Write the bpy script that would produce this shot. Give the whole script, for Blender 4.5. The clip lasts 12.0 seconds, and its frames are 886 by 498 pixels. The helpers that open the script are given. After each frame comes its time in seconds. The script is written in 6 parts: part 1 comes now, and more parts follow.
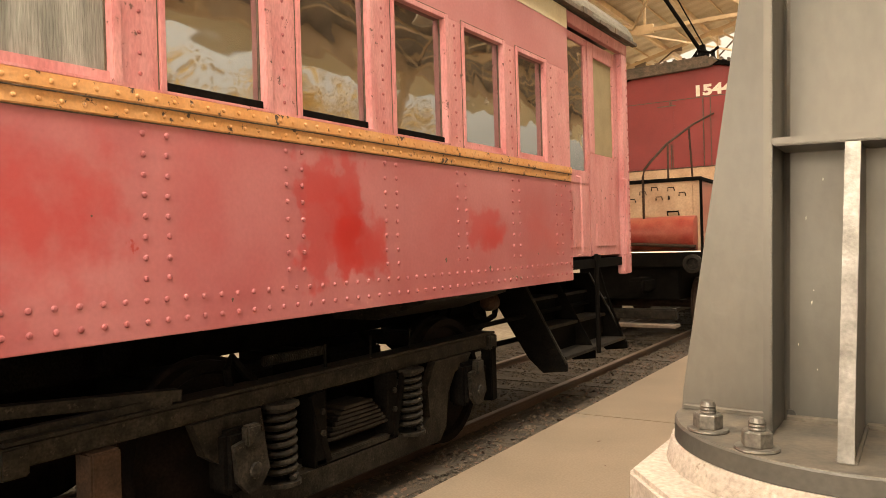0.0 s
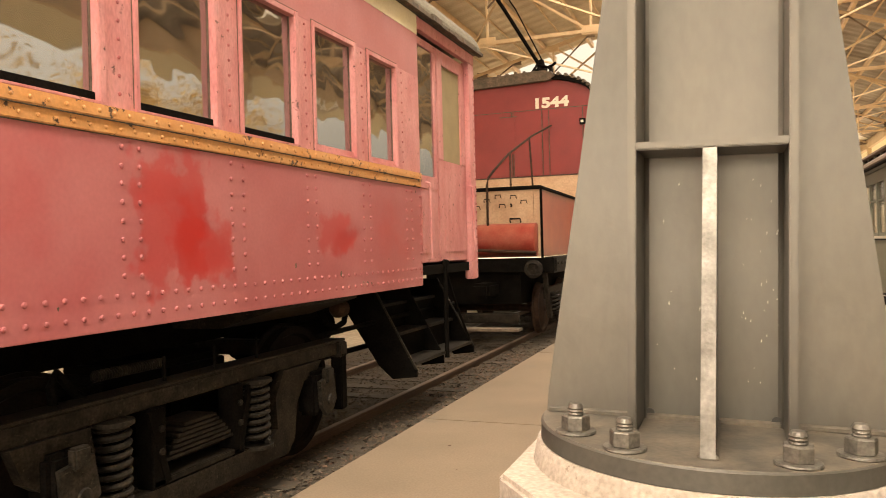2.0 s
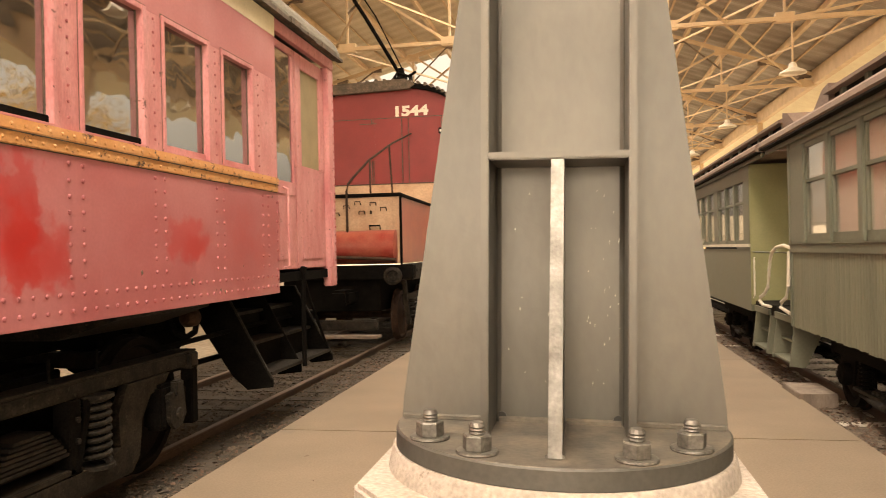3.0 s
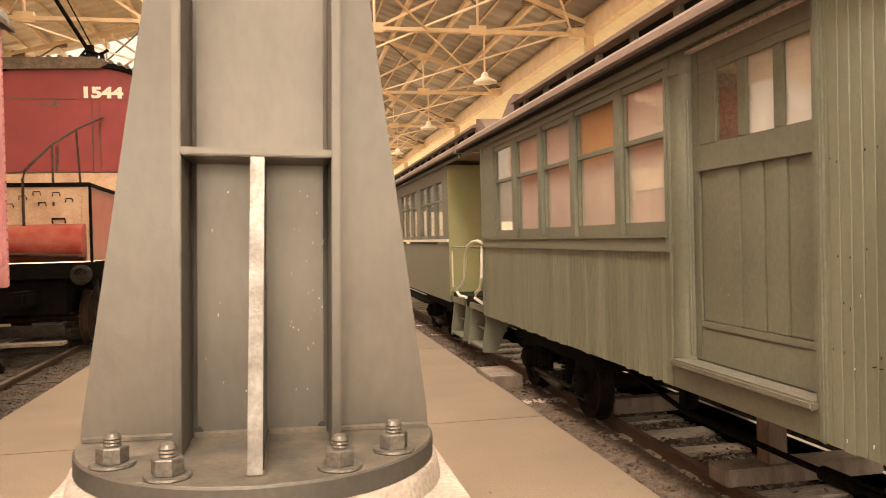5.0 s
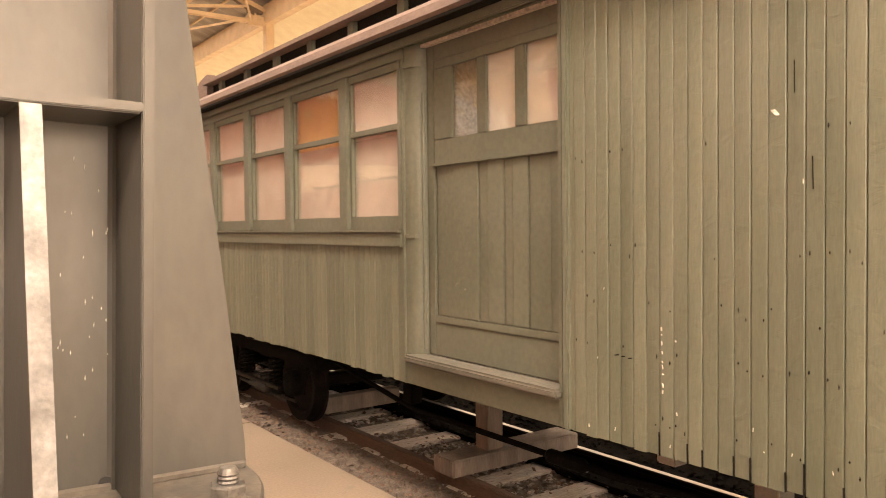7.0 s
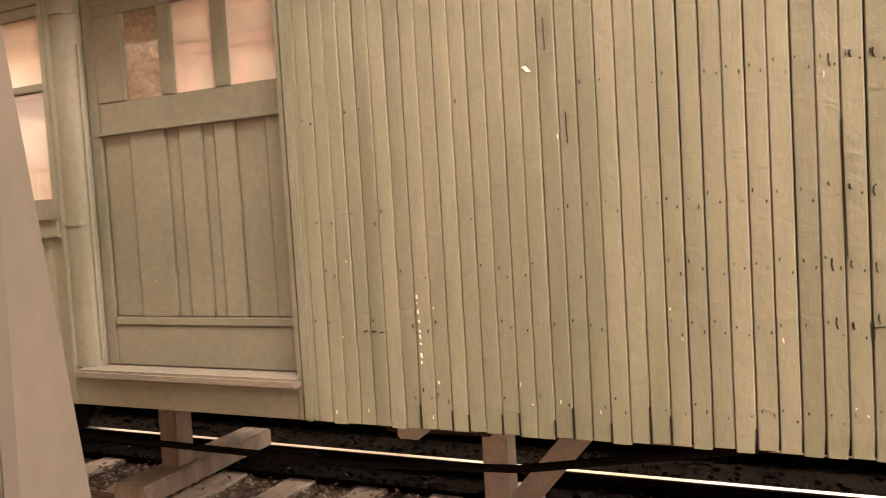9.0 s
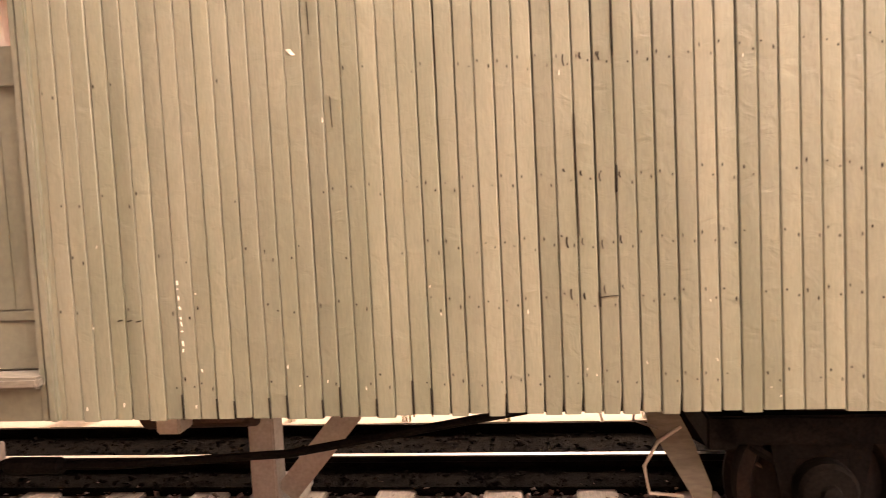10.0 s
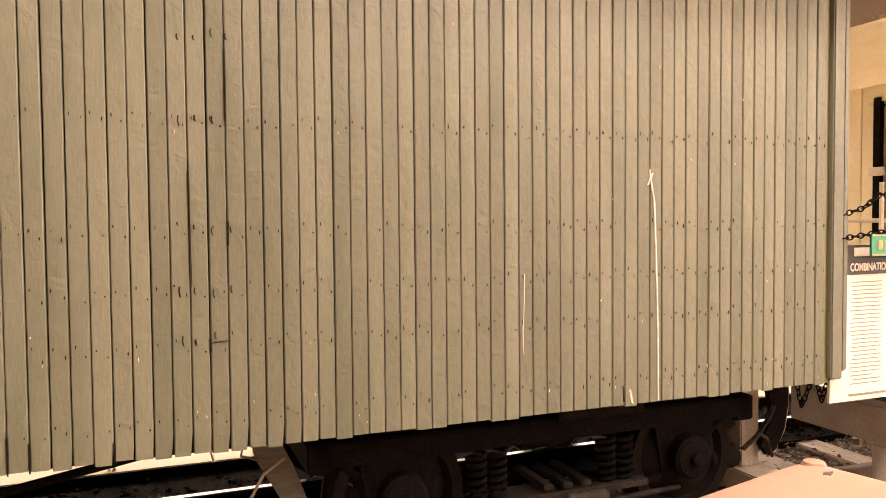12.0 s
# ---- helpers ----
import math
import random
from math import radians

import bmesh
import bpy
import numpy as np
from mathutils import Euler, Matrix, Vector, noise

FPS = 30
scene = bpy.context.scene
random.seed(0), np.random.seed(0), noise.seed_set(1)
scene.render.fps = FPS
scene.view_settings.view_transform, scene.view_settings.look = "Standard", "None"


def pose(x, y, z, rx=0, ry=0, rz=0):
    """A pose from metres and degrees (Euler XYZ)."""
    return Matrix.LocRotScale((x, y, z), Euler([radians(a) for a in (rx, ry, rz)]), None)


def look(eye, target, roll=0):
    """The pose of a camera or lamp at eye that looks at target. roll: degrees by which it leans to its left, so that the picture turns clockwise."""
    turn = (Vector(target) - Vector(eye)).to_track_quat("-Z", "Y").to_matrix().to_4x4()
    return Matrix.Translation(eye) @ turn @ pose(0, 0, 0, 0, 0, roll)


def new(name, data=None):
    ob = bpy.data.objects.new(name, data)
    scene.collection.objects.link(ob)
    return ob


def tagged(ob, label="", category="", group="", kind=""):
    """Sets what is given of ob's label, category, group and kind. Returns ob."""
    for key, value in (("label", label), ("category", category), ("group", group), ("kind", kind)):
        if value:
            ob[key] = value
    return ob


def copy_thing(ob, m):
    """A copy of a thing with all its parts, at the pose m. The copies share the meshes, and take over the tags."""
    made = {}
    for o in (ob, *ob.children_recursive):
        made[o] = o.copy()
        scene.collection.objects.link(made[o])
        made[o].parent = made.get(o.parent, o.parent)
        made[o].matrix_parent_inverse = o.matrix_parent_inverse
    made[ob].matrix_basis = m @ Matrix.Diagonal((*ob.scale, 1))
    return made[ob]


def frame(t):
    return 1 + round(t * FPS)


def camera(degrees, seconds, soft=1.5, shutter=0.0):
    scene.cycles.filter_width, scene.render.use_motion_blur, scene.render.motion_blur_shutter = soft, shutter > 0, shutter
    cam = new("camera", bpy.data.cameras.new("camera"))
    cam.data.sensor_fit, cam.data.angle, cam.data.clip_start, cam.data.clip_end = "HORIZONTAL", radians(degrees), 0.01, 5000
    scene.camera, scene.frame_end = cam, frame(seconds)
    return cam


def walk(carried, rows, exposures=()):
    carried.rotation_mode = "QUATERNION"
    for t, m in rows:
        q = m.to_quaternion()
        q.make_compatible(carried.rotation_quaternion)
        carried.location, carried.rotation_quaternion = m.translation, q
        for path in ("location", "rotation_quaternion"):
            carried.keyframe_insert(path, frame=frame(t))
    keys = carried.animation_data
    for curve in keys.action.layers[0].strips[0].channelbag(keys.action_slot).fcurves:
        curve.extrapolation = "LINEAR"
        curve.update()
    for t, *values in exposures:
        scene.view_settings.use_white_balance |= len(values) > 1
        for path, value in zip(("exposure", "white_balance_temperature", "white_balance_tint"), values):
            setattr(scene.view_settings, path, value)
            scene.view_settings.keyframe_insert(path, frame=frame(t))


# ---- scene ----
cam = camera(60.1, 12.0, 0.8, 0.2)

PATH = [
    (0, (-0.78, 1.26, 1.727), (-1.847, 2.952, 1.717), -1.6),
    (0.5, (-0.793, 1.263, 1.722), (-1.804, 2.989, 1.708), -1.8),
    (1, (-0.851, 1.286, 1.728), (-1.776, 3.06, 1.714), -1.8),
    (1.5, (-0.873, 1.3, 1.725), (-1.706, 3.118, 1.714), -1.6),
    (2, (-0.878, 1.316, 1.717), (-1.581, 3.188, 1.713), -1.5),
    (2.5, (-0.877, 1.326, 1.719), (-1.416, 3.251, 1.719), -1.4),
    (3, (-0.869, 1.328, 1.717), (-1.221, 3.297, 1.722), -1.3),
    (5, (-0.847, 1.402, 1.737), (-0.457, 3.364, 1.709), -1.4),
    (5.5, (-0.857, 1.502, 1.723), (-0.298, 3.422, 1.697), -0.9),
    (6, (-0.889, 1.658, 1.725), (-0.141, 3.513, 1.699), -0.9),
    (6.5, (-0.975, 1.755, 1.727), (-0.013, 3.507, 1.69), -0.7),
    (7, (-1.115, 1.891, 1.735), (0.061, 3.508, 1.678), -0.6),
    (9, (-1.234, 2.604, 1.646), (0.585, 3.429, 1.538), -3.4),
    (9.5, (-1.249, 2.646, 1.627), (0.669, 3.197, 1.49), -3.6),
    (10, (-1.292, 2.59, 1.583), (0.688, 2.834, 1.44), -2.8),
    (10.5, (-1.422, 2.592, 1.588), (0.572, 2.512, 1.449), -1.8),
    (11, (-1.507, 2.56, 1.626), (0.448, 2.154, 1.502), -1.0),
    (11.5, (-1.555, 2.562, 1.688), (0.341, 1.937, 1.566), -0.6),
    (12, (-1.585, 2.591, 1.659), (0.279, 1.872, 1.581), -0.5),
]
EXPOSURES = ((0.0, 0.97, 6700, 9), (5.0, 1.12, 6900, 16), (7.0, 1.36, 6900, 20), (9.0, 1.73, 6900, 26), (9.5, 1.9, 6900, 31), (10.5, 2.02, 6900, 34), (11.0, 1.94, 6950, 38), (11.5, 1.55, 6900, 31), (12.0, 1.49, 6850, 26))
walk(cam, [(t, look(eye, target, roll)) for t, eye, target, roll in PATH], EXPOSURES)

# ---- light ----
world = bpy.data.worlds.new("sky")
scene.world = world
world.use_nodes = True
wn = world.node_tree
sky = wn.nodes.new("ShaderNodeTexSky")
sky.sky_type, sky.sun_disc = "NISHITA", False
sky.sun_elevation, sky.sun_rotation = radians(55), radians(114)
sky.air_density, sky.dust_density, sky.ozone_density = 0.8, 7.0, 0.4
haze = wn.nodes.new("ShaderNodeHueSaturation")
haze.inputs["Saturation"].default_value = 0.10
wn.links.new(sky.outputs[0], haze.inputs["Color"])
warm = wn.nodes.new("ShaderNodeMix")
warm.data_type, warm.blend_type = "RGBA", "MULTIPLY"
warm.inputs[0].default_value, warm.inputs[7].default_value = 1.0, (1.5, 1.3, 1.0, 1)
wn.links.new(haze.outputs[0], warm.inputs[6])
wn.links.new(warm.outputs[2], wn.nodes["Background"].inputs[0])
wn.nodes["Background"].inputs[1].default_value = 0.15
sun_data = bpy.data.lights.new("sun", "SUN")
sun_data.energy, sun_data.angle, sun_data.color = 4.0, radians(0.5), (1.0, 0.86, 0.66)
sun = new("sun", sun_data)
sun.matrix_world = look((17.6, -7, 24), (0, 0, 0))


def skylight(eye, target, width, height, energy):
    """An added area lamp for daylight; the two slope lamps have no roof opening."""
    d = bpy.data.lights.new("daylight", "AREA")
    d.shape, d.size, d.size_y, d.energy, d.color = "RECTANGLE", width, height, energy, (1.0, 0.86, 0.70)
    o = new("daylight", d)
    o.matrix_world = look(eye, target)
    return o


# added fill: ridge, two lamps under the slopes, then the open south end
skylight((-1.35, 20, 11.1), (-1.35, 20.001, 0), 2.2, 80, 4600)
skylight((-5.2, -4, 10.15), (-2.8, -3.999, 0), 1.7, 26, 3400)
skylight((2.4, -6, 9.85), (-0.2, -5.999, 0), 1.7, 22, 2100)
skylight((-1.2, -13.6, 3.2), (-1.2, 4, 2.2), 11, 5.0, 560)


# ---- materials ----
def material(name, c1, c2, scale=5.0, fine=60.0, rough=0.6, metal=0.0, bump=0.15, stretch=(1, 1, 1), vary=0.0,
             wear=None, wear_amount=0.42, fine_mix=0.35, spec=0.5, depth=0.004):
    m = bpy.data.materials.new(name)
    m.use_nodes = True
    n, l = m.node_tree.nodes, m.node_tree.links
    b = n["Principled BSDF"]
    geo = n.new("ShaderNodeNewGeometry")
    mp = n.new("ShaderNodeMapping")
    mp.inputs["Scale"].default_value = stretch
    l.new(geo.outputs["Position"], mp.inputs[0])
    big = n.new("ShaderNodeTexNoise")
    big.inputs["Scale"].default_value, big.inputs["Detail"].default_value = scale, 5
    l.new(mp.outputs[0], big.inputs[0])
    small = n.new("ShaderNodeTexNoise")
    small.inputs["Scale"].default_value, small.inputs["Detail"].default_value = fine, 4
    l.new(mp.outputs[0], small.inputs[0])
    ramp = n.new("ShaderNodeMapRange")
    ramp.inputs[1].default_value, ramp.inputs[2].default_value = 0.32, 0.68
    l.new(big.outputs[0], ramp.inputs[0])
    mix = n.new("ShaderNodeMix")
    mix.data_type = "RGBA"
    mix.inputs[6].default_value, mix.inputs[7].default_value = (*c1, 1), (*c2, 1)
    l.new(ramp.outputs[0], mix.inputs[0])
    colour = mix.outputs[2]
    grain = n.new("ShaderNodeMapRange")
    grain.inputs[1].default_value, grain.inputs[2].default_value = 0.3, 0.7
    grain.inputs[3].default_value, grain.inputs[4].default_value = 1 - fine_mix, 1 + fine_mix
    l.new(small.outputs[0], grain.inputs[0])
    value = grain.outputs[0]
    if vary:
        info = n.new("ShaderNodeObjectInfo")
        r = n.new("ShaderNodeMapRange")
        r.inputs[3].default_value, r.inputs[4].default_value = 1 - vary, 1 + vary
        l.new(info.outputs["Random"], r.inputs[0])
        mul = n.new("ShaderNodeMath")
        mul.operation = "MULTIPLY"
        l.new(value, mul.inputs[0])
        l.new(r.outputs[0], mul.inputs[1])
        value = mul.outputs[0]
    hsv = n.new("ShaderNodeHueSaturation")
    l.new(colour, hsv.inputs["Color"])
    l.new(value, hsv.inputs["Value"])
    colour = hsv.outputs[0]
    if wear:
        w = n.new("ShaderNodeTexNoise")
        w.inputs["Scale"].default_value, w.inputs["Detail"].default_value, w.inputs["Roughness"].default_value = scale * 2.3, 8, 0.7
        l.new(geo.outputs["Position"], w.inputs[0])
        t = n.new("ShaderNodeMapRange")
        t.inputs[1].default_value, t.inputs[2].default_value = wear_amount, wear_amount - 0.03
        l.new(w.outputs[0], t.inputs[0])
        wm = n.new("ShaderNodeMix")
        wm.data_type = "RGBA"
        wm.inputs[7].default_value = (*wear, 1)
        l.new(t.outputs[0], wm.inputs[0])
        l.new(colour, wm.inputs[6])
        colour = wm.outputs[2]
    l.new(colour, b.inputs["Base Color"])
    rr = n.new("ShaderNodeMapRange")
    rr.inputs[3].default_value, rr.inputs[4].default_value = max(0.03, rough - 0.1), min(1, rough + 0.12)
    l.new(big.outputs[0], rr.inputs[0])
    l.new(rr.outputs[0], b.inputs["Roughness"])
    b.inputs["Metallic"].default_value = metal
    b.inputs["Specular IOR Level"].default_value = spec
    if bump:
        bp = n.new("ShaderNodeBump")
        bp.inputs["Strength"].default_value, bp.inputs["Distance"].default_value = bump, depth
        l.new(small.outputs[0], bp.inputs["Height"])
        l.new(bp.outputs[0], b.inputs["Normal"])
    return m


def glass(name, tint, wave, dirt, shine, swirl=0.0):
    """Old window glass: clear, glossy and slightly wavy."""
    m = bpy.data.materials.new(name)
    m.use_nodes = True
    n, l = m.node_tree.nodes, m.node_tree.links
    n.remove(n["Principled BSDF"])
    clear = n.new("ShaderNodeBsdfTransparent")
    clear.inputs[0].default_value = (*tint, 1)
    gloss = n.new("ShaderNodeBsdfGlossy")
    gloss.inputs["Roughness"].default_value = 0.03
    noise_tex = n.new("ShaderNodeTexNoise")
    noise_tex.inputs["Scale"].default_value, noise_tex.inputs["Detail"].default_value = 2.2, 0.6
    geo = n.new("ShaderNodeNewGeometry")
    info = n.new("ShaderNodeObjectInfo")
    shift = n.new("ShaderNodeVectorMath")
    shift.operation = "MULTIPLY_ADD"
    shift.inputs[1].default_value = (31.0, 17.0, 23.0)
    l.new(info.outputs["Random"], shift.inputs[0])
    l.new(geo.outputs["Position"], shift.inputs[2])
    l.new(shift.outputs[0], noise_tex.inputs[0])
    noise_tex.inputs["Distortion"].default_value = swirl
    bp = n.new("ShaderNodeBump")
    bp.inputs["Strength"].default_value, bp.inputs["Distance"].default_value = wave, 0.03
    l.new(noise_tex.outputs[0], bp.inputs["Height"])
    l.new(bp.outputs[0], gloss.inputs["Normal"])
    face = n.new("ShaderNodeLayerWeight")
    face.inputs[0].default_value = 0.5
    power = n.new("ShaderNodeMath")
    power.operation = "POWER"
    power.inputs[1].default_value = 4.0
    l.new(face.outputs["Facing"], power.inputs[0])
    fres = n.new("ShaderNodeMapRange")
    fres.inputs[3].default_value, fres.inputs[4].default_value = shine, 1.0
    l.new(power.outputs[0], fres.inputs[0])
    mix = n.new("ShaderNodeMixShader")
    l.new(fres.outputs[0], mix.inputs[0])
    l.new(clear.outputs[0], mix.inputs[1])
    l.new(gloss.outputs[0], mix.inputs[2])
    dust = n.new("ShaderNodeBsdfDiffuse")
    dust.inputs[0].default_value = (0.42, 0.36, 0.28, 1)
    grime = n.new("ShaderNodeTexNoise")
    grime.inputs["Scale"].default_value, grime.inputs["Detail"].default_value = 9.0, 6
    l.new(geo.outputs["Position"], grime.inputs[0])
    amount = n.new("ShaderNodeMapRange")
    amount.inputs[1].default_value, amount.inputs[2].default_value = 0.3, 0.7
    amount.inputs[3].default_value, amount.inputs[4].default_value = dirt * 0.5, dirt * 1.5
    l.new(grime.outputs[0], amount.inputs[0])
    last = n.new("ShaderNodeMixShader")
    l.new(amount.outputs[0], last.inputs[0])
    l.new(mix.outputs[0], last.inputs[1])
    l.new(dust.outputs[0], last.inputs[2])
    l.new(last.outputs[0], n["Material Output"].inputs[0])
    return m


red_paint = material("faded_red_paint", (0.37, 0.10, 0.109), (0.43, 0.16, 0.169), 1.6, 40, 0.36, 0, 0.06, fine_mix=0.05, wear=(0.34, 0.05, 0.04), wear_amount=0.30)


def add_patches(m, colour, patches):
    """Scrubbed areas of stronger colour with soft ragged edges: (y, z, half width, half height, strength)."""
    n, l = m.node_tree.nodes, m.node_tree.links
    b = n["Principled BSDF"]
    geo = n.new("ShaderNodeNewGeometry")
    wob = n.new("ShaderNodeTexNoise")
    wob.inputs["Scale"].default_value, wob.inputs["Detail"].default_value = 7.0, 6
    l.new(geo.outputs["Position"], wob.inputs[0])
    for y, z, ry, rz, strength, soft in patches:
        mp = n.new("ShaderNodeMapping")
        mp.vector_type = "POINT"
        mp.inputs["Scale"].default_value = (0, 1 / ry, 1 / rz)
        mp.inputs["Location"].default_value = (0, -y / ry, -z / rz)
        l.new(geo.outputs["Position"], mp.inputs[0])
        length = n.new("ShaderNodeVectorMath")
        length.operation = "LENGTH" if soft > 0.3 else "ABSOLUTE"
        l.new(mp.outputs[0], length.inputs[0])
        if soft > 0.3:
            reach = length.outputs["Value"]
        else:
            axes = n.new("ShaderNodeSeparateXYZ")
            l.new(length.outputs[0], axes.inputs[0])
            far = n.new("ShaderNodeMath")
            far.operation = "MAXIMUM"
            l.new(axes.outputs[1], far.inputs[0])
            l.new(axes.outputs[2], far.inputs[1])
            reach = far.outputs[0]
        add = n.new("ShaderNodeMath")
        add.operation = "MULTIPLY_ADD"
        add.inputs[1].default_value, add.inputs[2].default_value = 1.7, -0.85
        l.new(wob.outputs[0], add.inputs[0])
        total = n.new("ShaderNodeMath")
        l.new(reach, total.inputs[0])
        l.new(add.outputs[0], total.inputs[1])
        mr = n.new("ShaderNodeMapRange")
        mr.inputs[1].default_value, mr.inputs[2].default_value, mr.inputs[3].default_value, mr.inputs[4].default_value = 1.0, 1.0 - soft, 0.0, strength
        l.new(total.outputs[0], mr.inputs[0])
        mix = n.new("ShaderNodeMix")
        mix.data_type = "RGBA"
        mix.inputs[7].default_value = (*colour, 1)
        l.new(b.inputs["Base Color"].links[0].from_socket, mix.inputs[6])
        l.new(mr.outputs[0], mix.inputs[0])
        l.new(mix.outputs[2], b.inputs["Base Color"])


add_patches(red_paint, (0.40, 0.016, 0.014), (
    (3.08, 1.86, 0.46, 0.42, 0.62, 0.9), (3.35, 2.02, 0.14, 0.40, 0.22, 0.8),
    (4.93, 1.90, 0.31, 0.41, 0.50, 0.20), (5.18, 1.74, 0.30, 0.22, 0.50, 0.26), (5.08, 1.88, 0.22, 0.26, 0.75, 0.7), (5.25, 1.72, 0.26, 0.20, 0.5, 0.6), (4.86, 2.10, 0.18, 0.10, 0.3, 0.3),
    (6.90, 1.85, 0.35, 0.18, 0.58, 0.35), (6.98, 1.80, 0.22, 0.12, 0.35, 0.6), (7.9, 1.9, 0.4, 0.3, 0.3, 0.9), (3.9, 2.1, 0.3, 0.5, 0.2, 0.9), (8.3, 1.75, 0.3, 0.2, 0.25, 0.9)))
red_frame = material("flaking_red_window_paint", (0.47, 0.165, 0.172), (0.57, 0.27, 0.272), 7, 70, 0.55, 0, 0.4, (1, 1, 0.35), fine_mix=0.14, wear=(0.13, 0.055, 0.048), wear_amount=0.375)
orange_paint = material("chipped_orange_paint", (0.56, 0.265, 0.085), (0.6, 0.32, 0.13), 5, 60, 0.55, 0, 0.3, fine_mix=0.1, wear=(0.06, 0.034, 0.022), wear_amount=0.415)
cream_paint = material("cream_letterboard_paint", (0.74, 0.68, 0.48), (0.68, 0.60, 0.42), 3, 40, 0.55, 0, 0.15, fine_mix=0.06)
canvas_roof = material("grey_roof_canvas", (0.17, 0.155, 0.115), (0.11, 0.10, 0.075), 3, 50, 0.85, 0, 0.3)
drip_dark = material("rotted_drip_rail", (0.06, 0.05, 0.035), (0.14, 0.10, 0.07), 9, 60, 0.9, 0, 0.6)
grey_board = material("weathered_grey_plywood", (0.30, 0.30, 0.27), (0.18, 0.18, 0.16), 5, 40, 0.9, 0, 0.8, (1, 3, 0.25), fine_mix=0.3)
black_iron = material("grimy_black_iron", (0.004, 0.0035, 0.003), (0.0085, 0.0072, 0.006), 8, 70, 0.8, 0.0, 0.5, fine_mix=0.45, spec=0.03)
dusty_iron = material("dusty_truck_steel", (0.006, 0.005, 0.004), (0.03, 0.025, 0.019), 11, 60, 0.6, 0.0, 0.6, fine_mix=0.5, spec=0.14, wear=(0.05, 0.041, 0.03), wear_amount=0.40)
rust = material("rusty_iron", (0.030, 0.019, 0.014), (0.075, 0.044, 0.029), 8, 70, 0.75, 0.2, 0.5, fine_mix=0.25, spec=0.18)
rail_steel = material("brown_rail_steel", (0.10, 0.065, 0.045), (0.16, 0.105, 0.075), 6, 80, 0.55, 0.4, 0.3, (1, 0.3, 1), fine_mix=0.2)
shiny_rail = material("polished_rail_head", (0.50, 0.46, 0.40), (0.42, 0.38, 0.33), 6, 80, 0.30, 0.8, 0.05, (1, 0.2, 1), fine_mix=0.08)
loco_red = material("dark_red_loco_paint", (0.235, 0.022, 0.022), (0.2, 0.019, 0.019), 2, 30, 0.4, 0, 0.08, fine_mix=0.06)
loco_tan = material("faded_tan_hood_paint", (0.56, 0.40, 0.26), (0.46, 0.30, 0.19), 3, 30, 0.5, 0, 0.15, fine_mix=0.12)
loco_fade = material("worn_orange_red_hood_paint", (0.27, 0.035, 0.027), (0.38, 0.12, 0.08), 2.5, 30, 0.32, 0, 0.1, fine_mix=0.1)
green_paint = material("weathered_olive_paint", (0.118, 0.1265, 0.085), (0.158, 0.161, 0.113), 2.2, 70, 0.48, 0, 0.2, (1, 2.2, 0.3), vary=0.13, fine_mix=0.09, wear=(0.085, 0.075, 0.048), wear_amount=0.285)


def add_crinkle(m, scale, strength):
    """Broad wrinkles of old thick paint over the fine grain."""
    n, l = m.node_tree.nodes, m.node_tree.links
    b = n["Principled BSDF"]
    geo = n.new("ShaderNodeNewGeometry")
    w = n.new("ShaderNodeTexNoise")
    w.inputs["Scale"].default_value, w.inputs["Detail"].default_value, w.inputs["Distortion"].default_value = scale, 3, 0.8
    l.new(geo.outputs["Position"], w.inputs[0])
    bp = n.new("ShaderNodeBump")
    bp.inputs["Strength"].default_value, bp.inputs["Distance"].default_value = strength, 0.012
    l.new(w.outputs[0], bp.inputs["Height"])
    l.new(b.inputs["Normal"].links[0].from_socket, bp.inputs["Normal"])
    l.new(bp.outputs[0], b.inputs["Normal"])


add_crinkle(green_paint, 12, 0.52)
green_frame = material("olive_trim_paint", (0.106, 0.114, 0.079), (0.14, 0.143, 0.103), 3, 60, 0.5, 0, 0.25, (1, 0.5, 0.5), fine_mix=0.10, wear=(0.27, 0.25, 0.19), wear_amount=0.30)
green_wall = material("pale_olive_bulkhead_paint", (0.22, 0.22, 0.10), (0.25, 0.245, 0.12), 2, 40, 0.5, 0, 0.1, fine_mix=0.05)
add_crinkle(green_frame, 14, 0.2)
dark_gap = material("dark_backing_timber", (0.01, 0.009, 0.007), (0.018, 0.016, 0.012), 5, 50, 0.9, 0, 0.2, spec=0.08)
brown_roof = material("brown_tin_roof_edge", (0.15, 0.1, 0.075), (0.21, 0.15, 0.115), 4, 50, 0.7, 0, 0.3, (1, 0.4, 1), fine_mix=0.15)
sill_wood = material("worn_sill_wood", (0.125, 0.112, 0.085), (0.085, 0.082, 0.06), 6, 60, 0.8, 0, 0.35, (1, 0.25, 1), fine_mix=0.2)
column_grey = material("grey_enamel_steel", (0.112, 0.106, 0.092), (0.158, 0.146, 0.122), 2.2, 45, 0.33, 0.45, 0.07, (1, 1, 0.45), fine_mix=0.05)
add_crinkle(column_grey, 9, 0.10)
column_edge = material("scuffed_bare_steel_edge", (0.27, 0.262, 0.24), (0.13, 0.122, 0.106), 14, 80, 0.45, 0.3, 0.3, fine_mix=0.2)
bolt_steel = material("dull_galvanised_bolts", (0.105, 0.097, 0.082), (0.165, 0.152, 0.13), 20, 90, 0.5, 0.4, 0.2)
dusty_plate = material("dusty_grey_plate", (0.06, 0.056, 0.047), (0.15, 0.127, 0.096), 9, 70, 0.6, 0, 0.15, fine_mix=0.15)
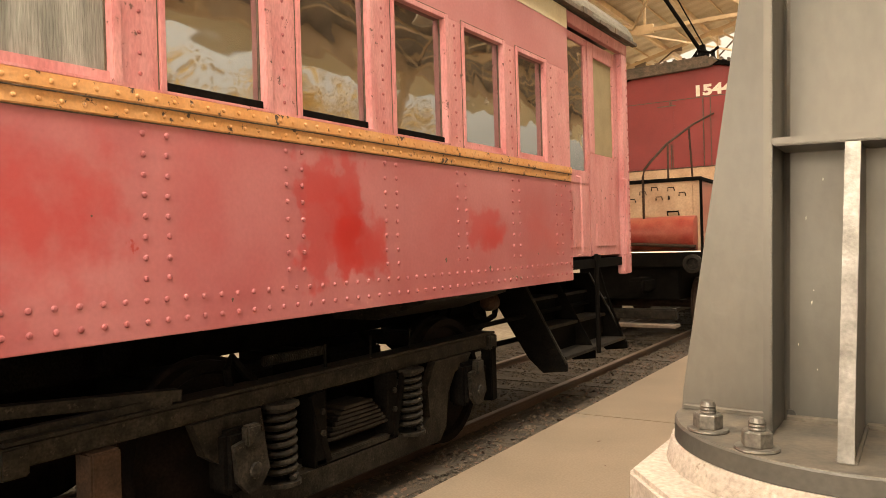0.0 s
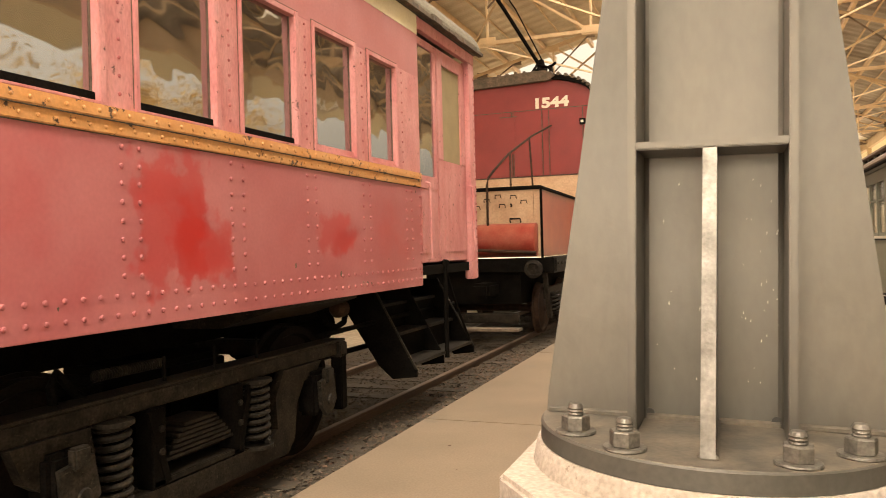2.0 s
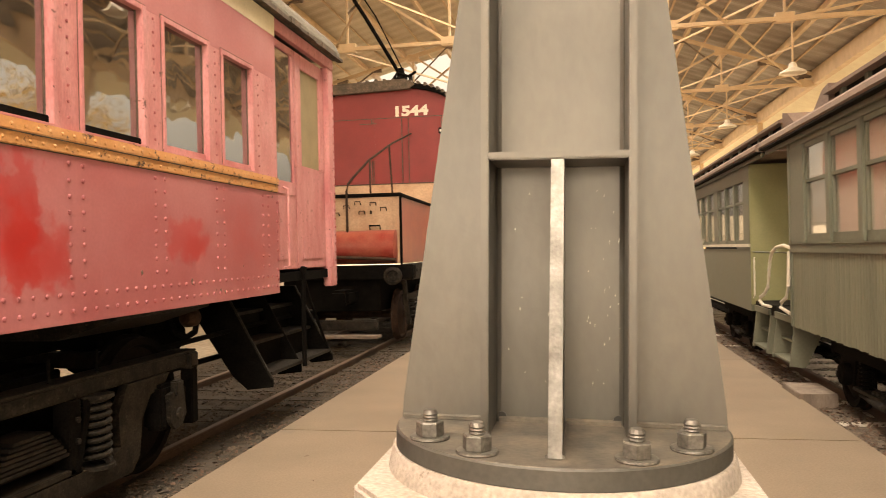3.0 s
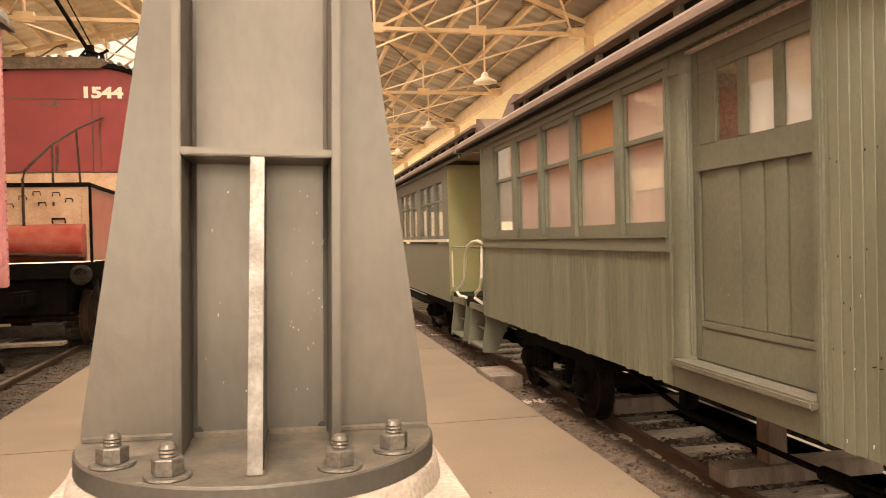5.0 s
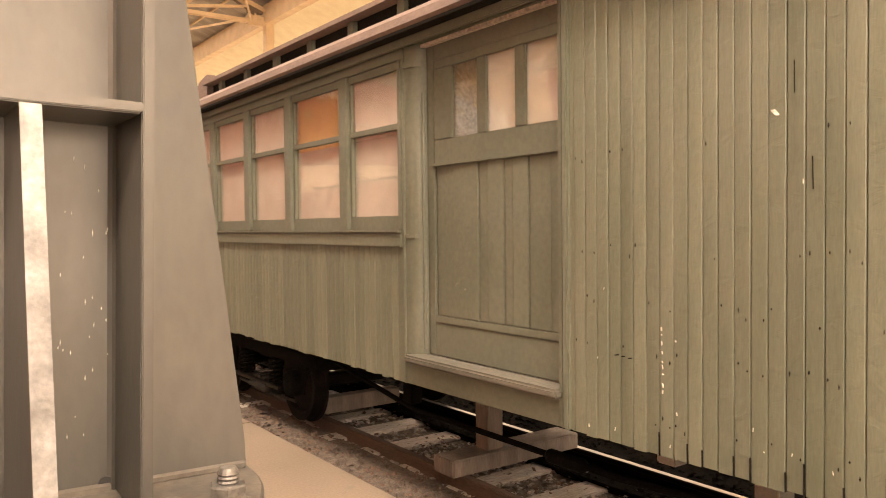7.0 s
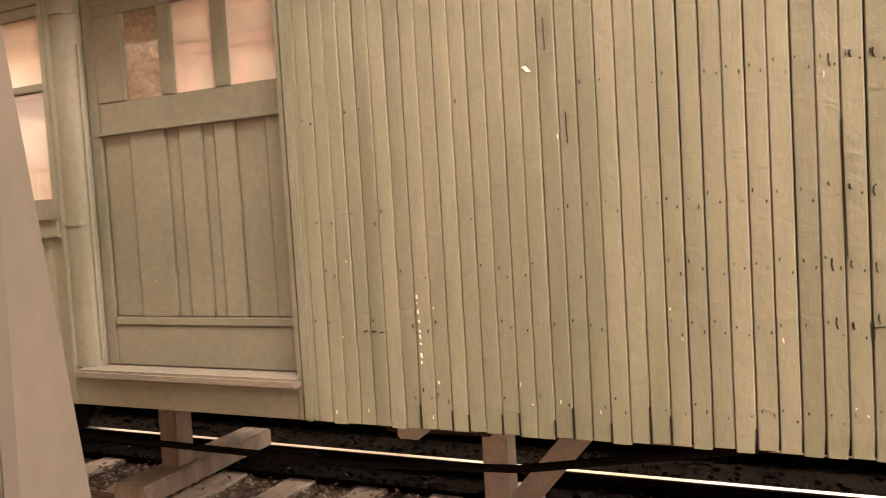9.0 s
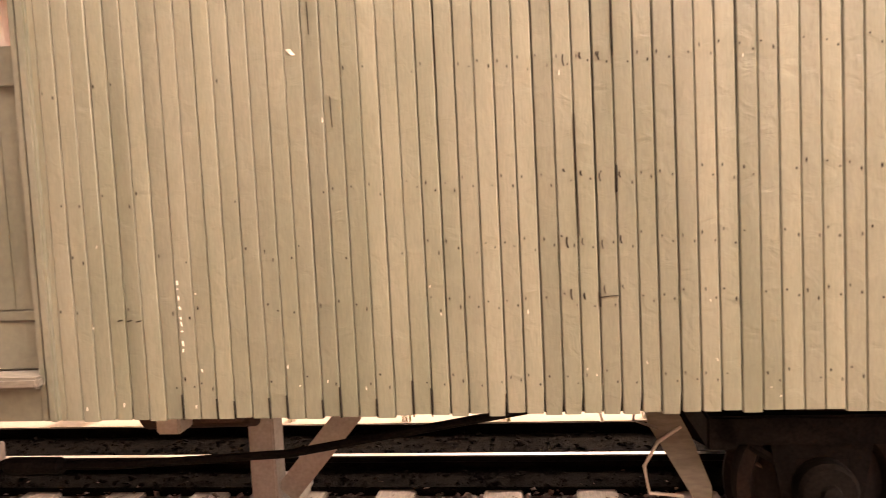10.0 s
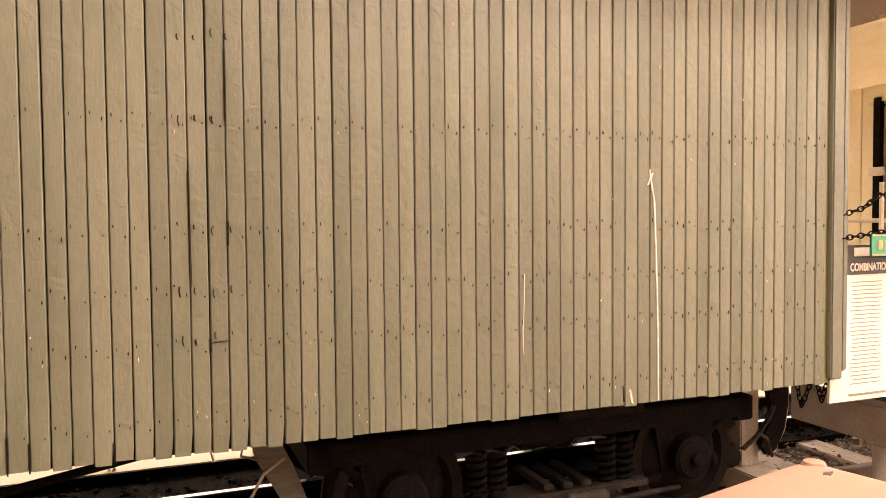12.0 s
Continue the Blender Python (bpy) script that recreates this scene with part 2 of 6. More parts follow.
plate_grey = material("dark_grey_plate_paint", (0.062, 0.06, 0.052), (0.085, 0.08, 0.068), 4, 60, 0.5, 0.1, 0.2, fine_mix=0.12)
concrete_pier = material("rough_pale_concrete", (0.31, 0.268, 0.226), (0.4, 0.348, 0.298), 6, 70, 0.9, 0, 0.8, fine_mix=0.2, wear=(0.22, 0.18, 0.14), wear_amount=0.36)
pavement_mat = material("tan_concrete_slab", (0.168, 0.128, 0.086), (0.218, 0.17, 0.118), 0.9, 60, 0.85, 0, 0.2, fine_mix=0.11, wear=(0.175, 0.14, 0.10), wear_amount=0.375)
ballast_mat = material("ballast_stone", (0.045, 0.035, 0.025), (0.11, 0.086, 0.06), 14, 60, 0.9, 0, 0.5, fine_mix=0.3)
pale_ballast = material("pale_grey_ballast_stone", (0.10, 0.088, 0.074), (0.42, 0.375, 0.32), 14, 60, 0.9, 0, 0.5, fine_mix=0.3)
# red-track bed: brown lowered to carry the shade beneath the coach
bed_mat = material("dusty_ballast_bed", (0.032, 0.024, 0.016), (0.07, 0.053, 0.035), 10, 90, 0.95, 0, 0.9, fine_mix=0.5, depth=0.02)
dusty_bed = material("pale_dusty_bed", (0.075, 0.057, 0.041), (0.15, 0.115, 0.083), 10, 90, 0.95, 0, 0.9, fine_mix=0.4, depth=0.02)
leaf_litter = material("dry_brown_leaves", (0.07, 0.04, 0.026), (0.15, 0.09, 0.056), 20, 90, 0.8, 0, 0.3)
# near-black stone: the shade under the green car is put into its colour
shade_stone = material("shade_black_stone", (0.004, 0.0034, 0.0027), (0.010, 0.008, 0.006), 9, 90, 0.95, 0, 0.9, fine_mix=0.5, depth=0.02, spec=0.02)
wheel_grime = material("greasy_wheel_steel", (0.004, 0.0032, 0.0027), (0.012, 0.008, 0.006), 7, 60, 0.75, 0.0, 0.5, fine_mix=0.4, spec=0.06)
dull_cloth = material("dull_olive_cloth", (0.30, 0.24, 0.13), (0.25, 0.20, 0.11), 4, 60, 0.8, 0, 0.1, fine_mix=0.06)
# white for the upper panes: the sky's reflection as a plain colour
sky_white = material("sky_reflection_white", (0.90, 0.87, 0.80), (0.84, 0.80, 0.72), 4, 60, 0.85, 0, 0.1, fine_mix=0.05)
rivet_red = material("matt_faded_red_paint", (0.32, 0.09, 0.098), (0.38, 0.13, 0.137), 9, 60, 0.62, 0, 0.1, fine_mix=0.1, spec=0.25)
grass_mat = material("dry_straw_grass", (0.15, 0.135, 0.05), (0.2, 0.17, 0.075), 12, 60, 0.8, 0, 0.0)
# red-track sleepers, darkened in colour for the shade beneath the coach
dark_tie = material("shade_dark_sleeper_timber", (0.035, 0.027, 0.018), (0.065, 0.049, 0.034), 5, 50, 0.9, 0, 0.7, (0.3, 2, 1), fine_mix=0.25)
tie_wood = material("old_sleeper_timber", (0.36, 0.32, 0.265), (0.5, 0.45, 0.385), 5, 50, 0.9, 0, 0.7, (0.3, 2, 1), fine_mix=0.25)
prop_wood = material("raw_brown_timber", (0.14, 0.108, 0.082), (0.235, 0.19, 0.15), 5, 50, 0.8, 0, 0.5, (2, 2, 0.3), fine_mix=0.2)
pale_wood = material("pale_grey_painted_timber", (0.40, 0.37, 0.31), (0.32, 0.29, 0.24), 5, 50, 0.75, 0, 0.3, fine_mix=0.12)
roof_sheet = material("corrugated_roof_sheet", (0.64, 0.55, 0.41), (0.50, 0.42, 0.30), 0.9, 30, 0.55, 0.2, 0.1, (1, 0.5, 1), fine_mix=0.1)
# east slope's sheet: a greyer, darker copy that holds the slope's shade
shaded_sheet = material("shaded_grey_roof_sheet", (0.40, 0.36, 0.31), (0.22, 0.185, 0.15), 0.7, 30, 0.6, 0.2, 0.1, (0.6, 1.4, 1), fine_mix=0.1)
truss_paint = material("cream_truss_paint", (0.60, 0.44, 0.26), (0.50, 0.36, 0.21), 3, 40, 0.55, 0, 0.1, fine_mix=0.06)
skylight_sheet = material("milky_skylight_sheet", (0.70, 0.66, 0.56), (0.62, 0.58, 0.48), 2, 20, 0.6, 0, 0.0, fine_mix=0.04)
sheet_nodes = skylight_sheet.node_tree.nodes["Principled BSDF"]
sheet_nodes.inputs["Transmission Weight"].default_value = 0.5
# dark copy of the truss paint for members that lie in shadow
truss_shade = material("shaded_truss_paint", (0.12, 0.085, 0.055), (0.17, 0.12, 0.08), 3, 40, 0.8, 0, 0.3)
lamp_enamel = material("white_lamp_enamel", (0.78, 0.72, 0.60), (0.70, 0.64, 0.52), 4, 40, 0.35, 0, 0.0, fine_mix=0.03)
white_iron = material("white_painted_iron", (0.66, 0.62, 0.52), (0.56, 0.52, 0.43), 9, 50, 0.45, 0, 0.1, fine_mix=0.08)
interior_wood = material("warm_interior_panelling", (0.46, 0.41, 0.35), (0.54, 0.48, 0.41), 3, 40, 0.6, 0, 0.1)
interior_grey = material("dim_grey_interior", (0.20, 0.19, 0.16), (0.26, 0.24, 0.20), 2, 40, 0.7, 0, 0.1)
blind_cloth = material("pale_pink_window_blind", (0.77, 0.725, 0.655), (0.68, 0.64, 0.575), 4, 60, 0.85, 0, 0.1, fine_mix=0.05)
gold_blind = material("ochre_window_blind", (0.82, 0.58, 0.25), (0.76, 0.52, 0.22), 4, 60, 0.85, 0, 0.1, fine_mix=0.05)
paint_chip = material("bare_white_scratch", (0.70, 0.66, 0.55), (0.60, 0.56, 0.46), 30, 90, 0.7, 0, 0.2)
print_white = material("white_number_paint", (0.78, 0.72, 0.60), (0.72, 0.66, 0.54), 8, 40, 0.6, 0, 0.0, fine_mix=0.04)
panel_white = material("white_printed_panel", (0.74, 0.69, 0.60), (0.70, 0.65, 0.56), 3, 40, 0.4, 0, 0.0, fine_mix=0.02)
ink_black = material("black_print", (0.03, 0.028, 0.025), (0.04, 0.036, 0.03), 6, 40, 0.5, 0, 0.0)
sign_green = material("green_sign_enamel", (0.02, 0.20, 0.11), (0.025, 0.23, 0.13), 6, 40, 0.4, 0, 0.0, fine_mix=0.04)
sign_gold = material("dull_gold_lettering", (0.45, 0.33, 0.14), (0.38, 0.27, 0.11), 10, 40, 0.5, 0.2, 0.0)
tan_plastic = material("tan_moulded_plastic", (0.235, 0.135, 0.092), (0.255, 0.152, 0.105), 2, 40, 0.5, 0, 0.05, fine_mix=0.03)
earth = material("dry_pale_earth", (0.34, 0.28, 0.20), (0.44, 0.37, 0.28), 0.8, 12, 0.95, 0, 0.5, fine_mix=0.2, depth=0.02)
bark = material("tree_bark", (0.10, 0.075, 0.05), (0.16, 0.12, 0.085), 6, 40, 0.95, 0, 0.7)
leaf_mat = material("dry_olive_leaves", (0.22, 0.14, 0.05), (0.36, 0.24, 0.09), 1.5, 20, 0.7, 0, 0.0, fine_mix=0.3)
leaf_nodes, leaf_links = leaf_mat.node_tree.nodes, leaf_mat.node_tree.links
glow_through = leaf_nodes.new("ShaderNodeBsdfTranslucent")
glow_through.inputs[0].default_value = (0.62, 0.40, 0.13, 1)
leaf_mix = leaf_nodes.new("ShaderNodeMixShader")
leaf_mix.inputs[0].default_value = 0.5
leaf_links.new(leaf_nodes["Principled BSDF"].outputs[0], leaf_mix.inputs[1])
leaf_links.new(glow_through.outputs[0], leaf_mix.inputs[2])
leaf_links.new(leaf_mix.outputs[0], leaf_nodes["Material Output"].inputs[0])
far_wall = material("pale_building_wall", (0.52, 0.46, 0.36), (0.46, 0.40, 0.31), 0.5, 10, 0.9, 0, 0.1, fine_mix=0.06)
red_glass = glass("wavy_dusty_window_glass", (0.34, 0.31, 0.26), 0.20, 0.05, 0.38, 0.6)
green_glass = glass("old_clear_window_glass", (0.92, 0.90, 0.86), 0.10, 0.05, 0.12)


# ---- mesh helpers ----
def add_box(bm, x0, x1, y0, y1, z0, z1, bevel=0.0):
    m = Matrix.Translation(((x0 + x1) / 2, (y0 + y1) / 2, (z0 + z1) / 2)) @ Matrix.Diagonal((abs(x1 - x0), abs(y1 - y0), abs(z1 - z0), 1))
    r = bmesh.ops.create_cube(bm, size=1.0, matrix=m)
    if bevel:
        edges = list({e for v in r["verts"] for e in v.link_edges})
        bmesh.ops.bevel(bm, geom=edges, offset=bevel, segments=2, affect="EDGES", clamp_overlap=True)
    return bm


def box(x0, x1, y0, y1, z0, z1, bevel=0.004):
    return add_box(bmesh.new(), x0, x1, y0, y1, z0, z1, bevel)


def add_rod(bm, a, b, r, sides=10, r2=None):
    a, b = Vector(a), Vector(b)
    d = b - a
    m = Matrix.Translation((a + b) / 2) @ d.to_track_quat("Z", "Y").to_matrix().to_4x4()
    bmesh.ops.create_cone(bm, cap_ends=True, segments=sides, radius1=r, radius2=r if r2 is None else r2, depth=d.length, matrix=m)
    return bm


def rod(a, b, r, sides=10, r2=None):
    return add_rod(bmesh.new(), a, b, r, sides, r2)


def add_beam(bm, a, b, w, h):
    """A straight square bar from a to b, w wide and h deep."""
    a, b = Vector(a), Vector(b)
    d = b - a
    m = Matrix.Translation((a + b) / 2) @ d.to_track_quat("Z", "Y").to_matrix().to_4x4() @ Matrix.Diagonal((w, h, d.length, 1))
    bmesh.ops.create_cube(bm, size=1.0, matrix=m)
    return bm


def add_prism(bm, outline, axis, lo, hi):
    """A flat outline of (u, v) pushed out along an axis: x takes (y, z), y takes (x, z), z takes (x, y)."""
    def at(u, v, w):
        return {"x": (w, u, v), "y": (u, w, v), "z": (u, v, w)}[axis]
    a = [bm.verts.new(at(u, v, lo)) for u, v in outline]
    b = [bm.verts.new(at(u, v, hi)) for u, v in outline]
    n = len(outline)
    faces = [bm.faces.new(a), bm.faces.new(b)]
    faces += [bm.faces.new((a[i], a[(i + 1) % n], b[(i + 1) % n], b[i])) for i in range(n)]
    bmesh.ops.recalc_face_normals(bm, faces=faces)
    return bm


def prism(outline, axis, lo, hi):
    return add_prism(bmesh.new(), outline, axis, lo, hi)


def add_tube(bm, points, r, sides=8):
    """A round bar bent through points."""
    pts = [Vector(p) for p in points]
    rings = []
    for i, p in enumerate(pts):
        d = (pts[min(i + 1, len(pts) - 1)] - pts[max(i - 1, 0)]).normalized()
        ref = Vector((0, 0, 1)) if abs(d.z) < 0.9 else Vector((1, 0, 0))
        u = d.cross(ref).normalized()
        v = d.cross(u)
        rings.append([bm.verts.new(p + r * (math.cos(k * math.tau / sides) * u + math.sin(k * math.tau / sides) * v)) for k in range(sides)])
    for q, w in zip(rings, rings[1:]):
        for k in range(sides):
            bm.faces.new((q[k], q[(k + 1) % sides], w[(k + 1) % sides], w[k]))
    bm.faces.new(rings[0][::-1])
    bm.faces.new(rings[-1])
    return bm


def tube(points, r, sides=8):
    return add_tube(bmesh.new(), points, r, sides)


def spring(x, y, z0, z1, radius, wire, turns):
    steps = int(turns * 14)
    pts = [(x + radius * math.cos(i * math.tau / 14), y + radius * math.sin(i * math.tau / 14), z0 + (z1 - z0) * i / steps) for i in range(steps + 1)]
    return tube(pts, wire, 8)


def add_lathe(bm, profile, centre, axis="z", sides=24):
    """A round solid from (radius, along) pairs."""
    rings = []
    for r, h in profile:
        ring = []
        for k in range(sides):
            c, s = max(r, 1e-4) * math.cos(k * math.tau / sides), max(r, 1e-4) * math.sin(k * math.tau / sides)
            ring.append(bm.verts.new(Vector(centre) + Vector({"z": (c, s, h), "x": (h, c, s), "y": (c, h, s)}[axis])))
        rings.append(ring)
    faces = []
    for q, w in zip(rings, rings[1:]):
        for k in range(sides):
            faces.append(bm.faces.new((q[k], q[(k + 1) % sides], w[(k + 1) % sides], w[k])))
    faces += [bm.faces.new(rings[0][::-1]), bm.faces.new(rings[-1])]
    bmesh.ops.recalc_face_normals(bm, faces=faces)
    return bm


def lathe(profile, centre, axis="z", sides=24):
    return add_lathe(bmesh.new(), profile, centre, axis, sides)


def mesh_of(name, bm, mat, smooth=False):
    me = bpy.data.meshes.new(name)
    bm.to_mesh(me)
    bm.free()
    me.materials.append(mat)
    if smooth:
        me.shade_smooth()
        me.set_sharp_from_angle(angle=radians(35))
    return me


def part(name, bm, mat, parent=None, label="", smooth=False):
    ob = new(name, mesh_of(name, bm, mat, smooth))
    ob.parent = parent
    if label:
        ob["label"] = label
    return ob


def thing(name, label, category, group="", kind="", at=(0, 0, 0)):
    ob = new(name)
    ob.location = at
    ob.empty_display_size = 0.1
    return tagged(ob, label, category, group, kind)


def piece(name, me, parent, m):
    ob = new(name, me)
    ob.parent = parent
    ob.matrix_local = m
    return ob


rng = random.Random(7)


# ---- setting ----
TX_R = -5.32          # middle of the red cars' track
TX_G = 2.675          # middle of the green cars' track
ground = part("ground", box(-160, 160, -160, 220, -0.5, -0.19, 0), earth)
tagged(ground, "dry pale earth round the shed", "ground", kind="structure")
pavement = thing("pavement", "tan concrete walkway between the two tracks", "pavement", kind="structure")
for k in range(14):
    y0 = -15.8 + k * 4.85
    part("slab", box(-3.80, 1.50, y0 + 0.006, y0 + 4.844, -0.20, 0.0, 0.006), pavement_mat, pavement)
far_pavement = thing("pavement", "pale sunlit concrete walkway beyond the green cars", "pavement", kind="structure")
for k in range(14):
    y0 = -17.2 + k * 4.85
    part("slab", box(3.875, 10.5, y0 + 0.006, y0 + 4.844, -0.20, 0.0, 0.006), pavement_mat, far_pavement)
# kerb face painted black to stand for its shade
part("kerb_face", box(3.862, 3.8745, -17.1, 50.6, -0.20, -0.006, 0.002), shade_stone, far_pavement, "kerb face blackened for shade")
bed = thing("track_bed", "dusty ballast between and beside the rails", "track bed", kind="structure")
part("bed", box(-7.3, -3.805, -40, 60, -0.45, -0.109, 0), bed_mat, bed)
part("bed", box(1.505, 3.87, -40, 60, -0.45, -0.13, 0), dusty_bed, bed)
part("bed", box(1.507, 2.03, -40, 60, -0.30, -0.094, 0), dusty_bed, bed)
# black bed strip where the car's shade falls
part("cinder_bed", box(2.92, 3.868, -40, 60, -0.30, -0.078, 0), shade_stone, bed, "track bed blackened for the car's shade")


def rail(x, name):
    o = [(-0.065, -0.15), (0.065, -0.15), (0.065, -0.138), (0.012, -0.118), (0.010, -0.045), (0.034, -0.032), (0.036, -0.006), (0.028, 0.0),
         (-0.028, 0.0), (-0.036, -0.006), (-0.034, -0.032), (-0.010, -0.045), (-0.012, -0.118), (-0.065, -0.138)]
    # far green-track rail is near black: shade under the car in its colour
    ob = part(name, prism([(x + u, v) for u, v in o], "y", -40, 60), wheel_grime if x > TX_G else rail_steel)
    return tagged(ob, "brown steel rail spiked to old sleepers", "rail", "rails", "structure")


for x in (TX_R - 0.75, TX_R + 0.75, TX_G - 0.563, TX_G + 0.563):
    rail(x, "rail")
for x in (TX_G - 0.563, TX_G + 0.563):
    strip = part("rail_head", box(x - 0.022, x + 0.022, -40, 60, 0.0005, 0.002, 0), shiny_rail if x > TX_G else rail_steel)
    tagged(strip, "worn bright running surface of the rail", "rail", "rails", "structure")


def sleepers(xc, half, y0, y1, step, mat):
    bm = add_box(bmesh.new(), -half, half, -0.11, 0.11, -0.29, -0.104, 0.008)
    me = mesh_of("sleeper", bm, mat)
    holder = thing("sleepers", "row of weathered timber sleepers under rails", "sleepers", kind="structure")
    y = y0
    while y < y1:
        piece("sleeper", me, holder, pose(xc + rng.uniform(-0.04, 0.04), y, rng.uniform(-0.006, 0.012), 0, rng.uniform(-0.4, 0.4), rng.uniform(-1.5, 1.5)))
        y += step * rng.uniform(0.92, 1.08)


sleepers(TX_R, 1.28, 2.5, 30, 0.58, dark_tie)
sleepers(TX_G, 1.08, -9, 32, 0.56, tie_wood)


def scatter(name, label, category, mat, spots, size, flat, seed):
    """Loose stones or leaves as one mesh."""
    r = random.Random(seed)
    verts, faces = [], []
    for x, y, z in spots:
        s = size * r.uniform(0.5, 1.3)
        m = Matrix.Translation((x, y, z)) @ Euler((r.uniform(-0.6, 0.6), r.uniform(-0.6, 0.6), r.uniform(0, 6.3))).to_matrix().to_4x4()
        i = len(verts)
        for u, v, w in ((-1, -0.6, 0), (0.9, -0.8, 0.1), (1.1, 0.7, 0), (-0.8, 0.9, -0.1), (0.1, 0.0, 1)):
            verts.append(m @ Vector((u * s * r.uniform(0.7, 1.2), v * s * r.uniform(0.6, 1.2), w * s * flat)))
        faces += [(i, i + 1, i + 4), (i + 1, i + 2, i + 4), (i + 2, i + 3, i + 4), (i + 3, i, i + 4), (i, i + 3, i + 2, i + 1)]
    me = bpy.data.meshes.new(name)
    me.from_pydata(verts, [], faces)
    me.materials.append(mat)
    return tagged(new(name, me), label, category, kind="stuff")


def spots(n, x0, x1, y0, y1, z, seed):
    r = random.Random(seed)
    return [(r.uniform(x0, x1), y0 + (y1 - y0) * r.random(), z + r.uniform(-0.01, 0.012)) for _ in range(n)]


scatter("ballast", "pale grey crushed stone between the green cars' rails", "ballast", pale_ballast,
        spots(9500, 2.0, 2.95, -8, 16, -0.124, 1) + spots(1600, 2.0, 2.95, 16, 30, -0.124, 2), 0.022, 0.7, 5)
scatter("ballast", "dark dusty stone beside the rails", "ballast", ballast_mat,
        spots(9000, -7.0, -3.82, 3, 16, -0.107, 3) + spots(2500, -7.0, -3.82, 16, 26, -0.107, 4), 0.022, 0.7, 6)
scatter("ballast", "dusty brown stone beside the green cars' rail", "ballast", dusty_bed,
        spots(2600, 1.52, 2.03, -8, 16, -0.094, 13), 0.022, 0.7, 14)
# these stones carry the car's shade in their colour too
scatter("cinders", "loose stones blackened for shade under the green cars", "cinders", shade_stone,
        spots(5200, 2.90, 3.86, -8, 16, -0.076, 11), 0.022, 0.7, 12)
scatter("dry_leaves", "dry brown leaves blown along the rail", "leaves", leaf_litter,
        spots(1900, 1.53, 2.03, 3, 18, -0.085, 6) + spots(900, 2.2, 3.2, -6, 12, -0.09, 8) + spots(1100, -4.55, -3.85, 3, 14, -0.10, 7) + spots(26, -3.7, 1.4, 4, 16, 0.006, 9),
        0.018, 0.25, 10)

# the shed: posts along both sides, trusses and a low-pitched sheet roof
RIDGE_X, RIDGE_Z, EAVE_Z, EAVE_L, EAVE_R = -1.35, 11.5, 8.2, -14.0, 7.9


def roof_z(x):
    return RIDGE_Z - (RIDGE_Z - EAVE_Z) * abs(x - RIDGE_X) / ((EAVE_R if x > RIDGE_X else 2 * RIDGE_X - EAVE_L) - RIDGE_X)


WEST_END = 34.0        # the slope over the red cars stops here, open to the sky


def roof_side(xa, xb, y1):
    """One slope of ribbed sheet."""
    bm = bmesh.new()
    rows = []
    n = int((y1 + 22) / 0.158)
    for i in range(n + 1):
        y = -22 + 0.158 * i
        dz = 0.022 if i % 4 in (1, 2) else -0.022
        rows.append([bm.verts.new((x, y, roof_z(x) + dz)) for x in (xa, xb)])
    for a, b in zip(rows, rows[1:]):
        bm.faces.new((a[0], a[1], b[1], b[0]))
    return bm


ceiling = part("ceiling", roof_side(EAVE_L - 0.5, RIDGE_X - 1.1, WEST_END), roof_sheet)
tagged(ceiling, "pale corrugated sheet roof of the train shed", "ceiling", kind="structure")
ceiling = part("ceiling", roof_side(RIDGE_X + 1.1, EAVE_R + 0.5, 76), shaded_sheet)
tagged(ceiling, "grey corrugated sheet roof of the train shed, darkened for shade", "ceiling", kind="structure")
# ridge skylight is an added opening for the overhead lamp
bm = prism([(RIDGE_X - 1.12, roof_z(RIDGE_X - 1.12) + 0.03), (RIDGE_X, RIDGE_Z + 0.03), (RIDGE_X + 1.12, roof_z(RIDGE_X + 1.12) + 0.03), (RIDGE_X + 1.12, roof_z(RIDGE_X + 1.12) + 0.04), (RIDGE_X, RIDGE_Z + 0.04), (RIDGE_X - 1.12, roof_z(RIDGE_X - 1.12) + 0.04)], "y", -22, 76)
tagged(part("ridge_skylight", bm, skylight_sheet), "added milky skylight sheets along the shed's ridge", "skylight", kind="structure")
bm = prism([(EAVE_R + 0.14, EAVE_Z - 0.16), (9.4, EAVE_Z - 0.69), (9.4, EAVE_Z - 0.62), (EAVE_R + 0.14, EAVE_Z - 0.09)], "y", -22, 76)
tagged(part("eave_overhang", bm, cream_paint), "cream sloping overhang outside the eave", "eave", kind="structure")
bm = bmesh.new()
for x in [RIDGE_X + i * 1.54 for i in range(1, 7)] + [RIDGE_X - i * 1.6 for i in range(1, 9)]:
    add_box(bm, x - 0.06, x + 0.06, -22, 76 if x > RIDGE_X else WEST_END, roof_z(x) - 0.24, roof_z(x) - 0.05)
purlins = tagged(part("purlins", bm, truss_paint), "cream purlins carrying the sheet roof", "purlins", kind="structure")


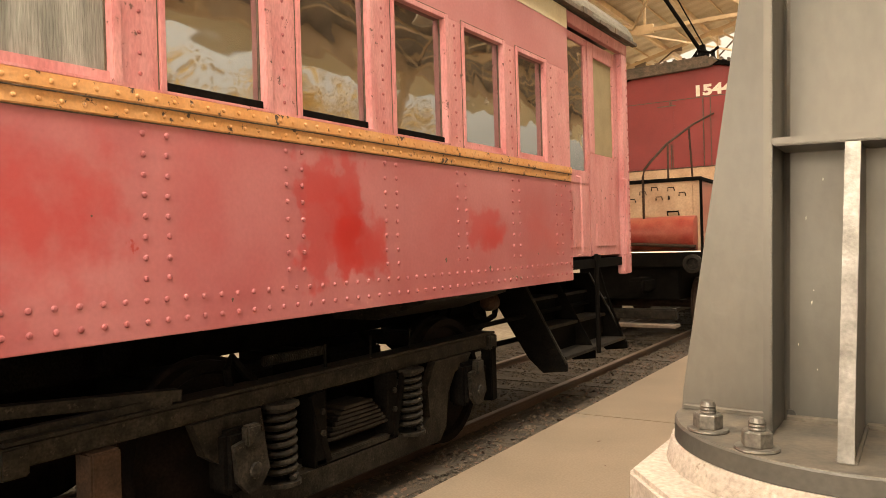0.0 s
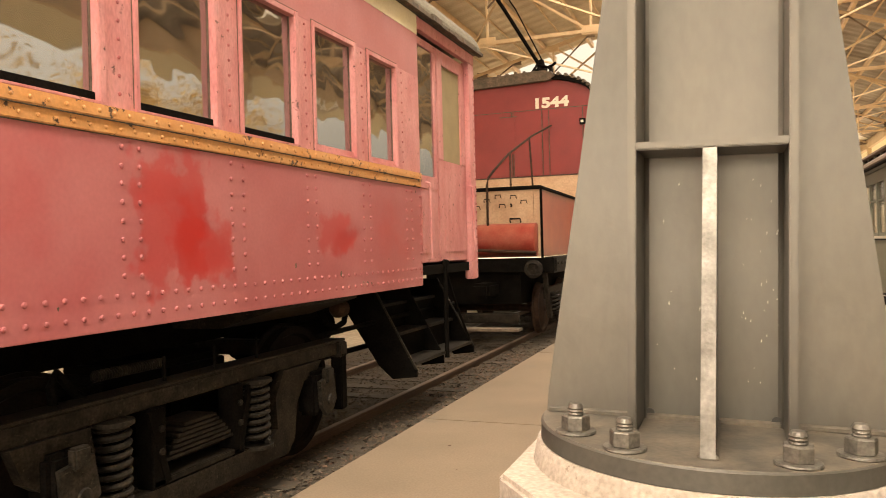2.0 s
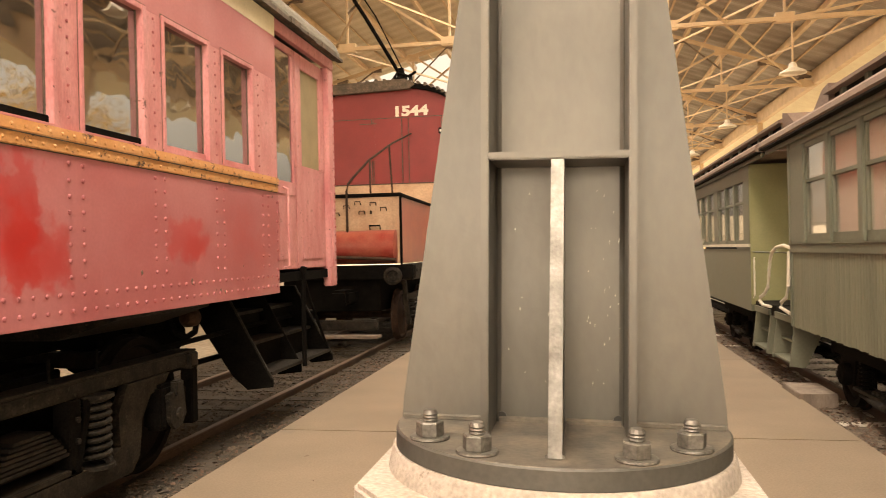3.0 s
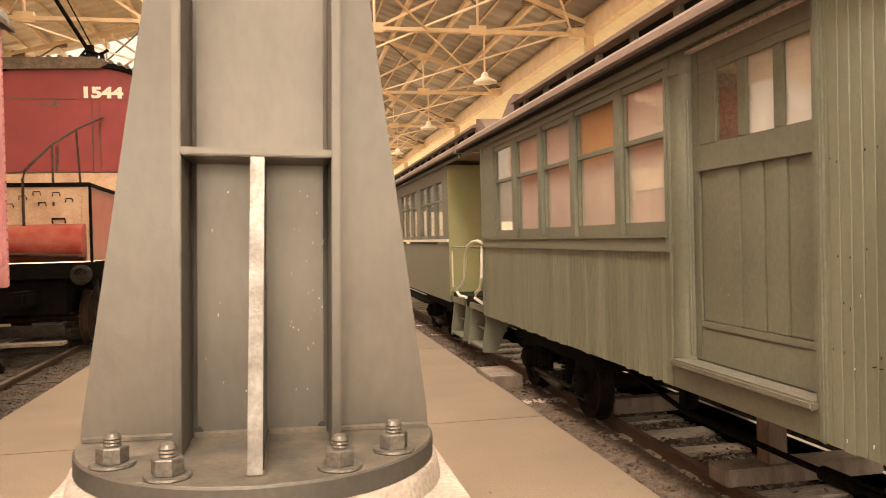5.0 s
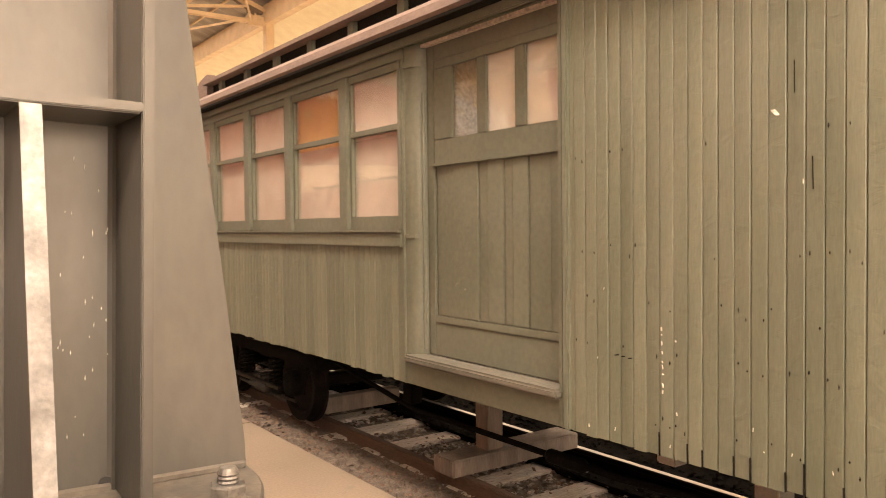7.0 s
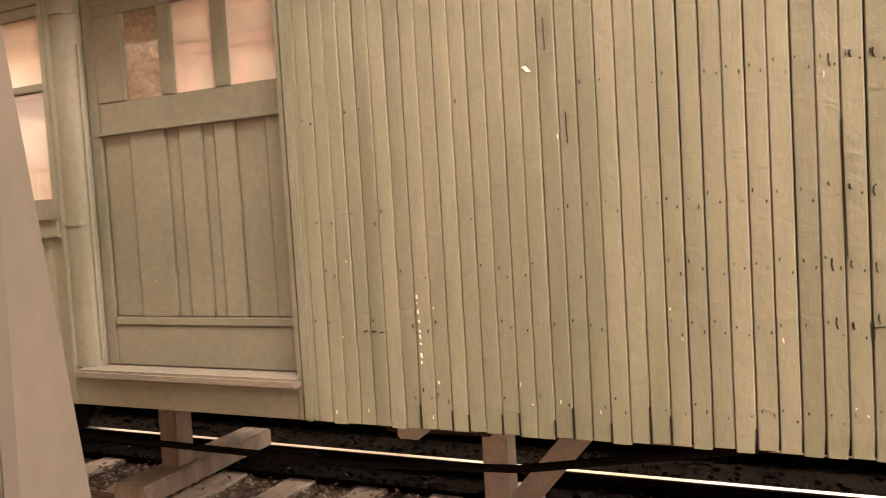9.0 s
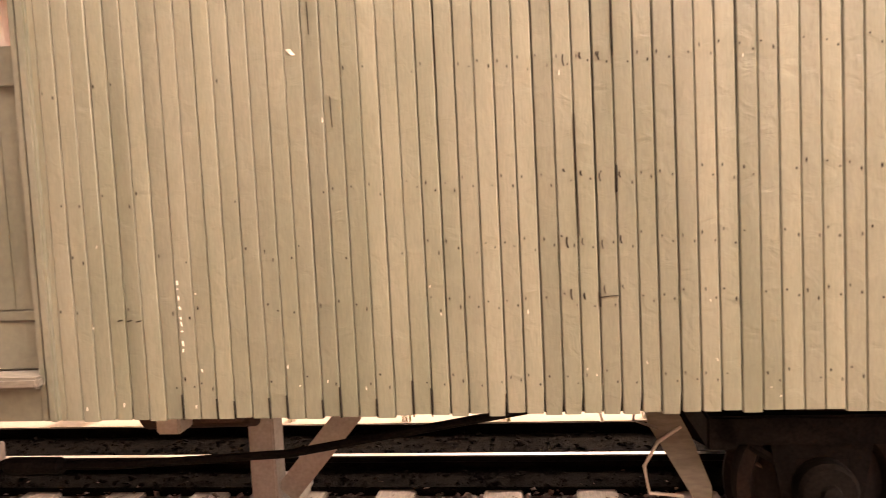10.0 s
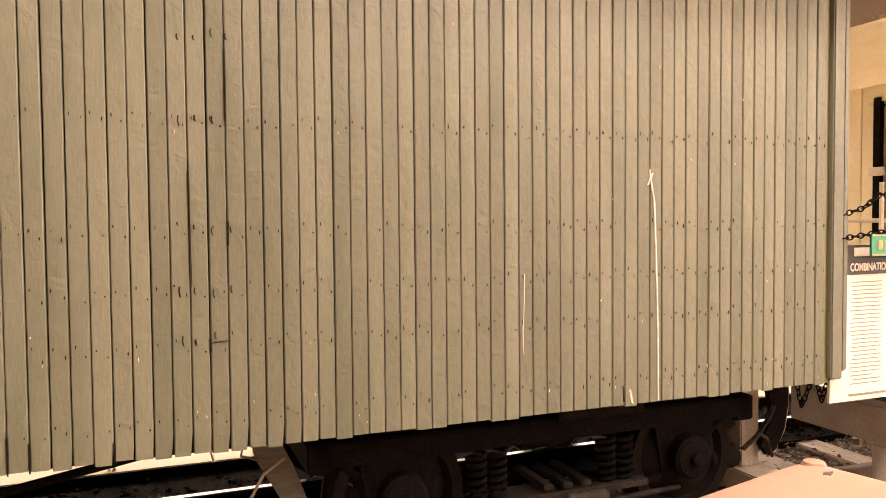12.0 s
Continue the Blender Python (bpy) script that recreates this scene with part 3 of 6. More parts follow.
def roof_truss(y, west=True):
    t = thing("roof_truss", "cream-painted steel roof truss with diagonal braces", "truss", "roof trusses", "structure", (0, y, 0))
    low = EAVE_Z - 0.6
    bm = bmesh.new()
    for xa, xb in ((EAVE_L, RIDGE_X), (RIDGE_X, EAVE_R))[0 if west else 1:]:
        for dy in (-0.06, 0.06):
            add_beam(bm, (xa, dy, roof_z(xa) - 0.3), (xb, dy, roof_z(xb) - 0.3), 0.07, 0.12)
    part("top_chord", bm, truss_paint, t)
    bm = bmesh.new()
    for dy in (-0.06, 0.06):
        add_beam(bm, (EAVE_L if west else RIDGE_X, dy, low), (EAVE_R, dy, low), 0.06, 0.10)
    part("bottom_chord", bm, truss_paint, t)
    for k in range(-4 if west else 0, 4):
        step = 3.0 if k < 0 else 2.95
        x = RIDGE_X + k * step
        nx = x + (step if k < 0 else -step)
        if k:
            part("brace", add_beam(bmesh.new(), (x, 0, roof_z(x) - 0.3), (nx, 0, low), 0.07, 0.07), truss_paint, t)
        # every other plate, and the sub braces, are coloured as if shaded
        part("gusset_plate", box(x - 0.22, x + 0.22, -0.075, 0.075, roof_z(x) - 0.50, roof_z(x) - 0.24, 0), truss_shade if k % 2 else truss_paint, t)
        part("gusset_plate", box(x - 0.24, x + 0.24, -0.075, 0.075, low - 0.10, low + 0.16, 0), truss_paint, t)
        if k:
            mid = (x + nx) / 2
            part("sub_brace", add_beam(bmesh.new(), (mid, 0, roof_z(mid) - 0.3), (x, 0, (roof_z(x) - 0.3 + low) / 2), 0.05, 0.05), truss_shade, t)
            part("knee_plate", box(mid - 0.16, mid + 0.16, -0.05, 0.05, roof_z(mid) - 0.46, roof_z(mid) - 0.24, 0), truss_shade, t)
        part("web_post", add_beam(bmesh.new(), (x, 0, roof_z(x) - 0.3), (x, 0, low), 0.06, 0.06), truss_paint, t)
    return t


TR0, TRS = -13.6, 9.07
first = roof_truss(TR0)
for k in range(1, 6):
    copy_thing(first, pose(0, TR0 + TRS * k, 0))
half_truss = roof_truss(TR0 + TRS * 6, False)
for k in range(7, 10):
    copy_thing(half_truss, pose(0, TR0 + TRS * k, 0))
bm = bmesh.new()
for k in range(9):
    y = TR0 + TRS * k
    for x in (-10.5, -5.5, 0.9, 5.2)[0 if k < 5 else 2:]:
        add_beam(bm, (x - 2.2, y, EAVE_Z - 0.6), (x + 2.2, y + TRS, EAVE_Z - 0.6), 0.045, 0.05)
        add_beam(bm, (x + 2.2, y, EAVE_Z - 0.5), (x - 2.2, y + TRS, EAVE_Z - 0.5), 0.045, 0.05)
for x in [RIDGE_X + 1.54 * (i + 0.5) for i in range(6)] + [RIDGE_X - 1.6 * (i + 0.5) for i in range(8)]:
    add_box(bm, x - 0.03, x + 0.03, -22, 76 if x > RIDGE_X else WEST_END, roof_z(x) - 0.09, roof_z(x) - 0.04)
tagged(part("wind_braces", bm, truss_paint), "crossed cream wind braces between the trusses", "braces", kind="structure")
bm = bmesh.new()
for x in (EAVE_L, EAVE_R):
    add_box(bm, x - 0.12, x + 0.12, -22, 76 if x > 0 else WEST_END, EAVE_Z - 0.62, EAVE_Z - 0.15)
tagged(part("eave_beam", bm, truss_paint), "cream eave beam along the shed side", "beam", kind="structure")
for x in (EAVE_L, EAVE_R):
    for k in range(6 if x > 0 else 3):
        y = TR0 + 2 * TRS * k
        bm = add_box(bmesh.new(), x - 0.12, x + 0.12, y - 0.12, y + 0.12, -0.3, EAVE_Z - 0.62, 0.01)
        tagged(part("shed_post", bm, truss_paint), "plain cream steel post at the shed's side", "post", "shed posts", "structure")


def pendant_lamp(x, y, z):
    t = thing("pendant_lamp", "white enamel pendant lamp hung from the truss", "lamp", "pendant lamps", at=(x, y, z))
    part("stem", rod((0, 0, 0.1), (0, 0, EAVE_Z - 0.6 - z), 0.025), truss_paint, t)
    part("shade", lathe([(0.05, 0.24), (0.09, 0.21), (0.12, 0.10), (0.32, 0.0), (0.34, -0.05), (0.32, -0.05), (0.30, 0.0), (0.08, 0.07)], (0, 0, 0)), lamp_enamel, t, smooth=True)
    return t


lamp = pendant_lamp(4.72, 22.67, 6.2)
for x, y in ((4.72, 31.74), (4.72, 40.8), (4.72, 49.9), (0.85, 13.6), (0.85, 31.74), (-9.0, 31.74)):
    copy_thing(lamp, pose(x, y, 6.2))

# plain walls that close the shed's far end and the far side behind the red cars
for x0, x1, z0, z1 in ((-14.2, 8.1, -0.2, 4.4), (-14.2, 8.1, 7.2, 8.3), (-14.2, -12.0, 4.4, 7.2), (-7.4, -6.6, 4.4, 7.2), (-2.4, -1.6, 4.4, 7.2), (3.4, 4.2, 4.4, 7.2)):
    wall = part("wall_north", box(x0, x1, 76.1, 76.5, z0, z1, 0), far_wall)
    tagged(wall, "pale plain wall at the shed's far end", "wall", kind="structure")
wall = part("wall_west", box(-14.2, -13.9, -22, 76, -0.2, 3.0, 0), far_wall)
tagged(wall, "plain low wall behind the red cars", "wall", kind="structure")

# unseen sheets added above the two slope fill lamps
for x, y1 in ((-5.2, 10.0), (2.4, 9.0)):
    bm = prism([(x - 0.9, roof_z(x - 0.9) - 0.05), (x + 0.9, roof_z(x + 0.9) - 0.05), (x + 0.9, roof_z(x + 0.9) - 0.035), (x - 0.9, roof_z(x - 0.9) - 0.035)], "y", -18, y1)
    tagged(part("roof_skylight", bm, skylight_sheet), "added milky skylight sheet hung under the roof", "skylight", kind="structure")

# the steel column with its bolted base on a concrete pier
CX, CY, PZ = -0.937, 3.515, 1.225
LEAN = Matrix.Translation((CX, CY, PZ)) @ Matrix.Rotation(radians(1.4), 4, "Y") @ Matrix.Translation((-CX, -CY, -PZ))
pier = thing("concrete_pier", "rough pale concrete pier with chamfered corners", "pier", at=(CX, CY, 0))
o = [(-0.515, -0.30), (-0.36, -0.49), (0.36, -0.49), (0.515, -0.30), (0.515, 0.30), (0.36, 0.49), (-0.36, 0.49), (-0.515, 0.30)]
bm = prism(o, "z", -0.1, 1.115)
bmesh.ops.bevel(bm, geom=bm.edges[:], offset=0.012, segments=2, affect="EDGES")
part("shaft", bm, concrete_pier, pier)
part("grout_pad", lathe([(0.482, 1.11), (0.478, 1.13), (0.470, 1.168), (0.466, 1.172)], (0, 0, 0), sides=48), concrete_pier, pier, smooth=True)
pier.matrix_basis = LEAN @ pose(CX, CY, 0)
column = thing("steel_column", "grey-painted steel column with tapered base gussets", "column", at=(CX, CY, 0))
column.matrix_basis = LEAN @ pose(CX, CY, 0)
part("base_plate", lathe([(0.455, 1.17), (0.46, 1.174), (0.46, PZ - 0.006), (0.456, PZ - 0.002)], (0, 0, 0), sides=64), plate_grey, column, "round grey-painted base plate", True)
part("dust_film", lathe([(0.4555, PZ - 0.002), (0.454, PZ)], (0, 0, 0), sides=64), dusty_plate, column, "brown dust lying on the plate", True)
for s in (-1, 1):
    part("weld_bead", rod((s * 0.02, -0.012, PZ + 0.005), (s * 0.17, -0.012, PZ + 0.005), 0.010, 6), dusty_plate, column)
    part("weld_bead", rod((s * 0.018, -0.02, PZ + 0.004), (s * 0.018, -0.38, PZ + 0.004), 0.006, 6), dusty_plate, column)
FL = 0.188
for s in (-1, 1):
    part("flange", box(s * FL - 0.011, s * FL + 0.011, -0.207, 0.207, PZ, 7.6, 0.003), column_grey, column)
    bm = bmesh.new()
    add_box(bm, s * FL - 0.010, s * FL + 0.010, -0.213, -0.2065, PZ + 0.03, 3.2, 0.002)
    part("flange_edge", bm, column_grey, column, "rough scuffed flange edge")
    wing = [(s * (FL + 0.011), PZ), (s * 0.452, PZ), (s * 0.448, PZ + 0.06), (s * (FL + 0.024), 2.96), (s * (FL + 0.011), 2.96)]
    part("gusset", prism(wing, "y", -0.011, 0.011), column_grey, column)
    part("weld_bead", rod((s * (FL + 0.015), -0.016, PZ + 0.006), (s * 0.445, -0.016, PZ + 0.006), 0.009, 6), dusty_plate, column)
    part("weld_bead", rod((s * (FL + 0.013), -0.016, PZ), (s * (FL + 0.013), -0.016, 2.9), 0.007, 6), column_grey, column)
part("web", box(-FL + 0.011, FL - 0.011, -0.009, 0.009, PZ, 7.6, 0), column_grey, column)
for s in (-1, 1):
    xi = s * (FL - 0.011)
    part("web_fillet", prism([(xi, -0.009), (xi, -0.022), (xi - s * 0.005, -0.014), (xi - s * 0.013, -0.009)], "z", PZ, 7.5), column_grey, column)
part("stiffener", box(-FL + 0.011, FL - 0.011, -0.212, -0.009, 1.945, 1.966, 0.003), column_grey, column)
part("stiffener_edge", box(-FL + 0.011, FL - 0.011, -0.218, -0.2125, 1.947, 1.965, 0.002), column_grey, column)
rib = [(-0.009, PZ), (-0.385, PZ), (-0.372, PZ + 0.10), (-0.213, 1.945), (-0.009, 1.945)]
part("centre_rib", prism(rib, "x", -0.0145, 0.0145), column_grey, column)
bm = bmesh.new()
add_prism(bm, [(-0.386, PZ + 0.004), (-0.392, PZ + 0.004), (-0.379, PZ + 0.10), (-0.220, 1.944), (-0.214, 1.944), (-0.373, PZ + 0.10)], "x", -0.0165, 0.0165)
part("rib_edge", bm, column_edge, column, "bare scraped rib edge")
for s in (-1, 1):
    part("cope_hole", lathe([(0.014, -0.004), (0.014, 0.004)], (s * (FL - 0.026), -0.0095, PZ + 0.014), "y", 12), ink_black, column)


bm = bmesh.new()
fr = random.Random(17)
for k in range(34):
    x, z = (fr.uniform(0.075, 0.165) if k < 26 else fr.uniform(-0.15, -0.03)), PZ + fr.choice((fr.uniform(0.28, 0.62), fr.uniform(0.1, 0.66)))
    w, h = fr.uniform(0.0006, 0.0012), fr.uniform(0.0015, 0.007)
    add_prism(bm, [(x - w, z), (x, z - h), (x + w, z), (x + w * 0.5, z + h)], "y", -0.0105, -0.0088)
tagged(part("paint_fleck", bm, paint_chip, column, "white paint flecks"), kind="stuff")


def anchor_bolt(name):
    t = thing(name, "heavy anchor bolt with hex nut on the base plate", "bolt", "anchor bolts")
    part("washer", lathe([(0.050, 0), (0.052, 0.003), (0.050, 0.008)], (0, 0, 0), sides=20), bolt_steel, t, smooth=True)
    bm = lathe([(0.034, 0.008), (0.036, 0.011), (0.036, 0.042), (0.033, 0.046)], (0, 0, 0), sides=6)
    part("nut", bm, bolt_steel, t)
    bm = bmesh.new()
    add_lathe(bm, [(0.0185 + 0.0022 * (i % 2), 0.045 + 0.004 * i) for i in range(7)] + [(0.015, 0.075)], (0, 0, 0), sides=14)
    part("stud", bm, bolt_steel, t)
    return t


bolt = None
for a in (216.5, 242.5, 297.5, 323.5, 36.5, 62.5, 117.5, 143.5):
    m = LEAN @ pose(CX + 0.405 * math.cos(radians(a)), CY + 0.405 * math.sin(radians(a)), PZ, 0, 0, a * 1.7)
    if bolt is None:
        bolt = anchor_bolt("anchor_bolt")
        bolt.matrix_basis = m
    else:
        copy_thing(bolt, m)

# ---- the red electric coach ----
RX = -3.90
SILL_Z, BELT_LO, BELT_HI, WIN_LO, WIN_HI, CREAM_Z, EAVE_TOP = 1.325, 2.352, 2.497, 2.545, 3.50, 3.95, 4.17
red_coach = thing("red_coach", "faded pinkish-red riveted steel railway coach, orange belt rail", "railway car", at=(0, 0, 0))
Y0, Y1 = -4.0, 8.75
part("side_panel", box(RX - 0.03, RX, Y0, Y1, SILL_Z, BELT_LO, 0.004), red_paint, red_coach)
part("belt_cap", box(RX - 0.03, RX + 0.024, Y0, Y1 - 0.02, BELT_HI - 0.068, BELT_HI, 0.005), orange_paint, red_coach)
# dark strips draw the belt's seam and the shadow under its edges
part("belt_seam", box(RX - 0.02, RX + 0.0245, Y0, Y1 - 0.022, BELT_HI - 0.0745, BELT_HI - 0.0705, 0), drip_dark, red_coach, "dark seam and shadow line along the belt")
part("belt_seam", box(RX - 0.02, RX + 0.006, Y0, Y1 - 0.022, BELT_LO - 0.006, BELT_LO - 0.001, 0), drip_dark, red_coach)
belt = part("belt_rail", box(RX - 0.03, RX + 0.014, Y0, Y1 - 0.02, BELT_LO, BELT_HI - 0.070, 0.005), orange_paint, red_coach, "chipped orange belt rail")
part("far_side", box(RX - 2.85, RX - 2.80, Y0, 10.6, SILL_Z, 4.1, 0), red_paint, red_coach)
part("floor", box(RX - 2.82, RX - 0.035, Y0, 8.72, SILL_Z + 0.1, SILL_Z + 0.2, 0), interior_grey, red_coach)
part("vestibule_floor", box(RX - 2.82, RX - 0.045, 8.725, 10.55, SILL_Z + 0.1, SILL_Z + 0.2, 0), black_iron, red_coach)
part("inner_ceiling", box(RX - 2.80, RX - 0.04, Y0, 8.7, 4.02, 4.06, 0), interior_grey, red_coach)
part("end_wall", box(RX - 2.8, RX - 0.04, Y0, Y0 + 0.05, SILL_Z, 4.1, 0), red_paint, red_coach)
part("bulkhead", box(RX - 2.8, RX - 0.04, 8.6, 8.66, SILL_Z + 0.2, 4.02, 0), interior_grey, red_coach)
part("letterboard", box(RX - 0.03, RX + 0.001, Y0, Y1, CREAM_Z, EAVE_TOP - 0.01, 0.003), cream_paint, red_coach, "cream letterboard under the roof")
part("upper_panel", box(RX - 0.03, RX - 0.002, Y0, Y1, WIN_HI, CREAM_Z, 0.002), red_paint, red_coach)
WP, W0 = 0.962, 3.715
wins = [(W0 + k * WP, W0 + k * WP + 0.675) for k in range(-8, 5)]
wins = [(a, b - (0.08 if k == 12 else 0)) for k, (a, b) in enumerate(wins)]
edges = [Y0] + [v for w in wins for v in w] + [Y1]
for k in range(0, len(edges), 2):
    a, b = edges[k], edges[k + 1]
    if b - a < 0.02:
        continue
    part("window_post", box(RX - 0.03, RX - 0.001, a, b, BELT_HI, WIN_HI, 0.003), red_frame, red_coach)
for k, (a, b) in enumerate(wins):
    if b < 0.5:
        part("window", box(RX - 0.05, RX - 0.04, a, b, BELT_HI, WIN_HI, 0), grey_board, red_coach)
        continue
    w = part("window", box(RX - 0.052, RX - 0.046, a, b, WIN_LO, WIN_HI, 0), red_glass if k != 7 else grey_board, red_coach, "wavy dusty glass" if k != 7 else "weathered grey plywood panel")
    if k != 7:
        w.visible_shadow = False
    part("stile", box(RX - 0.07, RX + 0.012, a - 0.035, a + 0.002, BELT_HI + 0.005, WIN_HI + 0.02, 0.004), red_frame, w)
    part("stile", box(RX - 0.07, RX + 0.012, b - 0.002, b + 0.045, BELT_HI + 0.005, WIN_HI + 0.02, 0.004), red_frame, w)
    # thin dark strips stand for the shadow in the window recess
    for yy in (a - 0.040, b + 0.047):
        part("glazing_gap", box(RX - 0.02, RX + 0.0015, yy - 0.003, yy + 0.003, BELT_HI + 0.02, WIN_HI + 0.02, 0), drip_dark, w)
    part("glazing_gap", box(RX - 0.03, RX + 0.0015, a - 0.04, b + 0.047, WIN_HI + 0.021, WIN_HI + 0.028, 0), drip_dark, w)
    part("putty_line", box(RX - 0.046, RX - 0.040, a + 0.003, a + 0.012, WIN_LO, WIN_HI - 0.02, 0), drip_dark, w)
    part("putty_line", box(RX - 0.046, RX - 0.040, b - 0.012, b - 0.003, WIN_LO, WIN_HI - 0.02, 0), drip_dark, w)
    part("head", box(RX - 0.06, RX + 0.006, a, b, WIN_HI - 0.02, WIN_HI + 0.02, 0.003), red_frame, w)
    part("sash_rail", box(RX - 0.058, RX - 0.020, a, b, BELT_HI + 0.01, WIN_LO + 0.02, 0.004), black_iron if k in (8, 9, 10) else red_frame, w)
    part("sill", box(RX - 0.03, RX + 0.016, a - 0.03, b + 0.04, BELT_HI, BELT_HI + 0.018, 0.004), red_frame, w)

rivet_me = mesh_of("rivet", lathe([(0.0160, -0.002), (0.0150, 0.003), (0.011, 0.008), (0.004, 0.0100)], (0, 0, 0), "x", 10), rivet_red, True)
belt_rivet_me = mesh_of("belt_rivet", lathe([(0.0125, -0.002), (0.0115, 0.002), (0.008, 0.0055), (0.003, 0.0068)], (0, 0, 0), "x", 10), orange_paint, True)
panel = red_coach.children[0]
for k in range(0, 6):
    ya = 3.575 + (k) * 0.957
    for dy in (0.0, 0.132):
        for j in range(8):
            piece("rivet", rivet_me, panel, pose(RX, ya + dy + rng.uniform(-0.003, 0.003), 2.297 - 0.0985 * j + rng.uniform(-0.003, 0.003)))
y = 2.55
while y < Y1 - 0.02:
    piece("rivet", rivet_me, panel, pose(RX, y, 1.503))
    piece("rivet", rivet_me, panel, pose(RX, y + 0.003, 1.402))
    y += 0.1135
for j in range(9):
    piece("rivet", rivet_me, panel, pose(RX, Y1 - 0.035, 2.25 - 0.098 * j))
y = 2.6
while y < Y1 - 0.06:
    piece("rivet", belt_rivet_me, belt, pose(RX + 0.024, y, BELT_HI - 0.035))
    piece("rivet", belt_rivet_me, belt, pose(RX + 0.014, y + 0.05, BELT_LO + 0.033))
    y += 0.104
for k in range(7, 13):
    b = wins[k][1]
    for j in range(10):
        piece("rivet", rivet_me, panel, pose(RX, b + 0.145, BELT_HI + 0.08 + 0.098 * j) @ Matrix.Scale(0.7, 4))

chip_rng = random.Random(9)
for y, z, size in ((6.25, 1.61, 0.028), (6.95, 1.52, 0.030), (6.99, 1.50, 0.022), (7.44, 1.42, 0.03), (7.52, 1.41, 0.02), (7.36, 1.43, 0.016), (4.1, 1.47, 0.014), (8.6, 2.30, 0.02), (3.3, 1.9, 0.008), (7.9, 1.62, 0.012)):
    ring = [(y + size * chip_rng.uniform(0.25, 0.7) * math.cos(q), z + size * chip_rng.uniform(0.5, 1.0) * math.sin(q)) for q in [k * math.tau / 9 for k in range(9)]]
    part("paint_chip", prism(ring, "x", RX - 0.004, RX + 0.0022), drip_dark, panel, "dark rusted chip in the paint")

# open vestibule with a folded door, corner post, steps and grab rods
part("door_frame_top", box(RX - 0.06, RX + 0.006, Y1, 10.62, 4.02, 4.15, 0.005), red_frame, red_coach)
part("corner_post", box(RX - 0.10, RX + 0.004, 10.40, 10.62, SILL_Z - 0.01, 4.02, 0.012), red_frame, red_coach)
part("end_panel", box(RX - 2.8, RX - 0.10, 10.56, 10.60, SILL_Z + 0.2, 4.0, 0.004), red_frame, red_coach)
for j in range(24):
    piece("rivet", rivet_me, red_coach, pose(RX + 0.004, 10.585, 1.42 + 0.105 * j))
door = part("folding_door", box(RX - 0.09, RX - 0.055, 8.80, 9.40, 1.56, 2.50, 0.004), red_frame, red_coach)
part("door_stile", box(RX - 0.092, RX - 0.05, 8.80, 8.86, 2.50, 3.98, 0.004), red_frame, door)
part("door_stile", box(RX - 0.092, RX - 0.05, 9.34, 9.40, 2.50, 3.98, 0.004), red_frame, door)
part("door_head", box(RX - 0.092, RX - 0.05, 8.86, 9.34, 3.90, 3.98, 0.004), red_frame, door)
part("door_glass", box(RX - 0.075, RX - 0.070, 8.86, 9.34, 2.50, 3.90, 0), red_glass, door).visible_shadow = False
part("door_rail", box(RX - 0.092, RX - 0.048, 8.80, 9.40, 2.36, 2.50, 0.004), red_frame, door)
part("lower_panel", box(RX - 0.08, RX - 0.045, 8.88, 9.32, 1.66, 2.28, 0.006), red_frame, door)
door = part("folding_door", box(RX - 0.09, RX - 0.055, 9.43, 10.38, 1.56, 2.72, 0.004), red_frame, red_coach)
part("door_stile", box(RX - 0.092, RX - 0.05, 9.43, 9.60, 2.72, 3.98, 0.004), red_frame, door)
part("door_stile", box(RX - 0.092, RX - 0.05, 10.22, 10.38, 2.72, 3.98, 0.004), red_frame, door)
part("door_head", box(RX - 0.092, RX - 0.05, 9.60, 10.22, 3.82, 3.98, 0.004), red_frame, door)
part("door_glass", box(RX - 0.075, RX - 0.070, 9.60, 10.22, 2.72, 3.82, 0), dull_cloth, door, "drawn cloth behind the door glass")
part("lower_panel", box(RX - 0.08, RX - 0.045, 9.58, 10.24, 1.66, 1.92, 0.006), red_frame, door)
part("grab_rod", tube([(RX + 0.00, 8.90, 2.42), (RX + 0.05, 8.90, 2.40), (RX + 0.05, 8.90, 2.0), (RX + 0.05, 8.90, 1.60), (RX, 8.90, 1.58)], 0.014), red_frame, red_coach)
part("grab_rod", tube([(RX + 0.00, 10.34, 2.48), (RX + 0.05, 10.34, 2.46), (RX + 0.05, 10.34, 2.0), (RX + 0.05, 10.34, 1.56), (RX, 10.34, 1.54)], 0.014), red_frame, red_coach)
# roof with a rotted drip rail
o = [(RX + 0.06, EAVE_TOP + 0.01)] + [(RX - 1.42 + 1.48 * math.cos(a), EAVE_TOP + 0.03 + 0.62 * math.sin(a)) for a in [radians(6 + 168 * i / 24) for i in range(25)]] + [(RX - 2.9, EAVE_TOP + 0.01)]
part("roof", prism(o, "y", Y0 - 0.1, 10.75), canvas_roof, red_coach, "grey canvas roof")
bm = bmesh.new()
for k in range(58):
    ya = Y0 + k * 0.255
    add_box(bm, RX + 0.02, RX + 0.085 + rng.uniform(-0.012, 0.014), ya, ya + 0.27, EAVE_TOP - 0.005, EAVE_TOP + 0.045 + rng.uniform(-0.02, 0.015), 0)
part("drip_rail", bm, drip_dark, red_coach, "rotted dark drip rail")

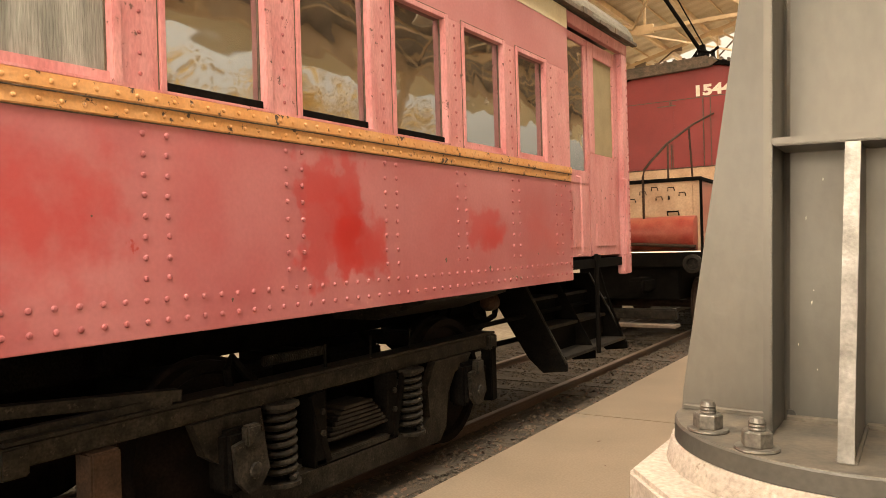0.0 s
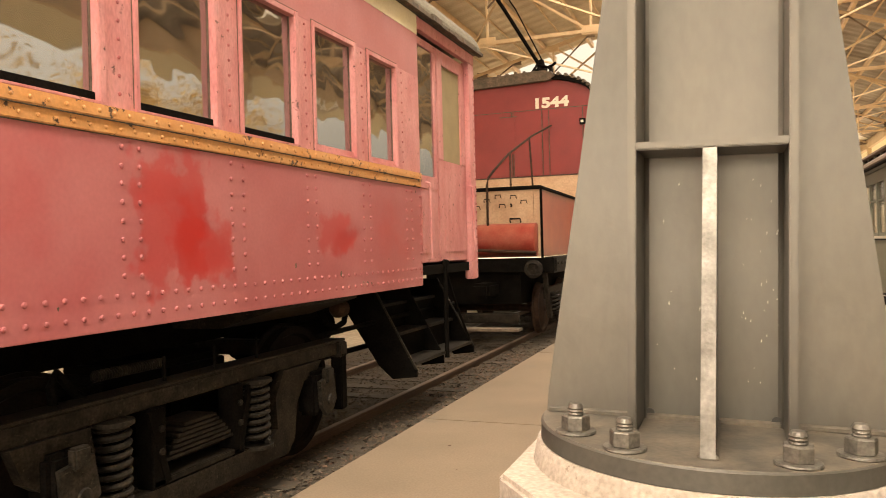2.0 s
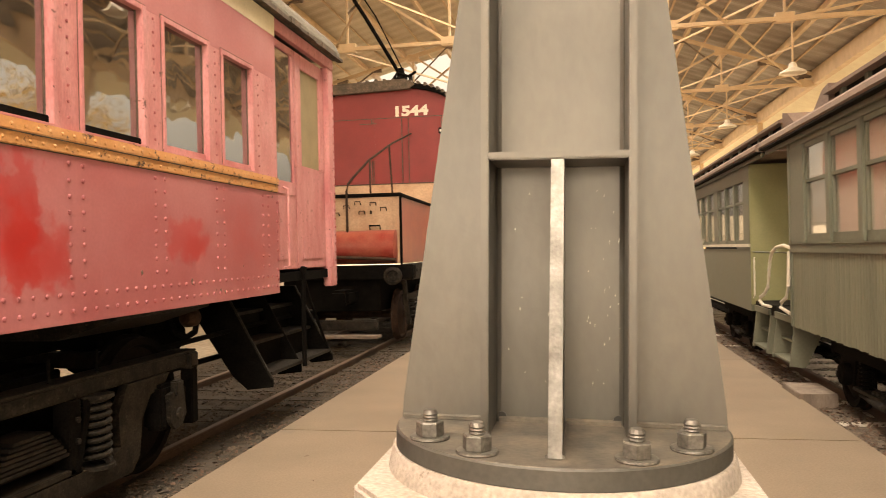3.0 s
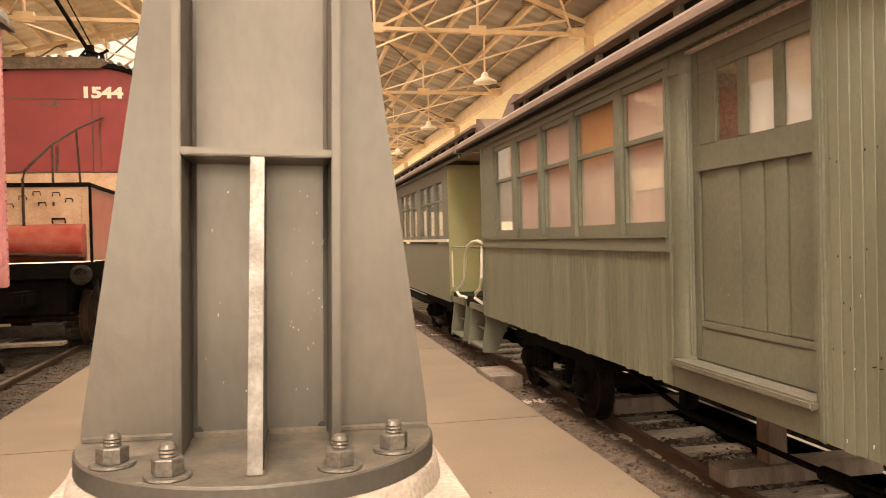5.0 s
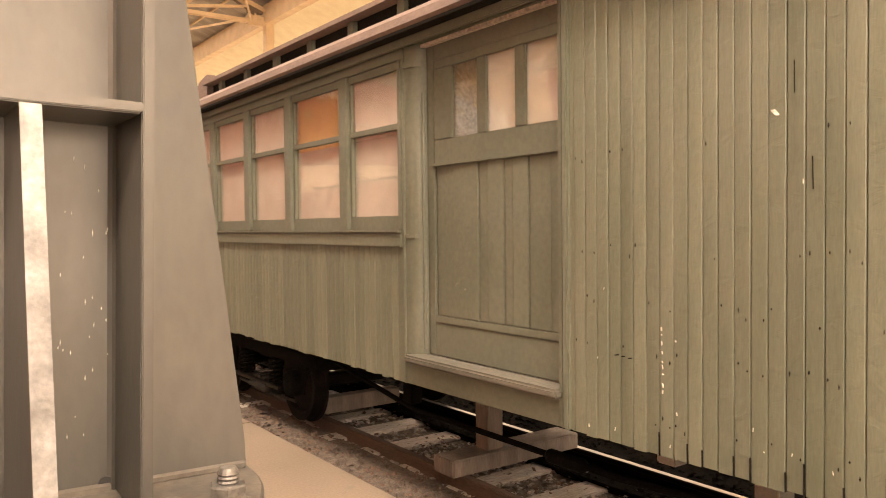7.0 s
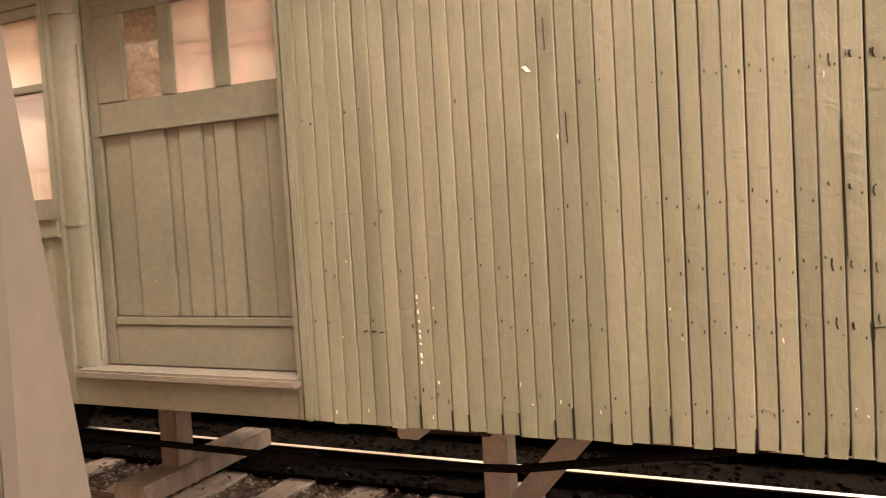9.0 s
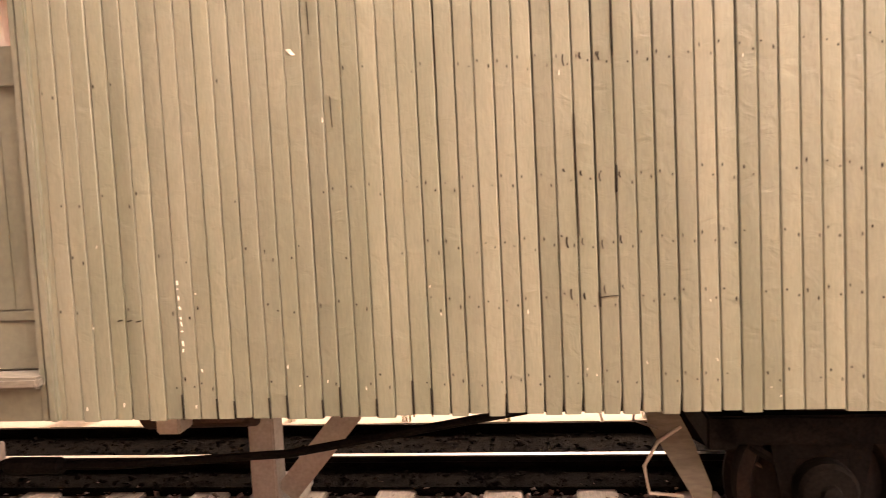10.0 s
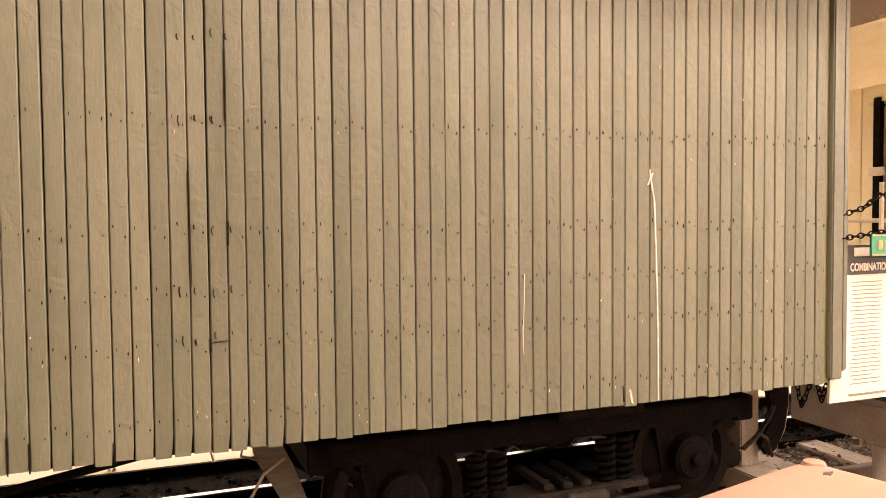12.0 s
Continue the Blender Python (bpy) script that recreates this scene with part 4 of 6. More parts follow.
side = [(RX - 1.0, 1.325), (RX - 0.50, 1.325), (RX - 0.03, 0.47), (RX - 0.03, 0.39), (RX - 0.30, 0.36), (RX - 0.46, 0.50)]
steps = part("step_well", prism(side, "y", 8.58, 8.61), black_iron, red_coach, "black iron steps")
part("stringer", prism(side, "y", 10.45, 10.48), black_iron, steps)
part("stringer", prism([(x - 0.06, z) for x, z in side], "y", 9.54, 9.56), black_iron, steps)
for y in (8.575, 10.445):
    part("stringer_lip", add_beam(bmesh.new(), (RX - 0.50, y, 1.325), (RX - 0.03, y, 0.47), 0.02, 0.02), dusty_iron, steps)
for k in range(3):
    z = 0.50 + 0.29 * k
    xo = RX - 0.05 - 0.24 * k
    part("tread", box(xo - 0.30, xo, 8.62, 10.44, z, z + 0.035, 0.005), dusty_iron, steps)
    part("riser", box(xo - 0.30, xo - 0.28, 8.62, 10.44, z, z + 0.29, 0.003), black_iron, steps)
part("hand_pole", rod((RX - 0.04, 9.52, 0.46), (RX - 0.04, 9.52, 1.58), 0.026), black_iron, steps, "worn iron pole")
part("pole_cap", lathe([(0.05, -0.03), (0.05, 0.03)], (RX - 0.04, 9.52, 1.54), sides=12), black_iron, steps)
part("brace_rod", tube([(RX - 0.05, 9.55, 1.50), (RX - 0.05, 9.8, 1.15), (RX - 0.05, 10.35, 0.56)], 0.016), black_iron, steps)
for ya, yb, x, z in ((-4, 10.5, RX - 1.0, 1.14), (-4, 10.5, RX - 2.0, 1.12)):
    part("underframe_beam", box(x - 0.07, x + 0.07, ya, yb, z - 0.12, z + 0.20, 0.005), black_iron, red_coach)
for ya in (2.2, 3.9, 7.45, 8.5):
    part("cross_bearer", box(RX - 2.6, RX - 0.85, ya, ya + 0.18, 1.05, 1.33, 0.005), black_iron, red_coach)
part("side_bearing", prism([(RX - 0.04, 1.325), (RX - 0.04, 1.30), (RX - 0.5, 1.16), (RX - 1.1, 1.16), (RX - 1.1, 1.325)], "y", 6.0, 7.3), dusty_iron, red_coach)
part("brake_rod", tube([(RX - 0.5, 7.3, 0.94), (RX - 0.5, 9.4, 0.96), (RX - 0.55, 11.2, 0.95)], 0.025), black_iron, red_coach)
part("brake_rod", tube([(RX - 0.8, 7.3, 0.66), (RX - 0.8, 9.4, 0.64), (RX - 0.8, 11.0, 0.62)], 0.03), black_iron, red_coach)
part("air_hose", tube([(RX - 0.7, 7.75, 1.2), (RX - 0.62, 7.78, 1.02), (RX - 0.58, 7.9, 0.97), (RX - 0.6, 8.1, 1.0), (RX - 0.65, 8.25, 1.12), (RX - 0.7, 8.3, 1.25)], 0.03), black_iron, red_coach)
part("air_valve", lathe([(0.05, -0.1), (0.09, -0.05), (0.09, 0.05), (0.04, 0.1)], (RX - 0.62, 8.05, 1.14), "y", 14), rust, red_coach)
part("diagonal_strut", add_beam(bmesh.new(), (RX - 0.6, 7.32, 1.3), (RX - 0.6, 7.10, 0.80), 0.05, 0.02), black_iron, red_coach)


def wheelset(parent, xc, half, y, r, mat):
    ax = part("axle", rod((xc - half, y, r), (xc + half, y, r), 0.07, 12), mat, parent)
    for s in (-1, 1):
        x = xc + s * (half - 0.12)
        prof = [(0.10, 0.075), (0.16, 0.06), (r - 0.08, 0.01), (r - 0.055, 0.05), (r, 0.055), (r + 0.003, -0.03), (r + 0.028, -0.045), (r + 0.026, -0.075), (r - 0.06, -0.075), (0.12, -0.02)]
        part("wheel", lathe([(q, h * s) for q, h in prof], (x, y, r), "x", 40), mat, ax, smooth=True)


# truck under the red coach
truck = thing("red_coach_truck", "grimy black equalised passenger truck with coil springs", "truck", "trucks", at=(0, 0, 0))
TXF = RX - 0.30
for y in (4.34, 6.945):
    wheelset(truck, TX_R, 1.02, y, 0.54, wheel_grime)
part("side_frame", box(TXF - 0.10, TXF + 0.02, 3.02, 7.46, 0.79, 0.905, 0.01), dusty_iron, truck)
part("frame_flange", box(TXF - 0.14, TXF + 0.05, 3.02, 7.46, 0.905, 0.925, 0.004), dusty_iron, truck)
for y in (3.05, 7.40):
    part("end_sill", box(TX_R - 1.1, TXF + 0.06, y - 0.05, y + 0.08, 0.76, 0.90, 0.01), dusty_iron, truck)
part("far_side_frame", box(TX_R - 1.12, TX_R - 1.02, 3.02, 7.46, 0.79, 0.91, 0.01), dusty_iron, truck)
eq2 = [(4.02, 0.79), (4.52, 0.79), (4.55, 0.62), (4.46, 0.42), (4.50, 0.33), (4.60, 0.30), (6.22, 0.30), (6.34, 0.36), (6.32, 0.60), (6.44, 0.79), (7.02, 0.79),
       (6.94, 0.71), (6.74, 0.66), (6.62, 0.50), (6.58, 0.24), (6.48, 0.14), (4.52, 0.15), (4.36, 0.26), (4.28, 0.48), (4.10, 0.60)]
part("equaliser_bar", prism(eq2, "x", TXF - 0.02, TXF + 0.05), dusty_iron, truck, "heavy curved equaliser bar")
for y in (4.70, 6.09):
    part("coil_spring", spring(TXF + 0.03, y, 0.33, 0.79, 0.085, 0.020, 8.5), dusty_iron, truck, "thick dusty coil spring", True)
    part("coil_spring", spring(TXF + 0.03, y, 0.30, 0.78, 0.045, 0.012, 9), black_iron, truck, "", True)
    part("spring_cap", lathe([(0.12, 0.765), (0.12, 0.79)], (TXF + 0.03, y, 0), sides=20), dusty_iron, truck)
    part("spring_seat", lathe([(0.12, 0.285), (0.12, 0.31)], (TXF + 0.03, y, 0), sides=20), dusty_iron, truck)
for y, lean in ((4.34, 0.0), (6.945, 0.0)):
    jb = part("journal_box", box(TXF - 0.06, TXF + 0.12, y - 0.15, y + 0.15, 0.36, 0.72, 0.03), black_iron, truck)
    part("journal_lid", prism([(y - 0.12, 0.64), (y + 0.10, 0.68), (y + 0.14, 0.46), (y + 0.07, 0.37), (y - 0.03, 0.355), (y - 0.10, 0.43)], "x", TXF + 0.12, TXF + 0.155), dusty_iron, jb, "dented journal box lid")
    part("lid_hinge", box(TXF + 0.12, TXF + 0.185, y - 0.05, y + 0.06, 0.62, 0.74, 0.012), dusty_iron, jb)
    part("lid_boss", lathe([(0.05, 0), (0.045, 0.015), (0.02, 0.02)], (TXF + 0.155, y + 0.03, 0.47), "x", 14), dusty_iron, jb)
part("bolster", box(TXF - 0.5, TXF + 0.02, 5.2, 5.75, 0.42, 0.56, 0.01), black_iron, truck)
for k in range(7):
    part("leaf_spring", box(TXF - 0.20, TXF + 0.04, 5.12 + 0.03 * k, 5.80 - 0.03 * k, 0.44 + 0.03 * k, 0.463 + 0.03 * k, 0.004), dusty_iron, truck)
for y in (5.06, 5.86):
    part("transom_post", box(TXF - 0.08, TXF + 0.05, y - 0.07, y + 0.05, 0.30, 0.79, 0.006), black_iron, truck)
    for z in (0.52, 0.66):
        part("bolt_head", lathe([(0.022, 0), (0.022, 0.018)], (TXF + 0.05, y, z), "x", 6), dusty_iron, truck)
part("spring_plank", box(TXF - 0.6, TXF + 0.05, 5.0, 5.92, 0.31, 0.35, 0.006), dusty_iron, truck)
for a, b in (((4.98, 0.78), (5.12, 0.32)), ((6.0, 0.78), (5.86, 0.32))):
    part("swing_hanger", add_beam(bmesh.new(), (TXF + 0.04, *a), (TXF + 0.04, *b), 0.03, 0.05), black_iron, truck)
bm = spring(0, 0, 0, 0.55, 0.028, 0.007, 26)
bmesh.ops.transform(bm, matrix=pose(TXF - 0.15, 4.75, 1.02, -90, 0, 0), verts=bm.verts)
part("release_spring", bm, dusty_iron, truck, "thin horizontal brake spring", True)
part("spring_bracket", tube([(TXF - 0.10, 4.42, 0.92), (TXF - 0.10, 4.40, 1.02), (TXF - 0.12, 4.46, 1.09), (TXF - 0.12, 4.58, 0.96), (TXF - 0.12, 4.64, 0.92)], 0.026), black_iron, truck)
part("brake_beam", add_beam(bmesh.new(), (TXF - 0.15, 3.05, 1.03), (TXF + 0.02, 3.95, 0.97), 0.09, 0.06), dusty_iron, truck)
part("brake_lever", add_beam(bmesh.new(), (TXF - 0.05, 3.05, 0.93), (TXF + 0.02, 3.9, 0.945), 0.05, 0.05), dusty_iron, truck)
part("end_hanger", box(TXF - 0.08, TXF + 0.06, 3.42, 3.58, 0.20, 0.78, 0.01), rust, truck, "rusty hanger bracket")
part("end_hanger", box(TXF - 0.05, TXF + 0.06, 7.36, 7.46, 0.30, 0.80, 0.01), black_iron, truck)
part("brake_shoe", prism([(7.18, 0.42), (7.28, 0.62), (7.36, 0.62), (7.36, 0.38)], "x", TXF - 0.1, TXF), black_iron, truck)
for y in (5.2, 5.7, 6.2):
    part("frame_stud", rod((TXF - 0.03, y, 0.92), (TXF - 0.03, y, 1.08), 0.012), black_iron, truck)

# ---- the electric locomotive behind it ----
loco = thing("electric_locomotive", "dark red electric locomotive with a worn tan hood", "locomotive", at=(0, 0, 0))
LX, LY, LHW = -5.46, 19.1, 1.66
HBX = -5.1
arch = [(LX + LHW * math.cos(a), 5.05 + 0.66 * math.sin(a) ** 0.8) for a in [radians(180 * i / 24) for i in range(25)]]
body_o = arch + [(LX - LHW, 1.5), (LX + LHW, 1.5)]
part("cab", prism(body_o, "y", LY, LY + 9), loco_red, loco)
roof_o = [(LX + (LHW + 0.10) * math.cos(a), 5.03 + 0.74 * max(0, math.sin(a)) ** 0.8) for a in [radians(180 * i / 24) for i in range(25)]] + [(LX + (LHW + 0.1) * math.cos(a), 4.98 + 0.66 * max(0, math.sin(a)) ** 0.8) for a in [radians(180 - 180 * i / 24) for i in range(25)]]
part("roof", prism(roof_o, "y", LY - 0.12, LY + 9.1), black_iron, loco, "dark overhanging roof")
deck = [(LX + 0.86, 5.66), (LX + 0.62, 5.80), (LX - 1.5, 5.74), (LX - 1.5, 5.5), (LX + 0.7, 5.56)]
part("roof_deck", prism(deck, "y", LY - 0.16, LY + 8.0), drip_dark, loco, "black raised roof boards")
for j in range(24):
    a = radians(8 + 164 * j / 23)
    part("roof_slat", box(LX + (LHW + 0.06) * math.cos(a) - 0.03, LX + (LHW + 0.06) * math.cos(a) + 0.03, LY - 0.13, LY + 8, 5.01 + 0.74 * math.sin(a) ** 0.8, 5.09 + 0.74 * math.sin(a) ** 0.8, 0), drip_dark, loco)
part("seam", box(LX - LHW, LX + LHW - 0.06, LY - 0.008, LY, 4.905, 4.922, 0.001), drip_dark, loco)
for xa, xb in ((-4.80, -4.02), (-5.66, -4.98), (-6.9, -5.72)):
    part("end_door", box(xa, xb, LY - 0.03, LY, 3.36, 4.89, 0.006), loco_red, loco)
    for x in (xa - 0.008, xb + 0.008):
        part("seam", box(x - 0.008, x + 0.008, LY - 0.034, LY, 3.36, 4.89, 0.001), drip_dark, loco)
part("door_flap", box(-5.94, -5.62, LY - 0.04, LY - 0.03, 3.9, 4.78, 0.006), loco_red, loco)
part("flap_hinge", box(-6.0, -5.58, LY - 0.05, LY - 0.03, 4.78, 4.80, 0.002), drip_dark, loco)
part("seam", box(LX - LHW, LX + LHW, LY - 0.03, LY, 3.33, 3.352, 0.001), drip_dark, loco)
part("latch", box(-4.08, -3.94, LY - 0.08, LY - 0.03, 4.48, 4.62, 0.004), black_iron, loco)
part("latch", box(-4.05, -3.99, LY - 0.09, LY - 0.08, 4.52, 4.58, 0.004), white_iron, loco)
font_curve = bpy.data.curves.new("number", "FONT")
font_curve.body = "1544"
font_curve.size, font_curve.extrude, font_curve.align_x, font_curve.offset = 0.335, 0.004, "CENTER", 0.016
num = new("number_lettering", font_curve)
dg = bpy.context.evaluated_depsgraph_get()
num_me = bpy.data.meshes.new_from_object(num.evaluated_get(dg))
bpy.data.objects.remove(num)
num_me.materials.clear()
num_me.materials.append(print_white)
num = new("number_lettering", num_me)
num.parent = loco
num.matrix_local = pose(-4.76, LY - 0.008, 4.955, 90, 0, 0) @ Matrix.Diagonal((1.28, 0.95, 1, 1))
# hood in front of the cab
HY, HXR, HXL = 15.3, -4.17, -6.1
part("hood", prism([(HXL, 1.50), (HXR, 1.50), (HXR, 2.74), (HXR - 0.05, 2.80), (HXL, 2.92)], "y", HY, LY), loco_tan, loco, "faded tan sloping hood")
part("hood_side", prism([(HY + 0.02, 1.52), (LY, 1.52), (LY, 2.72), (HY + 0.02, 2.74)], "x", HXR, HXR + 0.012), loco_fade, loco, "worn red hood side")
part("hood_nose", lathe([(0.30, -1.02), (0.32, -1.0), (0.32, 0.95), (0.28, 0.97)], (HBX - 0.1, HY + 0.02, 1.82), "x", 24), loco_fade, loco, "rounded red lower nose", True)
part("hood_hatch", box(HXL + 0.2, HXR - 0.12, HY - 0.02, HY, 2.12, 2.70, 0.01), loco_tan, loco)
part("hatch_lip", box(HXL, HXR - 0.12, HY - 0.04, HY, 2.085, 2.11, 0.006), black_iron, loco)
part("hatch_handle", tube([(HBX + 0.35, HY - 0.02, 2.15), (HBX + 0.35, HY - 0.06, 2.22), (HBX + 0.55, HY - 0.06, 2.22), (HBX + 0.55, HY - 0.02, 2.15)], 0.015), black_iron, loco)
for dx, dz in ((-0.1, 2.55), (0.12, 2.62), (0.2, 2.44), (-0.3, 2.42), (0.42, 2.6), (0.62, 2.5)):
    part("latch", tube([(HBX + dx - 0.06, HY - 0.02, dz), (HBX + dx - 0.05, HY - 0.05, dz + 0.06), (HBX + dx + 0.05, HY - 0.05, dz + 0.06), (HBX + dx + 0.06, HY - 0.02, dz)], 0.009, 6), black_iron, loco)
part("top_edge", box(HXL, HXR + 0.03, HY - 0.03, HY + 0.02, 2.76, 2.83, 0.006), black_iron, loco)
part("side_edge", add_beam(bmesh.new(), (HXR + 0.02, HY, 2.79), (HXR + 0.02, LY, 2.74), 0.05, 0.05), black_iron, loco)
part("corner_pole", rod((HXR + 0.02, HY - 0.03, 1.42), (HXR + 0.02, HY - 0.03, 2.80), 0.025), black_iron, loco)
part("cab_band", box(LX - LHW, LX + LHW, LY - 0.016, LY, 2.62, 3.33, 0.003), loco_tan, loco)
rail_pts = [(-5.17, 15.2, 2.06), (-5.17, 15.2, 2.88), (-5.15, 15.25, 3.02), (-5.09, 15.4, 3.16), (-4.95, 16.0, 3.54), (-4.78, 17.3, 4.05), (-4.74, 19.0, 4.50)]
part("handrail", tube(rail_pts, 0.024), rust, loco, "bent rusty handrail")
for p, q in (((-4.93, 16.02, 3.55), (-4.72, 15.26, 2.45)), ((-4.80, 17.1, 3.97), (-4.72, 17.0, 2.86))):
    part("rail_stanchion", rod(p, q, 0.02), rust, loco)
part("buffer_beam", box(HBX - 1.45, HBX + 1.2, HY - 0.25, HY + 0.05, 1.22, 1.48, 0.01), black_iron, loco)
part("sill_pipe", tube([(HBX - 1.4, HY - 0.3, 1.70), (HBX + 0.2, HY - 0.3, 1.62), (HBX + 0.9, HY - 0.3, 1.58)], 0.03), rust, loco)
part("headstock_boss", lathe([(0.16, 0.0), (0.17, -0.10), (0.11, -0.12), (0.10, -0.05), (0.02, -0.05)], (HBX + 0.85, HY - 0.26, 1.28), "y", 22), dusty_iron, loco, "round dusty casting", True)
part("coupler", box(HBX - 0.16, HBX + 0.16, HY - 0.9, HY - 0.2, 0.78, 1.05, 0.05), black_iron, loco)
part("pilot_beam", box(HBX - 1.35, HBX + 0.7, HY - 0.9, HY - 0.8, 0.34, 0.52, 0.02), dusty_iron, loco)
part("pilot_step", box(HBX - 1.3, HBX + 0.75, HY - 1.15, HY - 0.85, 0.22, 0.27, 0.006), prop_wood, loco, "brown timber footboard")
part("side_sill", box(HBX + 1.02, HBX + 1.2, HY - 0.2, LY + 9, 1.2, 1.5, 0.01), dusty_iron, loco)
for k in range(8):
    part("sill_stud", lathe([(0.03, 0), (0.03, 0.03)], (HBX + 1.2, HY + 0.1 + 0.35 * k, 1.38), "x", 8), dusty_iron, loco)
for y in (16.2, 18.2, 22.5, 24.5):
    wheelset(loco, TX_R, 1.02, y, 0.48, rust)
part("truck_frame", prism([(15.4, 0.92), (18.9, 0.92), (18.8, 0.70), (17.6, 0.55), (16.8, 0.55), (15.5, 0.70)], "x", HBX + 0.9, HBX + 1.0), dusty_iron, loco)
for y in (15.62, 15.82, 17.2, 17.4):
    part("coil_spring", spring(HBX + 1.05, y, 0.45, 0.82, 0.08, 0.022, 5), dusty_iron, loco, "", True)
part("brake_hanger", add_beam(bmesh.new(), (HBX + 0.98, 15.3, 1.2), (HBX + 1.0, 15.55, 0.35), 0.08, 0.08), dusty_iron, loco)
part("journal_box", box(HBX + 0.95, HBX + 1.18, 16.0, 16.4, 0.32, 0.68, 0.04), dusty_iron, loco)
part("trolley_base", box(-5.45, -4.75, LY + 0.3, LY + 1.1, 5.74, 5.86, 0.02), black_iron, loco)
for k in range(4):
    part("trolley_spring", rod((-5.32 + 0.17 * k, LY + 0.4, 5.84), (-5.25 + 0.12 * k, LY + 0.7, 6.0 + 0.07 * (k % 2)), 0.05, 8), black_iron, loco)
part("trolley_pivot", lathe([(0.18, 5.8), (0.13, 6.0), (0.09, 6.12), (0.07, 6.25)], (-5.12, LY + 0.7, 0), sides=16), black_iron, loco)
part("trolley_arm", tube([(-5.35, LY + 0.5, 5.86), (-5.2, LY + 0.6, 6.12), (-4.9, LY + 0.6, 6.02), (-4.72, LY + 0.5, 6.1)], 0.035), black_iron, loco)
part("trolley_pole", tube([(-5.15, LY + 0.7, 6.1), (-5.75, LY - 0.3, 7.3), (-6.3, LY - 1.3, 8.3)], 0.045), black_iron, loco)
part("trolley_pole", tube([(-5.05, LY + 0.7, 6.15), (-5.5, LY - 0.2, 7.3), (-6.1, LY - 1.2, 8.35)], 0.016), black_iron, loco)
part("underframe", box(LX - 1.0, LX + 0.9, HY - 0.1, LY + 9, 0.62, 1.25, 0.01), black_iron, loco)
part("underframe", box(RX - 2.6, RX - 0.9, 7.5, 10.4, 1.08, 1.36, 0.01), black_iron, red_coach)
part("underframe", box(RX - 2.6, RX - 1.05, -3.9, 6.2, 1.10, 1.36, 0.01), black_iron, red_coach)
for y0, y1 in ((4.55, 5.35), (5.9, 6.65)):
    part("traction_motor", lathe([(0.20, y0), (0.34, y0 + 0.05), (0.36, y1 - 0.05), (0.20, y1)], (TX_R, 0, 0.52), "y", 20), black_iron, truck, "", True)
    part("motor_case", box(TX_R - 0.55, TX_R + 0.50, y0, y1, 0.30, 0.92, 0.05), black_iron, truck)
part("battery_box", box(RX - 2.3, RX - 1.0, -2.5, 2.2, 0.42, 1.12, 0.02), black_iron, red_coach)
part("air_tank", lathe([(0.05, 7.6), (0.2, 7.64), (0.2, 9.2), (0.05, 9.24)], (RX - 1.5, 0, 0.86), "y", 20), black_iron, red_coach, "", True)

# ---- the green wooden combination car ----
GX, GB = 1.623, 0.718            # face of the side, bottom of the side sill
GY0, GD0, GD1, GW0, GY1 = -1.00, 4.66, 5.93, 6.06, 11.10
EAVE_G = 2.90
XF = 2 * TX_G - GX               # far side
green_car = thing("green_combination_car", "weathered olive-green wooden coach with baggage door", "railway car", at=(0, 0, 0))
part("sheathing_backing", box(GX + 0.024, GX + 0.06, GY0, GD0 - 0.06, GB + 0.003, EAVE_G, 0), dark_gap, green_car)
part("far_side", box(XF - 0.05, XF, GY0, GY1, GB, 1.70, 0), green_frame, green_car)
part("far_side_top", box(XF - 0.05, XF, GY0, GY1, 2.80, EAVE_G, 0), green_frame, green_car)
for k in range(14):
    part("far_post", box(XF - 0.05, XF, GY0 + k * 0.93, GY0 + k * 0.93 + (0.45 if k < 6 else 0.16), 1.70, 2.80, 0), green_frame, green_car)
part("floor", box(GX + 0.145, XF - 0.06, GY0, GY1, GB + 0.14, GB + 0.22, 0), interior_wood, green_car)
part("inner_ceiling", box(GX + 0.05, XF - 0.05, GY0, GY1, EAVE_G - 0.02, EAVE_G + 0.02, 0), interior_wood, green_car)
part("partition", box(GX + 0.07, XF - 0.06, GD0 - 0.14, GD0 - 0.10, GB + 0.22, EAVE_G - 0.02, 0), interior_wood, green_car)
part("partition", box(GX + 0.07, XF - 0.06, GD1 + 0.05, GD1 + 0.09, GB + 0.22, EAVE_G - 0.02, 0), interior_wood, green_car)
part("end_wall", box(GX + 0.02, XF - 0.02, GY0 + 0.02, GY0 + 0.06, GB, EAVE_G, 0), green_wall, green_car)
part("end_wall", box(GX + 0.02, XF - 0.02, GY1 - 0.06, GY1 - 0.02, GB + 0.2, EAVE_G, 0), green_wall, green_car)
part("corner_trim", box(GX - 0.016, GX + 0.06, GY0 - 0.05, GY0 + 0.035, GB + 0.02, EAVE_G, 0.008), green_frame, green_car)
part("end_return", box(GX - 0.004, GX + 0.09, GY0 - 0.10, GY0 - 0.052, GB + 0.06, EAVE_G, 0.01), green_frame, green_car)
part("post_trim", box(GX - 0.022, GX + 0.06, GD0 - 0.075, GD0 - 0.035, GB, EAVE_G, 0.008), green_frame, green_car)
part("post_trim", box(GX - 0.010, GX + 0.10, GD0 - 0.034, GD0 + 0.004, GB, EAVE_G, 0.008), green_frame, green_car)
